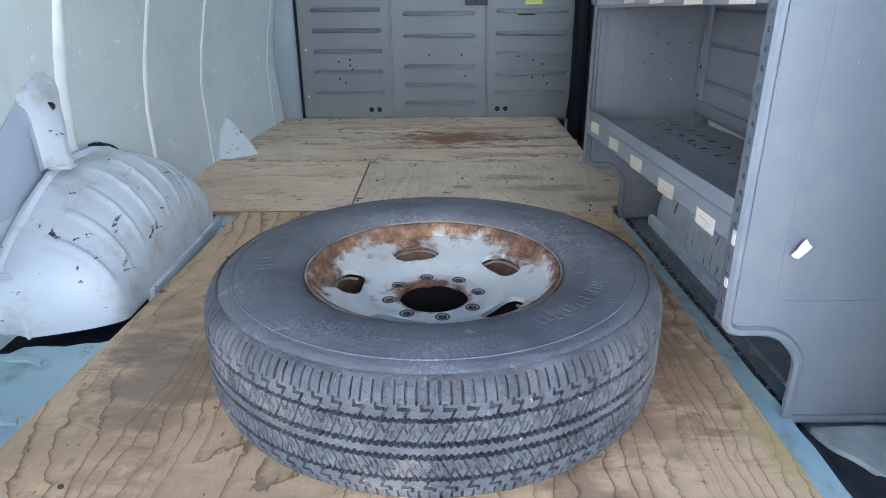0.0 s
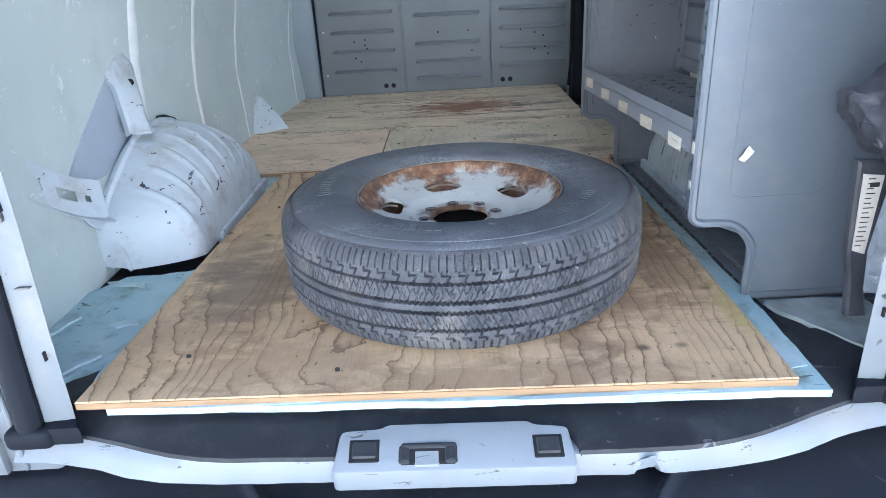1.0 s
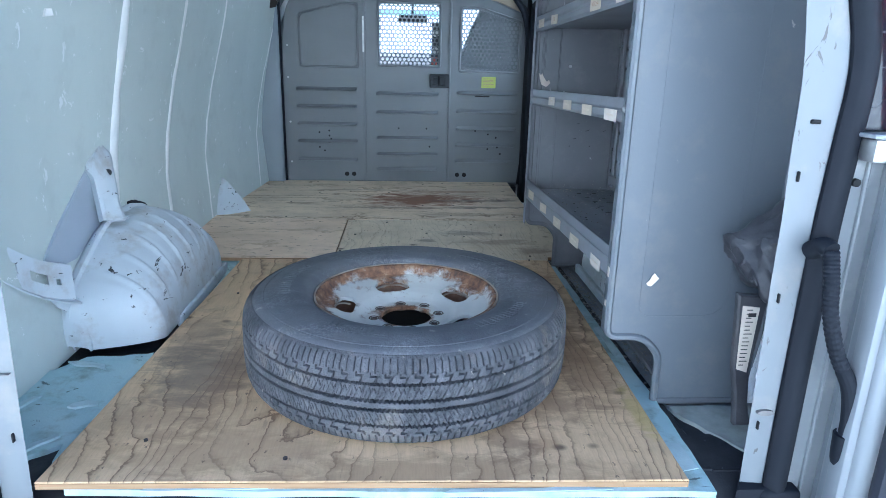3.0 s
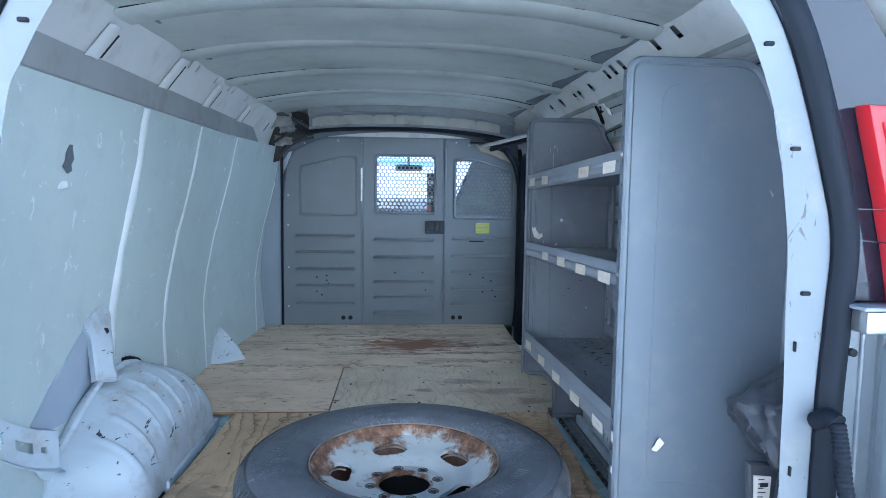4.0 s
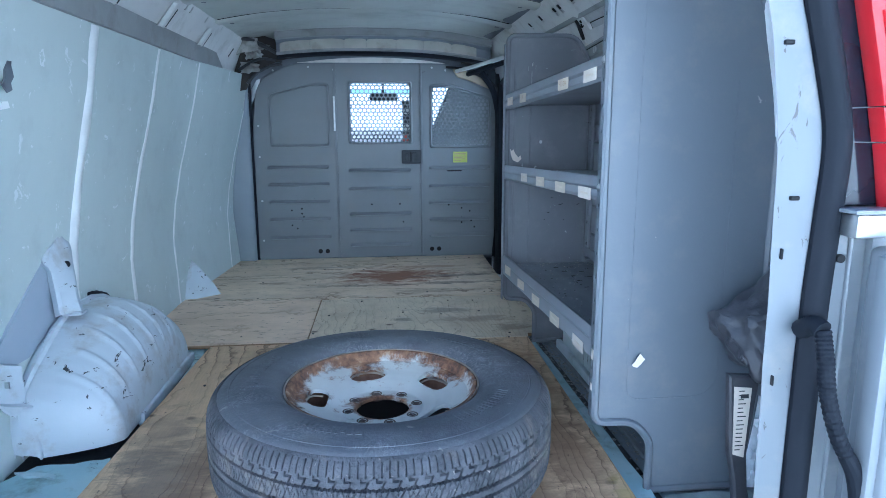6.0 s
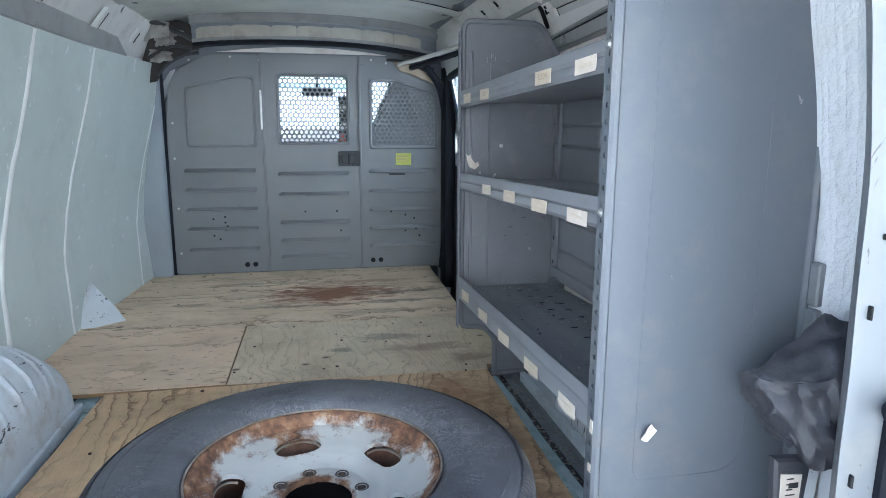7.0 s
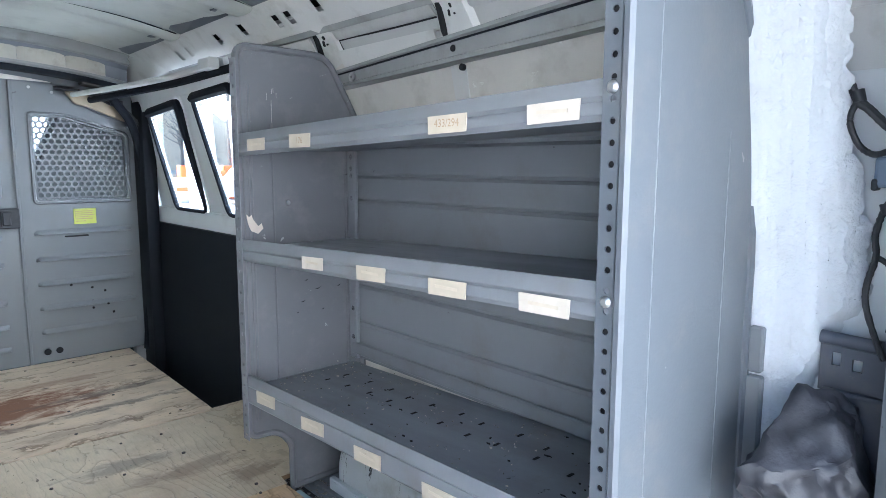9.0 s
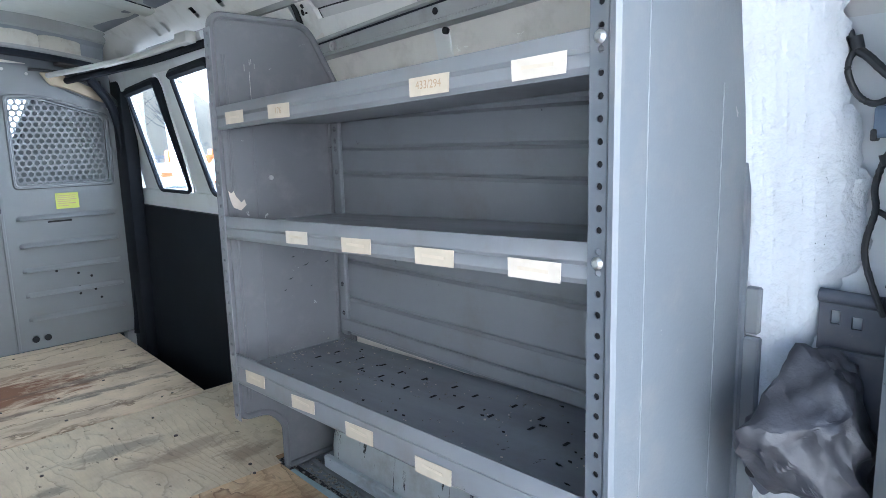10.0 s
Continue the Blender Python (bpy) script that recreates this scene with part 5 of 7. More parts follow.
def shelf(z, name, lip=.062, tray=0.0):
    """A shelf with its lipped front; z is the top of the front lip."""
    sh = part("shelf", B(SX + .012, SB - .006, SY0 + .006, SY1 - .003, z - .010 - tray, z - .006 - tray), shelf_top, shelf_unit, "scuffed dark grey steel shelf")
    prof = [(SX + .03, z - .007 - tray), (SX + .018, z - .004), (SX + .006, z), (SX, z - .008), (SX - .002, z - .022), (SX + .003, z - .028), (SX - .001, z - .034), (SX - .001, z - lip + .008), (SX + .006, z - lip), (SX + .03, z - lip + .002)]
    bm = bmesh.new()
    grid(bm, [[(x, y, zz) for x, zz in prof] for y in (SY0 + .012, SY0 + .4, SY1 - .4, SY1 - .006)])
    part("front_lip", thicken(bm, .0015), shelf_steel, sh, "folded front lip", smooth=True)
    part("underside_rib", B(SX + .03, SB - .01, SY0 + .01, SY1 - .01, z - tray - .026, z - tray - .011), shelf_steel, sh)
    return sh


bottom = shelf(.352, "bottom", .072, .028)
middle = shelf(.686, "middle", .052, .016)
top = shelf(.934, "top", .052, .010)
# the shelves fall a little towards the cab
for sh in (bottom, middle, top):
    for o in (sh, *sh.children):
        o.data.transform(Matrix(((1, 0, 0, 0), (0, 1, 0, 0), (0, -.033, 1, .033 * .33), (0, 0, 0, 1))))
for sh, z in ((middle, .664), (top, .921)):
    for y in (SY0 + .02,):
        bm = tube(bmesh.new(), [(SX - .001, y, z), (SX - .004, y, z), (SX - .008, y, z)], [.0078, .0078, .004], 12)
        part("bolt", bm, zinc, sh, "bright bolt head", True)
# slots punched in the bottom shelf
slot_rng = random.Random(31)
for k in range(11):
    for j in range(2):
        y, x = SY0 + .12 + k * .082 + slot_rng.uniform(-.012, .012), .72 + j * .055 + slot_rng.uniform(-.008, .008)
        z = .352 - .028 - .006 - .033 * (y - .33)
        part("shelf_slot", B(x - .009, x + .009, y - .0042, y + .0042, z - .003, z + .0008, .0015), dark_hole, bottom)
chalk_grey = painted("chalk_grey", (.52, .50, .48), .7, (.24, .235, .23), 120)
# wear on the inside of the far panel: a torn sticker, chalk marks, dark scuffs
smear = [(x, z - .032) for x, z in ((.560, .742), (.566, .735), (.572, .741), (.577, .728), (.590, .712), (.598, .719), (.602, .706), (.588, .694), (.570, .702), (.563, .722))]
part("torn_sticker", prism(bmesh.new(), smear, "y", SY1 - .003, SY1 - .0006), tape_white, far_panel, "torn white sticker remnant")
for x, z0, z1 in ((.634, .90, .985), (.6355, 1.0, 1.012), (.622, .985, 1.002), (.640, 1.003, 1.014), (.648, .992, 1.004)):
    part("chalk_mark", B(x, x + .0016, SY1 - .0012, SY1 - .0004, z0, z1, .0004), chalk_grey, far_panel, "pale scratched mark")
wear_rng = random.Random(12)
for k in range(8):
    x, z = wear_rng.uniform(.60, .84), wear_rng.choice((wear_rng.uniform(.36, .62), wear_rng.uniform(.70, .86)))
    w = wear_rng.uniform(.006, .020)
    part("dark_scuff", prism(bmesh.new(), [(x, z), (x + w * .5, z + .0012), (x + w, z + w * .25), (x + w * .5, z - .0014)], "y", SY1 - .0014, SY1 - .0004), dark_hole, far_panel, "dark scuff mark")
part("rivet", tube(bmesh.new(), [(.672, SY1 - .0005, .735), (.672, SY1 - .004, .735)], .006, 10), zinc, far_panel, smooth=True)
# dark scratches over the bottom shelf
for k in range(34):
    y, x = wear_rng.uniform(SY0 + .08, SY1 - .1), wear_rng.uniform(.60, .84)
    z = .352 - .028 - .006 - .033 * (y - .33) + .0004
    w, d = wear_rng.uniform(.004, .016), wear_rng.uniform(.001, .0022)
    part("scratch", prism(bmesh.new(), [(x, y), (x + d * 2, y + w * .4), (x + d, y + w), (x - d, y + w * .6)], "z", z - .001, z + .0006), dark_hole, bottom)
# back sheets with pressed grooves, between the shelves
for z0, z1, grooves in ((.300, .655, (.40, .505, .60)), (.655, .925, (.735, .80, .875))):
    prof, z = [(SB, z0)], z0
    for g in grooves:
        prof += [(SB, g - .008), (SB + .007, g), (SB, g + .008)]
    prof.append((SB, z1))
    bm = bmesh.new()
    grid(bm, [[(x, y, zz) for x, zz in prof] for y in (SY0 + .006, SY1 - .003)])
    part("back_sheet", thicken(bm, .002), shelf_steel, shelf_unit, "grooved grey back sheet")
part("back_rail", B(SB - .016, SB - .004, SY0 + .01, SY1 - .01, .312, .345, .003), shelf_steel, shelf_unit)
for y in (SY1 - .03,):
    for z in (.36, .44, .74, .80, .82, .85):
        part("rivet_hole", tube(bmesh.new(), [(SB - .012, y + .01, z), (SB - .014, y + .01, z)], .007, 10), dark_hole, far_panel)
part("back_angle", B(SB - .014, SB - .002, SY1 - .035, SY1 - .002, .30, .92, .002), shelf_steel, far_panel)


def label_tape(parent, y_left, y_right, z_top, h, material, text="", slant=0.0):
    """A strip of tape on a shelf's lip; y_left is the end farther from the doors."""
    x = SX - .0035
    outline = [(y_left, z_top + slant), (y_right, z_top), (y_right + .0015, z_top - h), (y_left - .001, z_top - h + slant)]
    t = part("label_tape", prism(bmesh.new(), outline, "x", x, x + .0012), material, parent, "worn tape label")
    w = y_left - y_right
    if text:
        cu = bpy.data.curves.new("digits", "FONT")
        cu.body, cu.size, cu.align_x, cu.align_y = text, h * .62, "CENTER", "CENTER"
        tmp = bpy.data.objects.new("digits", cu)
        scene.collection.objects.link(tmp)
        bpy.context.view_layer.update()
        me = bpy.data.meshes.new_from_object(tmp.evaluated_get(bpy.context.evaluated_depsgraph_get()))
        bpy.data.objects.remove(tmp)
        wid = max(v.co.x for v in me.vertices) - min(v.co.x for v in me.vertices)
        k = min(1.0, w * .86 / wid)
        me.transform(Matrix.Translation((x - .0006, (y_left + y_right) / 2, z_top - h / 2)) @ Matrix(((0, 0, 1, 0), (-1, 0, 0, 0), (0, 1, 0, 0), (0, 0, 0, 1))) @ Matrix.Diagonal((k, k, 1, 1)))
        me.materials.append(ink)
        d = new("digits", me)
        d.parent = t
        d["label"] = "faded brown digits"
    elif w > .03:
        part("digit_bar", B(x - .0006, x - .0001, y_right + w * .22, y_left - w * .2, z_top - h * .62, z_top - h * .44), ink_faint, t)
    return t


label_tape(top, 1.258, 1.175, .888, .026, tape, slant=-.002)
label_tape(top, 1.069, .987, .891, .027, tape, "176")
label_tape(top, .639, .553, .9055, .027, tape, "433/294", slant=-.002)
label_tape(top, .440, .355, .9115, .026, tape_white, slant=-.003)
label_tape(middle, 1.031, .951, .648, .025, tape_white, slant=-.004)
label_tape(middle, .838, .751, .652, .026, tape, slant=-.004)
label_tape(middle, .639, .552, .654, .026, tape, slant=-.003)
label_tape(middle, .449, .362, .658, .026, tape_white, slant=-.002)
label_tape(bottom, 1.258, 1.168, .304, .029, tape, slant=-.006)
label_tape(bottom, 1.052, .963, .304, .028, tape, slant=-.008)
label_tape(bottom, .856, .770, .303, .029, tape, slant=-.006)
label_tape(bottom, .656, .569, .304, .028, tape, slant=-.005)
label_tape(bottom, .453, .375, .305, .028, tape_white, slant=-.002)

# ---- wheel houses, brackets ----
def wheelhouse(sign, name, label, y_mid, y_half, x_top, x_foot, height, ribs, arch=None, corner=.19):
    house = thing(name, label, "wheelhouse", kind="structure")
    rows = []
    ny, nphi = 220, 22
    for i in range(ny + 1):
        t = -1 + 2 * i / ny
        y = y_mid + y_half * math.sin(t * math.pi / 2)
        u = (y - y_mid) / y_half
        h = height * (max(0.0, 1 - abs(u) ** 2.3) ** .5 if arch is None else float(np.interp(u, arch[0], arch[1])))
        # the foot is rounded in plan at both ends
        h = max(.012, h)
        s = max(.12, min(1.0, (y_half - abs(y - y_mid)) / (corner if y < y_mid else .10)))
        foot = x_top + (x_foot - x_top) * (1 - (1 - s) ** 2)
        row = []
        for k in range(nphi + 1):
            a = math.pi / 2 * k / nphi
            lean = y + .035 * math.sin(a)
            bead = sum(math.exp(-((lean - r) / .0065) ** 2) for r in ribs)
            fade = min(1.0, max(0.0, (k - 3) / 3)) * min(1.0, max(0.0, (nphi - 4 - k) / 3))
            e = .0052 * bead * fade
            x = x_top + (foot - x_top) * math.sin(a) ** .9
            z = h * math.cos(a) ** .72
            dent = .003 * noise.noise(Vector((x * 9, y * 9, z * 9)))
            row.append((x - sign * (e + dent) * math.sin(a), y, z - .012 + (e + dent) * math.cos(a)))
        rows.append(row)
    bm = bmesh.new()
    grid(bm, rows)
    part("shell", thicken(bm, .004), primer if sign < 0 else primer_streaked, house, "ribbed pale steel shell", smooth=True)
    rows = []
    for i in range(ny + 1):
        t = -1 + 2 * i / ny
        y = y_mid + y_half * math.sin(t * math.pi / 2)
        u = (y - y_mid) / y_half
        h = height * (max(0.0, 1 - abs(u) ** 2.3) ** .5 if arch is None else float(np.interp(u, arch[0], arch[1])))
        rows.append([(x_top + sign * .10, y, h - .03), (x_top + sign * .012, y, h - .014), (x_top + sign * .004, y, h + .004), (x_top - sign * .004, y, h + .004), (x_top - sign * .012, y, h - .014)])
    bm = bmesh.new()
    grid(bm, rows)
    part("seam_flange", thicken(bm, .003), primer, house, "welded seam flange", smooth=True)
    x0, x1 = sorted((x_foot - sign * .0, x_foot - sign * .014))
    part("foot_flange", B(x0 - .004, x1, y_mid - y_half + .2, y_mid + y_half - .06, -.03, .006, .003), primer, house)
    return house


wheelhouse(-1, "wheelhouse_left", "pale grey ribbed wheelhouse with chipped paint", .9575, .3875, -.815, -.600, .280, (.69, .765, .845, .925, 1.01, 1.09, 1.165, 1.21),
           ((-1, -0.995, -0.982, -0.943, -0.892, -0.799, -0.637, -0.452, -0.279, -0.084, 0.079, 0.263, 0.458, 0.631, 0.783, 0.892, 0.967, 1), (0, 0.14, 0.28, 0.42, 0.5, 0.6, 0.72, 0.84, 0.94, 0.99, 1, 0.99, 0.93, 0.83, 0.68, 0.5, 0.28, 0)), .10)
wheelhouse(1, "wheelhouse_right", "pale grey ribbed wheelhouse under the shelf unit", .93, .40, .865, .752, .235, (.70, .80, .90, 1.0, 1.1))

strut = thing("wall_strut", "pale bent steel strut from wheelhouse to wall", "bracket")
bm = bmesh.new()
edges = (((-.838, .93, .485), (-.836, .96, .478)), ((-.836, .835, .440), (-.828, .985, .452)), ((-.824, .845, .405), (-.812, .955, .408)), ((-.815, .838, .355), (-.795, .925, .362)), ((-.806, .826, .315), (-.775, .885, .322)), ((-.800, .818, .284), (-.748, .848, .284)))
edges = list(zip(curve_points([e[0] for e in edges], 4), curve_points([e[1] for e in edges], 4)))
rows = []
for l, r in edges:
    rows.append([l + Vector((-.02, .015, -.01)), l, l.lerp(r, .15) + Vector((.004, -.004, .004)), l.lerp(r, .5) + Vector((.002, 0, .002)), l.lerp(r, .85) + Vector((.004, -.004, .004)), r, r + Vector((-.01, .02, -.01))])
grid(bm, rows)
part("strut_plate", thicken(bm, .003), primer, strut, smooth=True)
part("bolt_hole", tube(bmesh.new(), [(-.822, .935, .405), (-.812, .915, .408)], .010, 12), dark_hole, strut)
part("weld_foot", B(-.80, -.745, .825, .87, .279, .289, .004), primer, strut)

backing = thing("wall_cutout", "grey-blue body panel beside the strut, its shade in the colour", "panel", kind="structure")
# the recess is a plate on the wall, its shade put into the darker colour
o = rounded([(.559, .245), (.704, .341), (.847, .437), (.92, .43), (.935, .27), (.72, .2), (.641, .205)], [.01] * 7, 3)
bm = bmesh.new()
prism(bm, o, "x", -.850, -.840)
part("cutout_panel", bm, painted("shaded_body", (.42, .46, .52), .5, (.37, .41, .47), 3, .02), backing)

arm = thing("gusset_bracket", "pale steel bracket with oval holes beside the wheelhouse", "bracket")
slots = [(.15, .29, .38, .66), (.44, .66, .38, .64), (.76, .83, .42, .58)]
TL, TR, BL, BR = (Vector(p) for p in ((-.866, .39, .362), (-.800, .600, .222), (-.866, .39, .262), (-.800, .600, .122)))


def arm_point(u, v, w=0.0):
    """A point of the bracket; u along it, v up it, w out of its face."""
    sag = .018 * math.sin(math.pi * u)
    return BL.lerp(BR, u).lerp(TL.lerp(TR, u), v) + Vector((.9, -.35, 0)) * w + Vector((0, 0, -sag))


bm = slotted(bmesh.new(), arm_point, 1.0, 1.0, slots + [(k / 12, k / 12 + .0005, 0, 0) for k in range(1, 12)], .004)
part("bracket_plate", bm, primer, arm)
for v, d in ((1.0, Vector((-.024, .006, .002))), (0.0, Vector((.018, -.004, -.008)))):
    bm = bmesh.new()
    grid(bm, [[arm_point(k / 12, v), arm_point(k / 12, v) + d] for k in range(13)])
    part("bracket_fold", thicken(bm, .004), primer, arm)
mark = bmesh.new()
ring = [mark.verts.new(arm_point(u, v, -.004)) for u, v in ((.16, .40), (.28, .40), (.28, .58))]
mark.faces.new(ring)
part("reflector", thicken(mark, .003), painted("red_mark", (.6, .06, .04), .4), arm, "small red mark")
tab = bmesh.new()
ring = [tab.verts.new(p) for p in ((-.835, .53, .165), (-.80, .60, .135), (-.805, .56, .105), (-.82, .545, .125))]
tab.faces.new(ring)
part("torn_tab", thicken(tab, .004), primer, arm)

gusset = thing("corner_gusset", "pale triangular steel gusset on the floor by the wall", "gusset")
bm = bmesh.new()
grid(bm, [[(-.85, 2.02, -.005), (-.842, 2.09, .09), (-.825, 2.18, .160)], [(-.77, 2.04, -.004), (-.775, 2.07, .07), (-.79, 2.14, .142)], [(-.680, 2.12, -.002), (-.695, 2.12, .02), (-.715, 2.13, .05)]])
part("gusset_plate", thicken(bm, .004), primer, gusset, smooth=True)
part("gusset_lip", B(-.862, -.842, 1.955, 1.985, -.01, .075, .004), black_plastic, gusset)

# ---- blue foam underlay ----
rng = random.Random(11)
def ragged(pts, amp, n=10, seed=1):
    out = []
    for i, p in enumerate(pts):
        q = pts[(i + 1) % len(pts)]
        for k in range(n):
            t = k / n
            x, y = p[0] + (q[0] - p[0]) * t, p[1] + (q[1] - p[1]) * t
            out.append((x + amp * noise.noise(Vector((x * 23, y * 23, seed))), y + amp * noise.noise(Vector((y * 23, x * 23, seed + 5)))))
    return out


foam = thing("foam_underlay", "dirty pale blue foam sheet under the plywood", "foam sheet", "foam sheets")
part("foam_sheet", prism(bmesh.new(), ragged([(-.56, .0), (.02, -.028), (.66, -.05), (.672, .30), (.665, 1.30), (-.58, 1.32)], .004, 8, 1), "z", -.030, -.0165), foam_blue, foam)
foam2 = thing("foam_underlay", "torn pale blue foam sheet beside the door post", "foam sheet", "foam sheets")
part("foam_sheet", prism(bmesh.new(), ragged([(-.60, .02), (-.64, .14), (-.70, .10), (-.83, .26), (-.85, .44), (-.76, .545), (-.60, .57)], .018, 8, 2), "z", -.032, -.018), foam_blue, foam2)
foam_torn = painted("foam_torn", (.55, .66, .68), .8, (.40, .50, .52), 14, .05, (.16, .18, .18), chip_scale=26, grain=1.0)
for cx, cy, w, h, a, seed in ((-.69, .135, .055, .010, .9, 3), (-.80, .30, .045, .012, 1.2, 6), (-.74, .50, .060, .010, -.3, 9), (-.66, .30, .035, .014, .2, 12)):
    flap = [(cx + w * u * math.cos(a) - h * v * math.sin(a), cy + w * u * math.sin(a) + h * v * math.cos(a)) for u, v in ((-1, -.2), (-.4, -1), (.3, -.6), (1, -.9), (.8, .4), (.1, 1), (-.6, .6))]
    part("torn_flap", prism(bmesh.new(), ragged(flap, .006, 4, seed), "z", -.0175, -.012), foam_torn, foam2, "pale torn flap of foam")
for cx, cy, w, h, seed in ((.635, .06, .020, .05, 4), (.655, .62, .010, .10, 8), (.660, 1.05, .008, .12, 10), (-.30, -.008, .12, .006, 14), (.30, -.034, .16, .005, 17)):
    edge = [(cx - w, cy - h), (cx + w, cy - h * .8), (cx + w * .8, cy + h), (cx - w * .9, cy + h * .9)]
    part("torn_flap", prism(bmesh.new(), ragged(edge, .004, 5, seed), "z", -.0163, -.0146), foam_torn, foam, "pale torn edge of foam")
scrap = thing("foam_scrap", "small dirty blue foam scrap behind the wheelhouse", "foam sheet", "foam sheets")
part("foam_piece", prism(bmesh.new(), ragged([(-.64, 1.28), (-.575, 1.26), (-.555, 1.50), (-.62, 1.47)], .008, 6, 5), "z", -.034, -.02), foam_blue, scrap)
flap = thing("rubber_scrap", "black torn rubber scrap on the wall above the wheelhouse", "scrap")
part("rubber_flap", tube(bmesh.new(), curve_points([(-.845, 1.10, .265), (-.835, 1.14, .262), (-.832, 1.19, .245), (-.84, 1.24, .225)], 5), [.010, .013, .012, .014, .011, .013, .012, .010, .012, .010, .012, .009, .010, .008, .008, .006], 6), rubber_seal, flap)
foam3 = thing("foam_underlay", "pale scuffed foam strip by the shelf foot", "foam sheet", "foam sheets")
part("foam_sheet", prism(bmesh.new(), ragged([(.70, .255), (.745, .16), (.80, .07), (.90, .05), (.90, .27), (.70, .272)], .008, 8, 3), "z", -.034, -.024), painted("foam_grey", (.42, .45, .42), .75, (.24, .26, .235), 16, .09, (.62, .66, .66), chip_scale=24, grain=.9), foam3)
part("strip", B(.724, .738, .31, 1.33, -.036, -.024, .002), grey_steel, floor, "grey steel floor channel")
debris = thing("debris", "small flakes of dirt and leaf litter in the floor channel", "debris", kind="stuff")
bm = bmesh.new()
for k in range(620):
    if k < 500:
        x, y, z = rng.uniform(.66, .752), .32 + 1.1 * rng.random() ** .7, -.030
    else:
        x, y, z = rng.uniform(.56, .84), rng.uniform(.4, 1.3), .3095
    s = rng.uniform(.002, .009) if k < 500 else rng.uniform(.0012, .0038)
    vs = [bm.verts.new((x + s * math.cos(q) * rng.uniform(.5, 1), y + s * math.sin(q) * rng.uniform(.5, 1), z + rng.uniform(0, .004))) for q in (0, 1.6, 3.1, 4.7)]
    bm.faces.new(vs)
thicken(bm, .001)
part("flakes", bm, painted("litter", (.06, .05, .045), .8, (.5, .48, .44), 260), debris)

flecks = thing("paint_flecks", "small pale flecks of paint on the bottom shelf", "debris", kind="stuff")
bm = bmesh.new()
for k in range(110):
    y = 1.31 - .95 * rng.random() ** 2.6
    x = rng.uniform(.57, .85)
    z = .352 - .028 - .006 - .033 * (y - .33) + .001
    r = rng.uniform(.0008, .0026) if k % 7 else rng.uniform(.003, .005)
    bm.faces.new([bm.verts.new((x + r * math.cos(q) * rng.uniform(.5, 1), y + r * math.sin(q) * rng.uniform(.5, 1), z + rng.uniform(0, .001))) for q in (0, 1.5, 3.0, 4.6)])
thicken(bm, .0008)
part("flakes", bm, tape_white, flecks)

# ---- right side: upper body, side doors with windows, hanging bag ----
def W_R(z, y):
    return CX + half_width(z, y)


ribs = thing("body_ribs", "grey bare body ribs and channel above the shelves", "body frame", kind="structure")
upper_skin = painted("upper_skin", (.56, .55, .53), .5, (.47, .462, .445), 3.0, .01, (.3, .28, .25), dirt=.4, dirt_colour=(.25, .23, .2))
part("upper_skin", thicken(side_sheet(1, .05, 1.97, 1.045, 1.225, .010, 10, 8), .004), upper_skin, ribs, smooth=True)
def body_rib(y):
    """A pressed upright rib with a tall slot and small holes, narrower below the channel."""
    bm = bmesh.new()
    rows = []
    for z, a, b in ((.90, -.010, .050), (1.0, -.009, .052), (1.05, -.010, .053), (1.085, -.050, .060), (1.11, -.061, .061), (1.14, -.056, .052), (1.165, -.052, .046), (1.20, -.056, .044)):
        x = W_R(z, y)
        rows.append([(x + .008, y + a, z), (x - .006, y + a + .010, z), (x - .009, y + (a + b) / 2, z), (x - .006, y + b - .010, z), (x + .008, y + b, z)])
    grid(bm, rows)
    rib = part("rib", thicken(bm, .003), body_grey, ribs, smooth=True)
    for dy, lean, z0, z1, r in ((.023, .012, 1.108, 1.173, .0085), (-.002, .004, 1.145, 1.158, .0045), (-.010, .0, 1.160, 1.168, .004), (-.014, .0, 1.146, 1.150, .0035)):
        pts = [(W_R(z, y) - .0105, y + dy + lean * (z1 - z) / (z1 - z0), z) for z in np.linspace(z0, z1, 6)]
        part("rib_slot", tube(bmesh.new(), pts, [r * .7, r, r, r, r, r * .7], 8), dark_hole, rib)
    for q, a in ((-1, -.061), (1, .061)):
        pts = [(W_R(z, y) + .006, y + float(np.interp(z, [1.085, 1.11, 1.14, 1.165, 1.20], [q * .055, a, a * .88, a * .8, a * .8])), z) for z in np.linspace(1.09, 1.195, 7)]
        part("rib_gap", tube(bmesh.new(), pts, .0022, 6), dark_hole, rib, smooth=True)


def body_strip(y0, y1, z0, z1, proud):
    """A lengthwise pressed strip standing proud of the body side."""
    bm = bmesh.new()
    grid(bm, [[(W_R(z0, y) + .009, y, z0 - .003), (W_R(z0, y) - proud, y, z0), (W_R((z0 + z1) / 2, y) - proud - .001, y, (z0 + z1) / 2), (W_R(z1, y) - proud, y, z1), (W_R(z1, y) + .009, y, z1 + .003)] for y in np.linspace(y0, y1, 6)])
    return thicken(bm, .003)


for y in (.912, 1.405):
    body_rib(y)
part("cross_beam", body_strip(.975, 1.352, 1.088, 1.127, .014), body_grey, ribs, "pale pressed beam between the ribs", True)
for y0, y1 in ((.965, 1.352), (.30, .858)):
    part("upper_strip", body_strip(y0, y1, 1.157, 1.186, .004), upper_skin, ribs, smooth=True)
line = [(W_R(1.153, y) + .004, y, 1.153 + .004 * noise.noise(Vector((y * 5, 2, 2)))) for y in np.linspace(.97, 1.352, 14)]
part("seam", tube(bmesh.new(), line, .0022, 6), dark_hole, ribs, smooth=True)
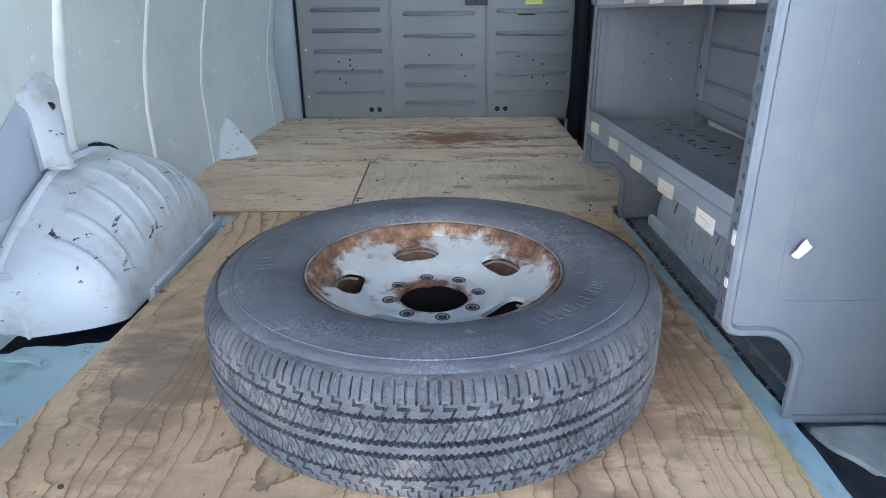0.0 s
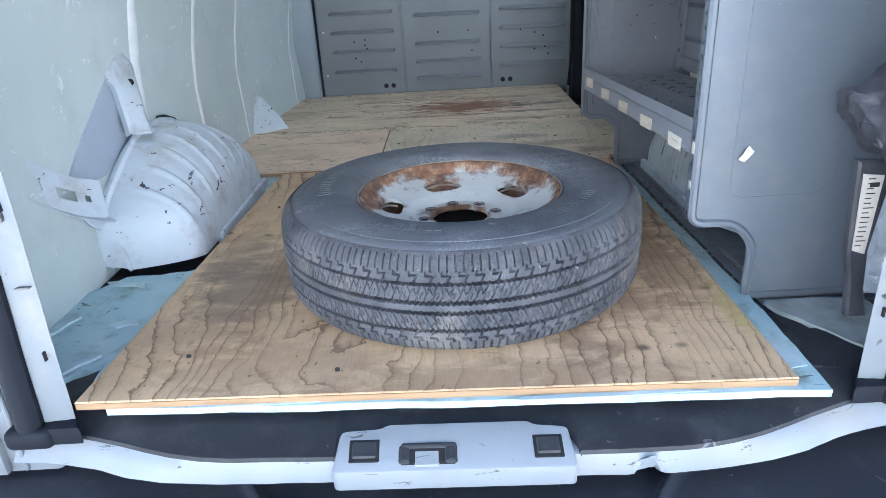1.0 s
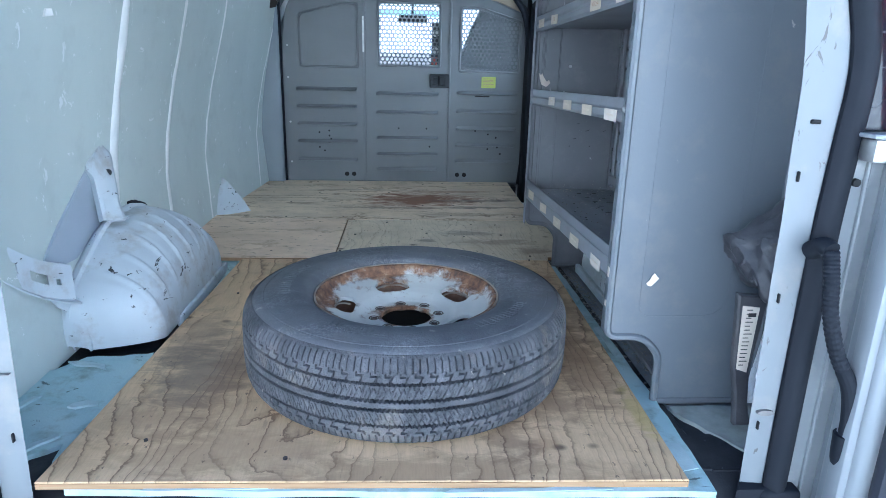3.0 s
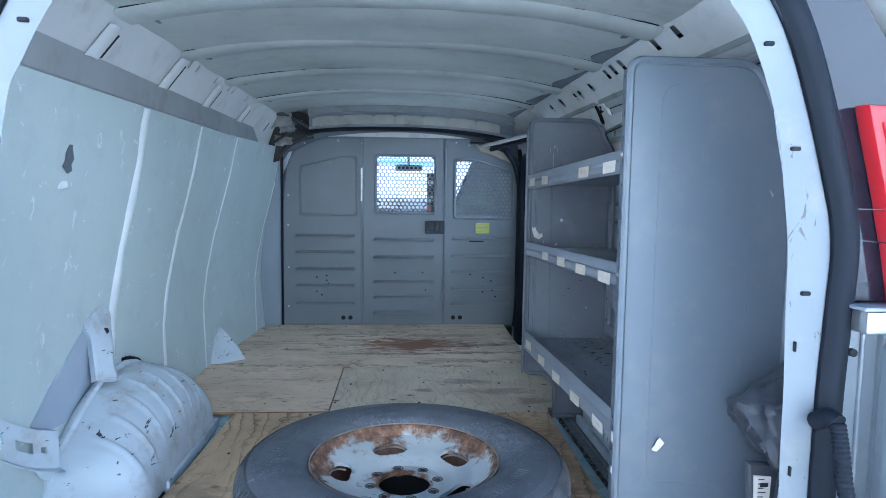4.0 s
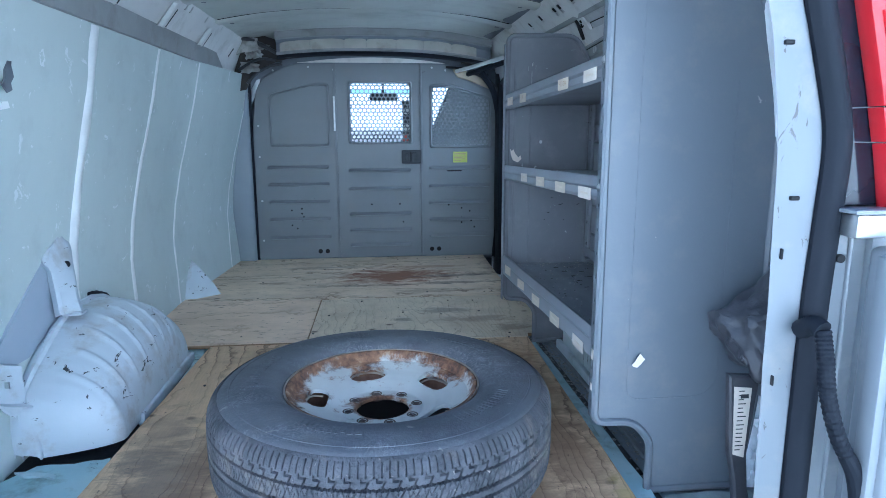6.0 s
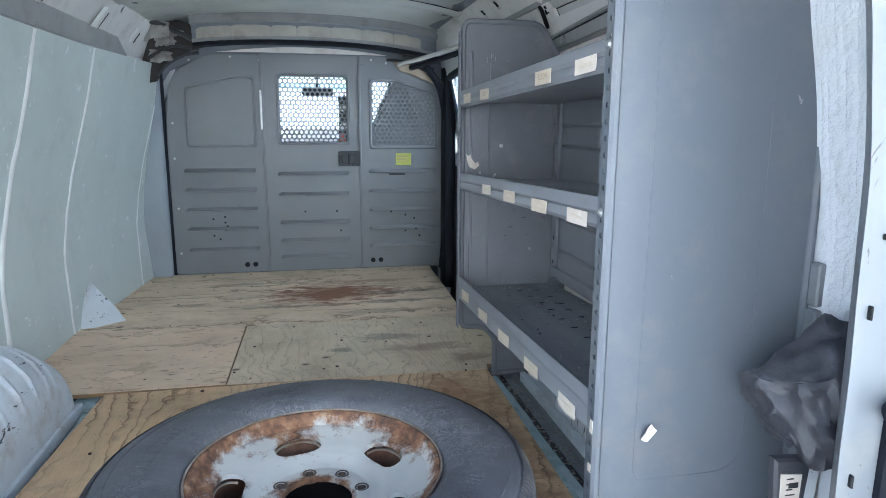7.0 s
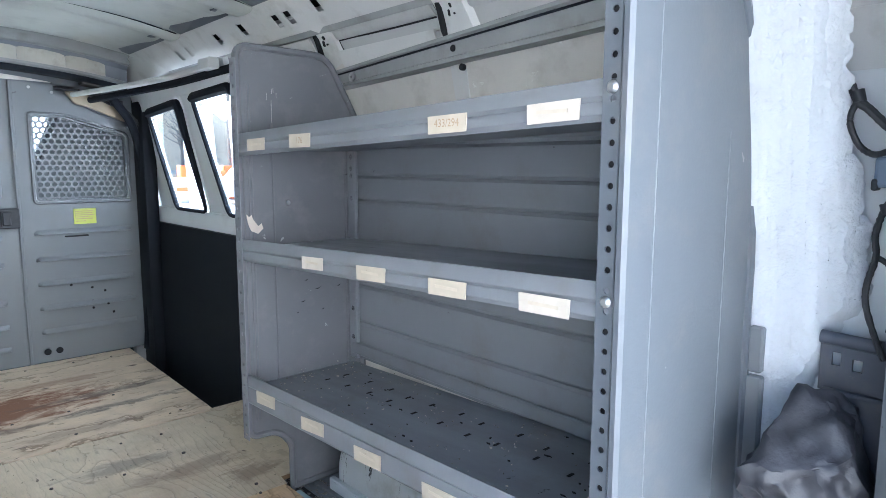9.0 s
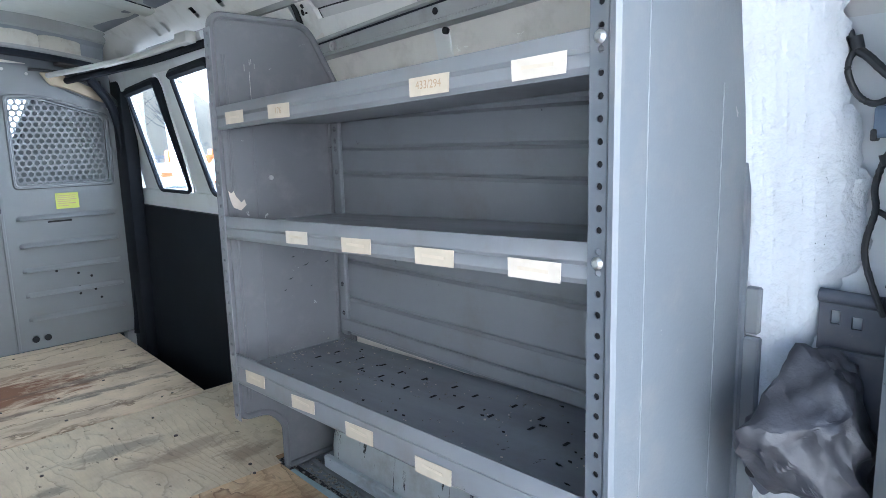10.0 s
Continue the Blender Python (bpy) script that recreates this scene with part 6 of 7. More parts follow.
prof = [(.895, -.002), (.846, .0), (.846, .007), (.858, .011), (.855, .034), (.862, .037), (.848, .041), (.848, .047), (.885, .049)]
bm = bmesh.new()
grid(bm, [[(x, y, 1.036 + .042 * (1.3 - y) + z * (1 + .45 * (1.36 - y) / .8)) for x, z in prof] for y in (.30, .6, 1.0, 1.47)])
part("channel", thicken(bm, .003), channel_paint, ribs, "grey horizontal channel")
for z, r in ((.009, .0016), (.0365, .0026), (.049, .0022)):
    line = [(.8565 if z < .04 else .862, y, 1.036 + .042 * (1.3 - y) + z * (1 + .45 * (1.36 - y) / .8)) for y in np.linspace(.31, 1.46, 24)]
    part("channel_seam", tube(bmesh.new(), line, [r * (1 + .5 * noise.noise(Vector((p[1] * 14, z * 50, 0)))) for p in line], 6), rubber_seal, ribs, "dark seam along the channel", True)
for y, dz in ((.925, .030), (.905, -.004)):
    z = 1.036 + .042 * (1.3 - y) + dz
    part("channel_hole", tube(bmesh.new(), [(.862, y, z), (.854, y, z)] if dz > 0 else [(.880, y + .01, z - .006), (.8715, y + .01, z - .006)], .0075, 12), dark_hole, ribs)
part("channel_bolt", spin(bmesh.new(), [(.004, 0), (.012, 0), (.012, .006), (.004, .006)], 14), zinc, ribs).data.transform(Matrix.Translation((.853, 1.30, 1.056)) @ Matrix.Rotation(radians(-90), 4, "Y"))
# pillar behind the side door, with its slots
pillar_rows = [[(W_R(z, y) - .006, y, z) for y in (1.46, 1.55, 1.75, 1.90, 1.96)] for z in (.62, .80, .95, 1.05, 1.10, 1.14, 1.172)]
bm = bmesh.new()
grid(bm, pillar_rows)
door_post = part("door_post", thicken(bm, .004), body_grey, ribs, "grey body pillar beside the side door", True)
for y, z0, z1, r in ((1.80, 1.08, 1.145, .010), (1.90, 1.135, 1.155, .006), (1.68, 1.09, 1.13, .008)):
    pts = [(W_R(z, y) - .0075, y + .25 * (z - z0), z) for z in np.linspace(z0, z1, 5)]
    part("post_slot", tube(bmesh.new(), pts, [r * .7, r, r, r, r * .7], 8), dark_hole, door_post)

side_door = thing("side_door", "white side cargo door with two windows and black lower trim", "side door", kind="structure")
def door_x(z):
    return CX + np.interp(z, [-.2, .58, .64, 1.1, 1.2], [.83, .84, .845, .77, .745])
def door_sheet(y0, y1, z0, z1, off=0.0, n=6):
    bm = bmesh.new()
    grid(bm, [[(float(door_x(z)) + off, y, z) for y in (y0, (y0 + y1) / 2, y1)] for z in np.linspace(z0, z1, n)])
    return thicken(bm, .02)
part("lower_trim", door_sheet(1.50, 2.86, -.19, .575, -.012), rubber_seal, side_door, "black lower trim panel")
part("belt", door_sheet(1.45, 2.90, .578, .645), door_paint, side_door, "white belt line")
part("header", door_sheet(1.93, 2.42, 1.090, 1.178), door_paint, side_door)
part("header", door_sheet(2.42, 2.90, 1.055, 1.178), door_paint, side_door)
# the window openings lean towards the cab; each is (foot rear, foot front, head rear, head front)
OPENINGS = ((1.80, 2.134, 1.93, 2.268, 1.082, 1.070), (2.335, 2.645, 2.41, 2.755, 1.062, 1.042))
def slanted(f0, h0, f1, h1, head):
    """A strip of the door between two leaning lines, from the belt to the header."""
    bm = bmesh.new()
    rows = []
    for z in np.linspace(.645, head, 6):
        k = (z - .645) / .43
        rows.append([(float(door_x(z)), a + (b - a) * k, z) for a, b in ((f0, h0), ((f0 + f1) / 2, (h0 + h1) / 2), (f1, h1))])
    grid(bm, rows)
    return thicken(bm, .005)
for f0, h0, f1, h1, head in ((1.60, 1.72, 1.80, 1.93, 1.0895), (2.134, 2.275, 2.335, 2.415, 1.0895), (2.645, 2.765, 2.86, 2.87, 1.0545)):
    part("pillar", slanted(f0, h0, f1, h1, head), door_paint, side_door, "white window pillar")
glass, gnt, gb = base_material("window_glass", .02)
gb.inputs["Transmission Weight"].default_value = 1.0
gb.inputs["IOR"].default_value = 1.1
gb.inputs["Base Color"].default_value = (.86, .9, .9, 1)
for f0, f1, h0, h1, zr, zf in OPENINGS:
    bm = bmesh.new()
    o = rounded([(f0, .645), (f1, .645), (h1 - .008, zf), (h0 - .008, zr)], [.03] * 4, 4)
    pts = [Vector((float(door_x(z)) - .018, y, z)) for y, z in o]
    # the gasket swells along the head to stand in for the shade there
    tube(bm, pts + [pts[0]], [.019 if p.z > zf - .012 else .008 for p in pts] + [.008], 8)
    win = part("window", bm, rubber_seal, side_door, "black window gasket, thick at the head to give its shade", smooth=True)
    bm = bmesh.new()
    grid(bm, [[(float(door_x(z)) + .003, f0 + (h0 - f0) * k, z), (float(door_x(z)) + .003, f1 + (h1 - f1) * k, z)] for z, k in ((.648, .0), (.86, .5), (1.072, 1.0))])
    pane = part("pane", thicken(bm, .003), glass, win, "clear window glass")
    pane.visible_shadow = False
    # folded inner edge of the opening
    loop = [Vector((float(door_x(z)) - .006, y, z)) for y, z in rounded([(f0 - .016, .630), (f1 + .016, .630), (h1 + .016, zf + .044), (h0 - .016, zr + .030)], [.04] * 4, 4)]
    part("opening_fold", tube(bmesh.new(), loop + [loop[0]], .006, 6), door_paint, win, "white folded edge", smooth=True)
part("front_pillar_trim", prism(bmesh.new(), [(2.80, -.1), (2.93, -.1), (2.93, 1.15), (2.80, 1.10)], "x", .80, .86, .015, 2), rubber_seal, side_door, "black rubber pillar trim", True)
line = curve_points([(.80, 2.88, .0), (.83, 2.87, .4), (.82, 2.86, .75), (.78, 2.84, .98), (.70, 2.82, 1.10)], 6)
part("door_seal", tube(bmesh.new(), line, .018, 8), rubber_seal, side_door, smooth=True)
part("door_track", tube(bmesh.new(), curve_points([(.56, 2.86, 1.11), (.66, 2.6, 1.125), (.74, 2.3, 1.14), (.755, 2.0, 1.15)], 5), .011, 8), body_grey, side_door, smooth=True)

# solid black tube put in as the shadow line below the track
part("track_gap", tube(bmesh.new(), curve_points([(.63, 2.88, 1.095), (.70, 2.6, 1.108), (.765, 2.3, 1.122), (.785, 2.0, 1.132), (.80, 1.75, 1.14)], 5), .014, 8), rubber_seal, side_door, "dark tube standing in for the shadow under the track", True)
part("track_end", B(.735, .775, 1.93, 2.02, 1.135, 1.172, .008, 2), body_grey, side_door, "pressed end of the door track", True)
line = curve_points([(.80, 1.90, 1.150), (.835, 1.86, 1.10), (.862, 1.83, 1.02), (.885, 1.80, .90)], 6)
part("door_seal", tube(bmesh.new(), line, .012, 8), rubber_seal, side_door, smooth=True)
front_wires = thing("cab_wiring", "dark wiring and clips in the front roof corner", "wiring")
for pts, r in (([(.50, 2.89, 1.135), (.60, 2.87, 1.125), (.68, 2.86, 1.09), (.76, 2.85, 1.05), (.81, 2.85, .98)], .0065), ([(.58, 2.86, 1.13), (.66, 2.84, 1.105), (.72, 2.83, 1.075), (.78, 2.83, 1.03), (.82, 2.84, .95), (.835, 2.86, .85)], .0045), ([(-.44, 2.86, 1.165), (-.50, 2.85, 1.15), (-.56, 2.85, 1.12), (-.60, 2.86, 1.07)], .007)):
    line = curve_points(pts, 6)
    part("loom", tube(bmesh.new(), line, [r * (1 + .25 * noise.noise(Vector((k * .8, r * 500, 4)))) for k in range(len(line))], 8), cable_black, front_wires, smooth=True)
for x, z, w in ((.64, 1.115, .02), (.72, 1.085, .024), (.80, 1.01, .02), (-.54, 1.135, .026)):
    part("clip", B(x - w, x + w, 2.835, 2.86, z - .011, z + .011, .004, 2), black_plastic, front_wires)
# dark plates as painted shade of the hollow corners between the rails and the partition, with torn bits of lining
hollow_shade = painted("hollow_shade", (.022, .019, .017), .7, (.05, .04, .032), 14)
torn_lining = painted("torn_lining", (.40, .39, .36), .8, (.22, .20, .175), 14, .08, (.10, .08, .06), chip_scale=24, dirt=.7, dirt_colour=(.12, .10, .08))
part("corner_hollow", prism(bmesh.new(), [(-.395, 1.168), (-.40, 1.205), (-.46, 1.27), (-.56, 1.30), (-.72, 1.30), (-.72, .98), (-.63, 1.0), (-.60, 1.06), (-.54, 1.11), (-.46, 1.15)], "y", 2.80, 2.81), hollow_shade, front_wires, "dark brown plate, the roof corner hollow's shade in its colour")
part("corner_hollow", prism(bmesh.new(), rounded([(.58, 1.150), (.72, 1.125), (.75, 1.18), (.66, 1.215), (.60, 1.20)], [.01] * 5, 3), "y", 2.80, 2.86, .004), hollow_shade, front_wires, "dark brown plate, the roof corner hollow's shade in its colour")
def scrap(cx, cy, cz, w, h, seed):
    """A crumpled scrap of lining hanging in the corner."""
    bm = bmesh.new()
    n = 8
    rows = []
    for i in range(n):
        v = i / (n - 1) - .5
        rows.append([(cx + w * u + .012 * noise.noise(Vector((v * 4, u * 2, seed))), cy + .020 * noise.noise(Vector((u * 3, v * 3, seed + 5))), cz + h * v * (1 - .5 * u) + .014 * noise.noise(Vector((u * 4, v * 2, seed + 9)))) for u in np.linspace(-.5, .5, n)])
    grid(bm, rows)
    return thicken(bm, .003)
for cx, cy, cz, w, h, seed in ((-.61, 2.74, 1.235, .13, .085, 1), (-.575, 2.77, 1.185, .085, .045, 4), (-.60, 2.77, 1.115, .10, .05, 7), (-.53, 2.78, 1.225, .045, .03, 11)):
    part("lining_scrap", scrap(cx, cy, cz, w, h, seed), torn_lining, front_wires, "torn pale scrap of lining", True)
for pts, r in (([(-.66, 2.72, 1.275), (-.58, 2.74, 1.255), (-.50, 2.76, 1.22), (-.43, 2.78, 1.185), (-.36, 2.80, 1.185)], .012), ([(-.66, 2.76, 1.10), (-.59, 2.77, 1.145), (-.53, 2.78, 1.165), (-.46, 2.79, 1.155)], .008), ([(-.62, 2.78, 1.03), (-.57, 2.79, 1.085), (-.50, 2.80, 1.125), (-.43, 2.80, 1.14)], .009)):
    line = curve_points(pts, 6)
    part("loom", tube(bmesh.new(), line, [r * (1 + .35 * noise.noise(Vector((k * .7, r * 300, 2)))) for k in range(len(line))], 8), cable_black, front_wires, smooth=True)

# corner beside the near panel: foam-faced body, jack bracket, bag, cable
corner = thing("rear_corner_lining", "rough white sprayed lining on the rear body corner", "wall lining", kind="structure")
rows = []
for i in range(161):
    z = -.02 + 1.12 * i / 160
    row = []
    edge = float(np.interp(z, [0, .34, .368, .411, .498, .584, .63, .80, .91, 1.1], [.27, .265, .252, .233, .210, .186, .148, .163, .177, .19])) + .012 * noise.noise(Vector((z * 17, 3, 1))) + .006 * noise.noise(Vector((z * 60, 5, 1)))
    for k in range(49):
        y = edge + (.33 - edge) * (k / 48) ** 1.15
        x = W_R(max(z, 0), y) - .020 + .0028 * noise.noise(Vector((y * 90, z * 3.0, 2))) + .0012 * noise.noise(Vector((y * 170, z * 14, 4))) + .006 * noise.noise(Vector((y * 9, z * 4, 7)))
        x += .016 * max(0.0, 1 - k / 6) + .006 * max(0.0, 1 - k / 9) * noise.noise(Vector((y * 180, z * 90, 9)))
        row.append((x, y, z))
    rows.append(row)
bm = bmesh.new()
grid(bm, rows)
part("sprayed_foam", thicken(bm, .02), spray_foam, corner, smooth=True)
part("body_corner", B(W_R(.5, 0) - .012, W_R(.5, 0) + .06, .03, .26, -.05, 1.2, .01), door_paint, corner, "white painted corner sheet metal")

bag = thing("tool_bag", "crumpled dusty black vinyl bag draped over the jack", "bag")
bm = bmesh.new()
for p in ((.862, .188, .512), (.872, .105, .492), (.905, .15, .50), (.752, .221, .405), (.765, .235, .375), (.795, .205, .325), (.775, .14, .33), (.80, .095, .305), (.905, .245, .335), (.905, .085, .30), (.755, .17, .40), (.80, .10, .45)):
    bm.verts.new(p)
bmesh.ops.convex_hull(bm, input=bm.verts[:])
bmesh.ops.delete(bm, geom=[v for v in bm.verts if not v.link_faces], context="VERTS")
bmesh.ops.subdivide_edges(bm, edges=bm.edges[:], cuts=11, use_grid_fill=True)
for k in range(2):
    bmesh.ops.smooth_vert(bm, verts=bm.verts[:], factor=.5, use_axis_x=True, use_axis_y=True, use_axis_z=True)
bm.normal_update()
for v in bm.verts:
    p = v.co
    # folds run down from the top
    f = .012 * noise.noise(Vector((p.x * 30, p.y * 30, p.z * 8))) - .024 * abs(noise.noise(Vector((p.x * 15 + p.z * 9, p.y * 15 - p.z * 6, p.z * 8)))) - .014 * abs(noise.noise(Vector((p.x * 34, p.y * 34 + p.z * 12, p.z * 16)))) + .003 * noise.noise(p * 80)
    v.co = p + v.normal * (f + .012)
part("bag_body", bm, cloth_black, bag, smooth=True)
strap = part("strap", prism(bmesh.new(), [(.742, .315), (.805, .31), (.805, .29), (.792, .146), (.800, .07), (.815, .012), (.778, .012), (.768, .09), (.755, .149)], "y", .125, .145, .004), cloth_black, bag, "black hanging strap")
lab = part("strap_label", prism(bmesh.new(), [(.752, .292), (.788, .288), (.783, .142), (.760, .150)], "y", .1225, .1245), tape_white, strap, "white printed label")
rng = random.Random(8)
for k in range(15):
    z = .283 - k * .0088
    part("print_line", B(.762, .762 + rng.uniform(.010, .018), .1215, .1225, z - .0008, z + .0008), ink_black, lab)
part("print_block", B(.766, .782, .1213, .1224, .268, .276), ink_black, lab)
dark_steel = painted("dark_steel", (.07, .077, .095), .45, (.095, .10, .118), 12, .05, (.14, .13, .12), chip_scale=40, dirt=.4)
bracket = thing("jack_bracket", "dark steel jack bracket with holes", "bracket")
slots = [(.030, .043, .036, .054), (.058, .070, .040, .060)]
part("bracket_plate", slotted(bmesh.new(), lambda u, v, w: Vector((.925 - w, .098 + u, .495 + v)), .086, .088, slots, .006), dark_steel, bracket)
part("plate_hole", tube(bmesh.new(), [(.9045, .158, .478), (.9035, .158, .478)], .0125, 16), dark_hole, bracket, "dark round hole")
part("bracket_roller", tube(bmesh.new(), [(.912, .105, .575), (.912, .182, .578)], .010, 12), dark_steel, bracket, smooth=True)
part("bracket_face", B(.905, .925, .085, .180, .28, .50, .004), dark_steel, bracket, "dark steel face plate")
lug = bmesh.new()
ring = rounded([(.262, .338), (.238, .330), (.208, .285), (.222, .270), (.245, .295)], [.008] * 5, 4)
prism(lug, ring, "x", .846, .852, .001)
lug = part("lug", lug, dark_steel, bracket, "steel lug with a round hole")
part("lug_hole", tube(bmesh.new(), [(.8455, .238, .306), (.8445, .238, .306)], .010, 14), dark_hole, lug)
cable = thing("wiring", "black wiring loom hanging on the corner", "wiring")
def loom(pts, r):
    """A taped bundle of wires, a little uneven along its length."""
    line = curve_points(pts, 10)
    return tube(bmesh.new(), line, [r * (1 + .22 * noise.noise(Vector((k * .9, r * 900, 2)))) for k in range(len(line))], 9)
part("loom", loom([(.885, .235, 1.08), (.90, .205, 1.01), (.90, .190, .980), (.90, .170, .945), (.90, .155, .918), (.895, .140, .905), (.90, .120, .883), (.905, .095, .86)], .0062), cable_black, cable, smooth=True)
part("loom", loom([(.90, .156, .920), (.895, .163, .90), (.895, .161, .882), (.90, .150, .857), (.90, .132, .845), (.905, .115, .85)], .0044), cable_black, cable, smooth=True)
part("loom", loom([(.905, .100, .80), (.90, .114, .770), (.90, .122, .735), (.895, .118, .705), (.90, .127, .665), (.90, .126, .635), (.90, .112, .592), (.905, .100, .56)], .0044), cable_black, cable, smooth=True)
part("loom", loom([(.90, .118, .705), (.905, .102, .69), (.905, .092, .65), (.905, .098, .60)], .0038), cable_black, cable, smooth=True)
part("connector", B(.888, .912, .098, .128, .800, .842, .005, 2), painted("connector_blue", (.16, .2, .27), .5, (.13, .17, .23)), cable, "blue-grey plastic connector")
part("connector", B(.886, .908, .122, .130, .796, .812, .003, 2), cable_black, cable)
for y, z, w in ((.158, .925, .016), (.113, .772, .014)):
    part("tape_wrap", tube(bmesh.new(), [(.90, y, z + w / 2), (.90, y - .004, z - w / 2)], .0085, 10), cable_black, cable, smooth=True)

hose = thing("corrugated_hose", "black corrugated wiring hose on the door jamb", "hose")
pts = curve_points([(.772, -.072, .468), (.774, -.084, .42), (.782, -.088, .36), (.806, -.09, .29), (.842, -.09, .225), (.856, -.09, .16), (.858, -.088, .10)], 14)
ring = lambda k: .0118 + (.0016 if k % 2 else 0) * (1 if k < 50 else 0) + (.002 if k >= 50 else 0)
part("hose_body", tube(bmesh.new(), pts, [ring(k) for k in range(len(pts))], 14), rubber_seal, hose)
part("hose_boot", tube(bmesh.new(), curve_points([(.768, -.025, .455), (.769, -.055, .472), (.772, -.072, .468)], 4), .016, 12), rubber_seal, hose, smooth=True)
part("hose_boot", tube(bmesh.new(), curve_points([(.856, -.088, .13), (.862, -.086, .075), (.885, -.07, .055), (.91, -.04, .058)], 5), .019, 12), rubber_seal, hose, smooth=True)
hinge = thing("door_hinge", "worn steel door hinge on the jamb", "hinge")
part("hinge_leaf", B(.812, .90, -.070, -.030, .614, .652, .005, 2), zinc, hinge, "worn bare steel leaf", smooth=True)
part("hinge_cap", B(.805, .90, -.074, -.028, .6525, .660, .003, 2), dimmed_jamb_paint, hinge, smooth=True)
barrel_line = [(.905, -.075, .600 + .006 * k) for k in range(10)]
part("hinge_barrel", tube(bmesh.new(), barrel_line, [.014, .017] * 5, 14), zinc, hinge, "ringed hinge barrel", smooth=True)
part("hinge_bolt", tube(bmesh.new(), [(.822, -.024, .575), (.822, -.032, .575)], .007, 10), dark_hole, hinge)
rear_door = thing("rear_door", "open white rear door folded back against the van", "rear door", kind="structure")
part("door_shell", B(.862, .905, -.125, -.035, -.10, .598, .014, 3), dimmed_jamb_paint, rear_door, "white door edge", smooth=True)
part("door_fold", B(.846, .866, -.112, -.075, -.10, .590, .006, 2), dimmed_jamb_paint, rear_door, smooth=True)
part("door_trim", B(.888, .96, -.155, -.126, -.10, .600, .012, 2), bumper_plastic, rear_door, "dark trim of the door", smooth=True)

strip = thing("hinge_strip", "dark grey steel strip beside the shelf panel", "strip")
part("strip_plate", B(.905, .925, .262, .285, .50, .575, .003), grey_steel, strip)
part("strip_plate", B(.903, .925, .260, .285, .20, .495, .003), grey_steel, strip)

for y0, y1, z0, z1 in ((.50, 1.25, .944, .918), (.72, .98, .888, .882)):
    bm = bmesh.new()
    grid(bm, [[(CX - half_width(z0 + (z1 - z0) * t, .6, -1) + .004, y0 + (y1 - y0) * t, z0 + (z1 - z0) * t + q * (1 - abs(2 * t - 1)) + .003 * math.sin(9 * t)) for q in (-.0022, .0022)] for t in np.linspace(0, 1, 14)])
    part("scored_line", thicken(bm, .0008), grey_steel, wall_left, "dark scored line")
# torn hole in the liner near the door
tear = thing("torn_patch", "grey torn patch with hanging scraps on the wall", "tear")
xw = lambda z: CX - half_width(z, .6, -1)
part("tear_hole", prism(bmesh.new(), [(.575, .885), (.59, .90), (.595, .92), (.61, .945), (.615, .97), (.632, .98), (.63, .95), (.622, .93), (.628, .905), (.612, .89), (.615, .875), (.595, .868)], "x", xw(.92) + .005, xw(.92) + .009), panel_steel, tear)
part("tear_scrap", prism(bmesh.new(), [(.58, .83), (.62, .835), (.615, .85), (.59, .848)], "x", xw(.84) + .006, xw(.84) + .012), caulk, tear)

# added glowing sheet ahead of the windscreen, standing in for bright sky
pale_veil, hnt, hb = base_material("pale_veil", 1.0)
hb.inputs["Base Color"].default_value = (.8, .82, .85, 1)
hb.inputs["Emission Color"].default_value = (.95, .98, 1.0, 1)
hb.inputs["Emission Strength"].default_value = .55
tagged(link_mesh("backdrop", B(-90, 130, 90, 90.5, -.72, 60), pale_veil), "added glowing sheet standing in for the bright sky ahead", "backdrop", kind="structure")

# ---- far off, through the side windows ----
rng = random.Random(21)
def far_tree(x, y, h):
    tree = thing("tree", "bare grey tree beyond the parking lot", "tree", "far trees")
    part("trunk", tube(bmesh.new(), [(x, y, -.72), (x + .1, y, h * .35), (x, y, h * .7)], [.18, .13, .06], 7), painted("bark", (.16, .14, .125), .9), tree)
    bm = bmesh.new()
    for k in range(34):
        a, el = rng.uniform(0, 6.28), rng.uniform(.3, 1.2)
        z0 = h * rng.uniform(.25, .65)
        L = h * rng.uniform(.2, .4)
        p = Vector((x, y, z0))
        d = Vector((math.cos(a) * math.cos(el), math.sin(a) * math.cos(el), math.sin(el)))
        tube(bm, [p, p + d * L * .5, p + d * L + Vector((0, 0, L * .15))], [.05, .03, .008], 4)
    part("branches", bm, bpy.data.materials["bark"], tree)
# wooded bank behind the lot, falling away to one side
bm = bmesh.new()
top = lambda t: float(np.interp(t, [0, .45, .51, .60, 1], [12, 10.5, 6.3, 4.2, 1.2])) + .5 * noise.noise(Vector((t * 30, 1, 1))) + .25 * noise.noise(Vector((t * 110, 2, 2)))
grid(bm, [[(-8 + 70 * t + 1.5 * k, 78 - 26 * t + 3 * k, -.72 + (top(t) + .72) * f) for t in np.linspace(.36, 1, 140)] for k, f in enumerate((0, .3, .62, .86, 1.0))])
part("bank", thicken(bm, .5), painted("far_wood", (.50, .405, .28), .95, (.43, .35, .245), .35, .10, (.30, .26, .20), chip_scale=1.4), thing("far_woods", "bare grey-brown wooded bank along the lot's edge", "woods", kind="stuff"))
for x, y, h in ((18.5, 58, 7.5), (22.5, 60, 7), (15.5, 62, 8.5), (27, 55, 5)):
    far_tree(x, y, h)
rail = thing("guard_rail", "pale low guard rail beyond the lot", "guard rail")
part("rail_beam", prism(bmesh.new(), [(6, 44.2), (30, 38.0), (30, 38.1), (6, 44.3)], "z", .24, .46), bpy.data.materials["concrete"], rail)
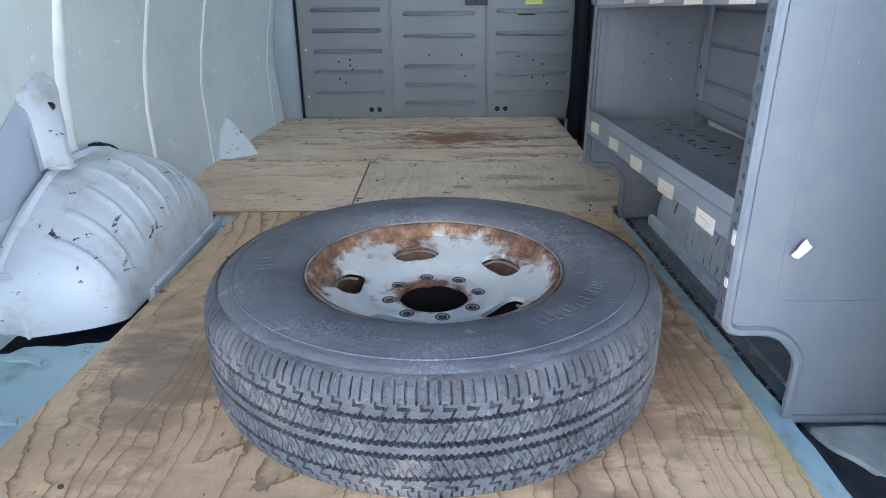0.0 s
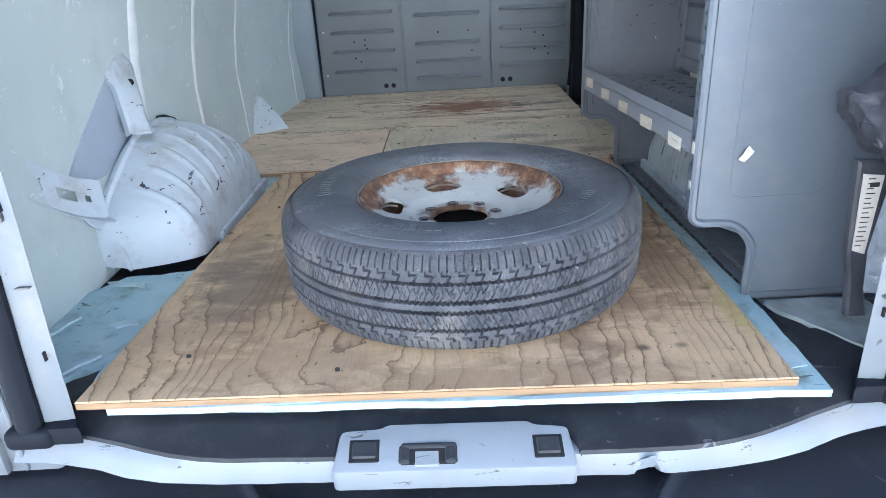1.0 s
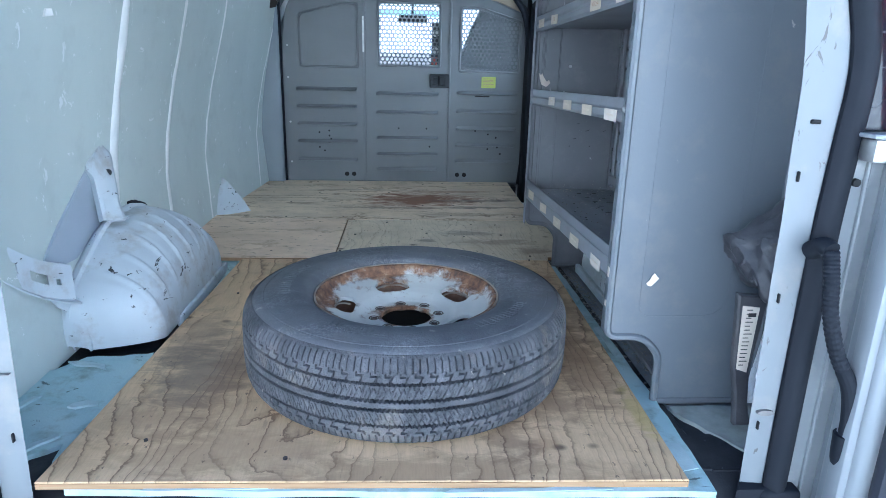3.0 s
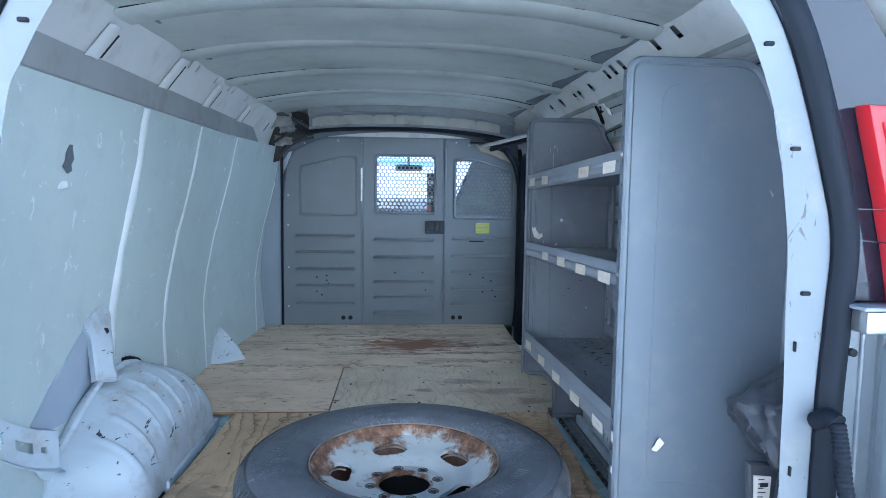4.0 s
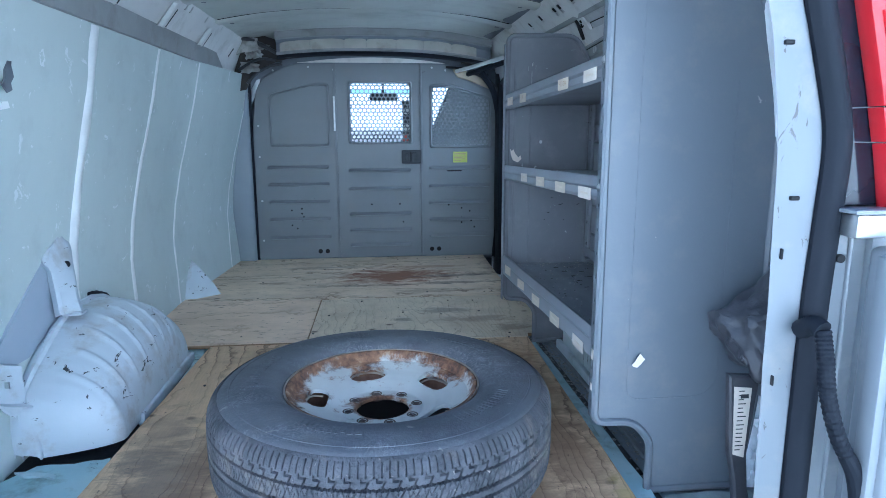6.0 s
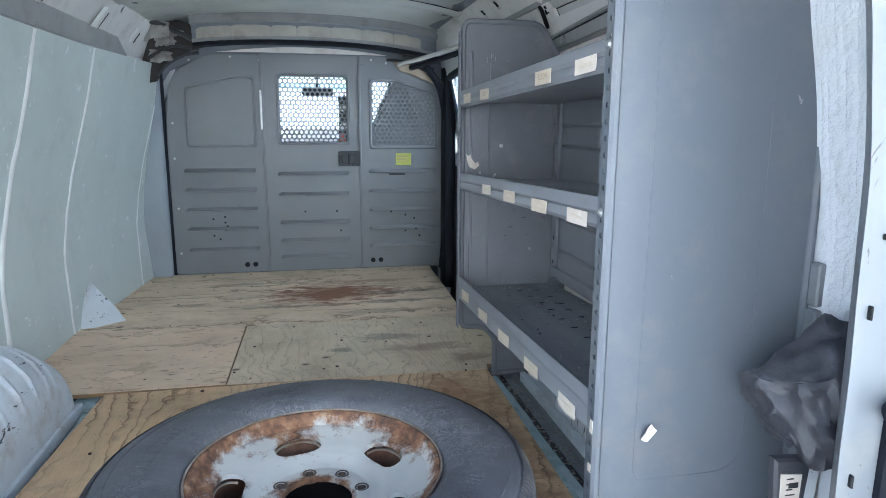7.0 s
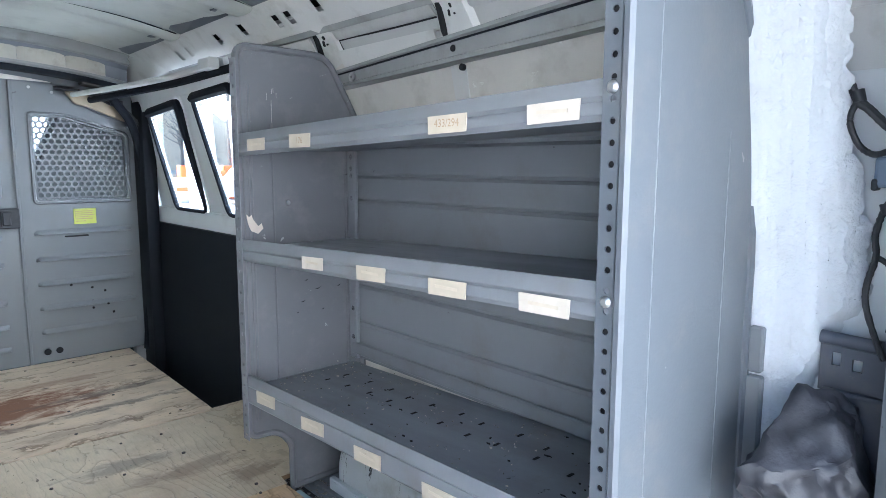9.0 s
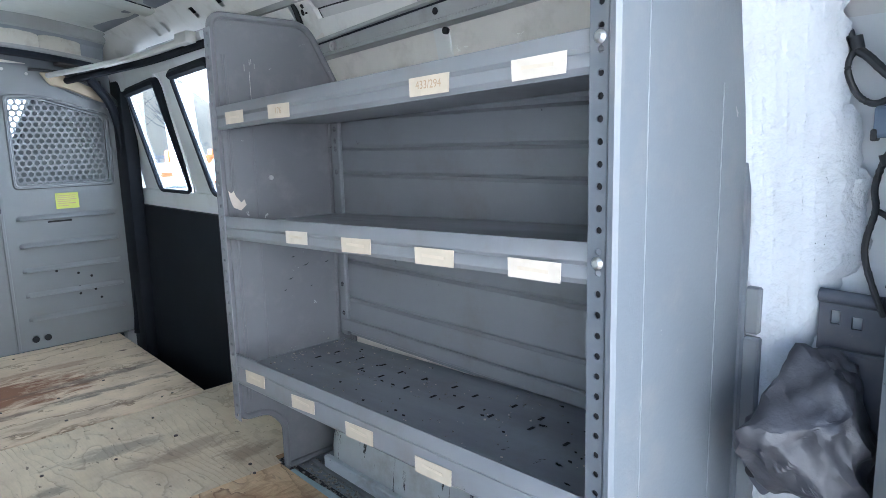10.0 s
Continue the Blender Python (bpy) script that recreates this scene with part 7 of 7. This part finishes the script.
for k in range(9):
    part("rail_post", B(6.05 + 2.95 * k, 6.2 + 2.95 * k, 44.25 - .762 * k, 44.4 - .762 * k, -.72, .40), bpy.data.materials["concrete"], rail)
pole = thing("utility_pole", "tall grey utility pole beyond the lot", "pole")
part("pole_shaft", tube(bmesh.new(), [(14.4, 31.9, -.72), (14.4, 31.9, 3.2), (14.38, 31.9, 7.5)], [.12, .11, .08], 8), bpy.data.materials["bark"], pole)
car = thing("parked_car", "pale blue-white car parked in the lot", "car")
car_paint, car_glass = painted("car_paint", (.62, .66, .72), .25, (.58, .62, .68), 2), painted("car_glass", (.03, .04, .05), .08, (.04, .05, .06), 2)
at = lambda x: x + 12.6
part("body", prism(bmesh.new(), rounded([(at(-2.1), -.42), (at(2.1), -.42), (at(2.15), .05), (at(1.2), .20), (at(-2.0), .22)], [.1, .1, .2, .1, .15], 4), "y", 23.6, 25.3, .06, 2), car_paint, car, smooth=True)
part("cabin", prism(bmesh.new(), rounded([(at(-1.7), .2), (at(1.15), .2), (at(.4), .70), (at(-1.2), .72)], [.05, .05, .15, .15], 4), "y", 23.68, 25.22, .06, 2), car_paint, car, smooth=True)
for x0, x1, x2, x3 in ((-1.45, -.35, -.35, -1.1), (-.25, .85, .3, -.25)):
    part("side_window", prism(bmesh.new(), [(at(x0), .24), (at(x1), .24), (at(x2), .60), (at(x3), .60)], "y", 23.66, 23.69), car_glass, car, "dark side window")
for x in (-1.3, 1.35):
    part("wheel", spin(bmesh.new(), [(.12, -.1), (.31, -.1), (.33, -.06), (.33, .06), (.31, .1), (.12, .1)], 20), black_plastic, car).data.transform(Matrix.Translation((at(x), 23.68, -.39)) @ Matrix.Rotation(radians(90), 4, "X"))
orange = painted("orange_plastic", (.75, .18, .04), .5)
white_plastic = painted("white_plastic", (.8, .8, .78), .5)
def barrier(x, y, w, h, m):
    b = thing("road_barrier", "orange and white plastic road barrier in the lot", "barrier", "road barriers")
    part("barrier_body", prism(bmesh.new(), rounded([(x - w / 2, -.72), (x + w / 2, -.72), (x + w / 2, -.72 + h), (x - w / 2, -.72 + h)], [.05] * 4, 3), "y", y, y + .5, .03), m, b)
    part("barrier_stripe", B(x - w / 2 + .02, x + w / 2 - .02, y - .02, y, -.72 + h * .45, -.72 + h * .62), white_plastic if m is orange else orange, b)
for k, (x, y) in enumerate(((10.0, 26.5), (11.6, 27.5), (13.0, 28), (9.2, 29), (14.6, 29.5), (12.2, 31))):
    barrier(x, y, 1.4, 1.0 + .25 * (k % 3), orange if k % 3 else white_plastic)
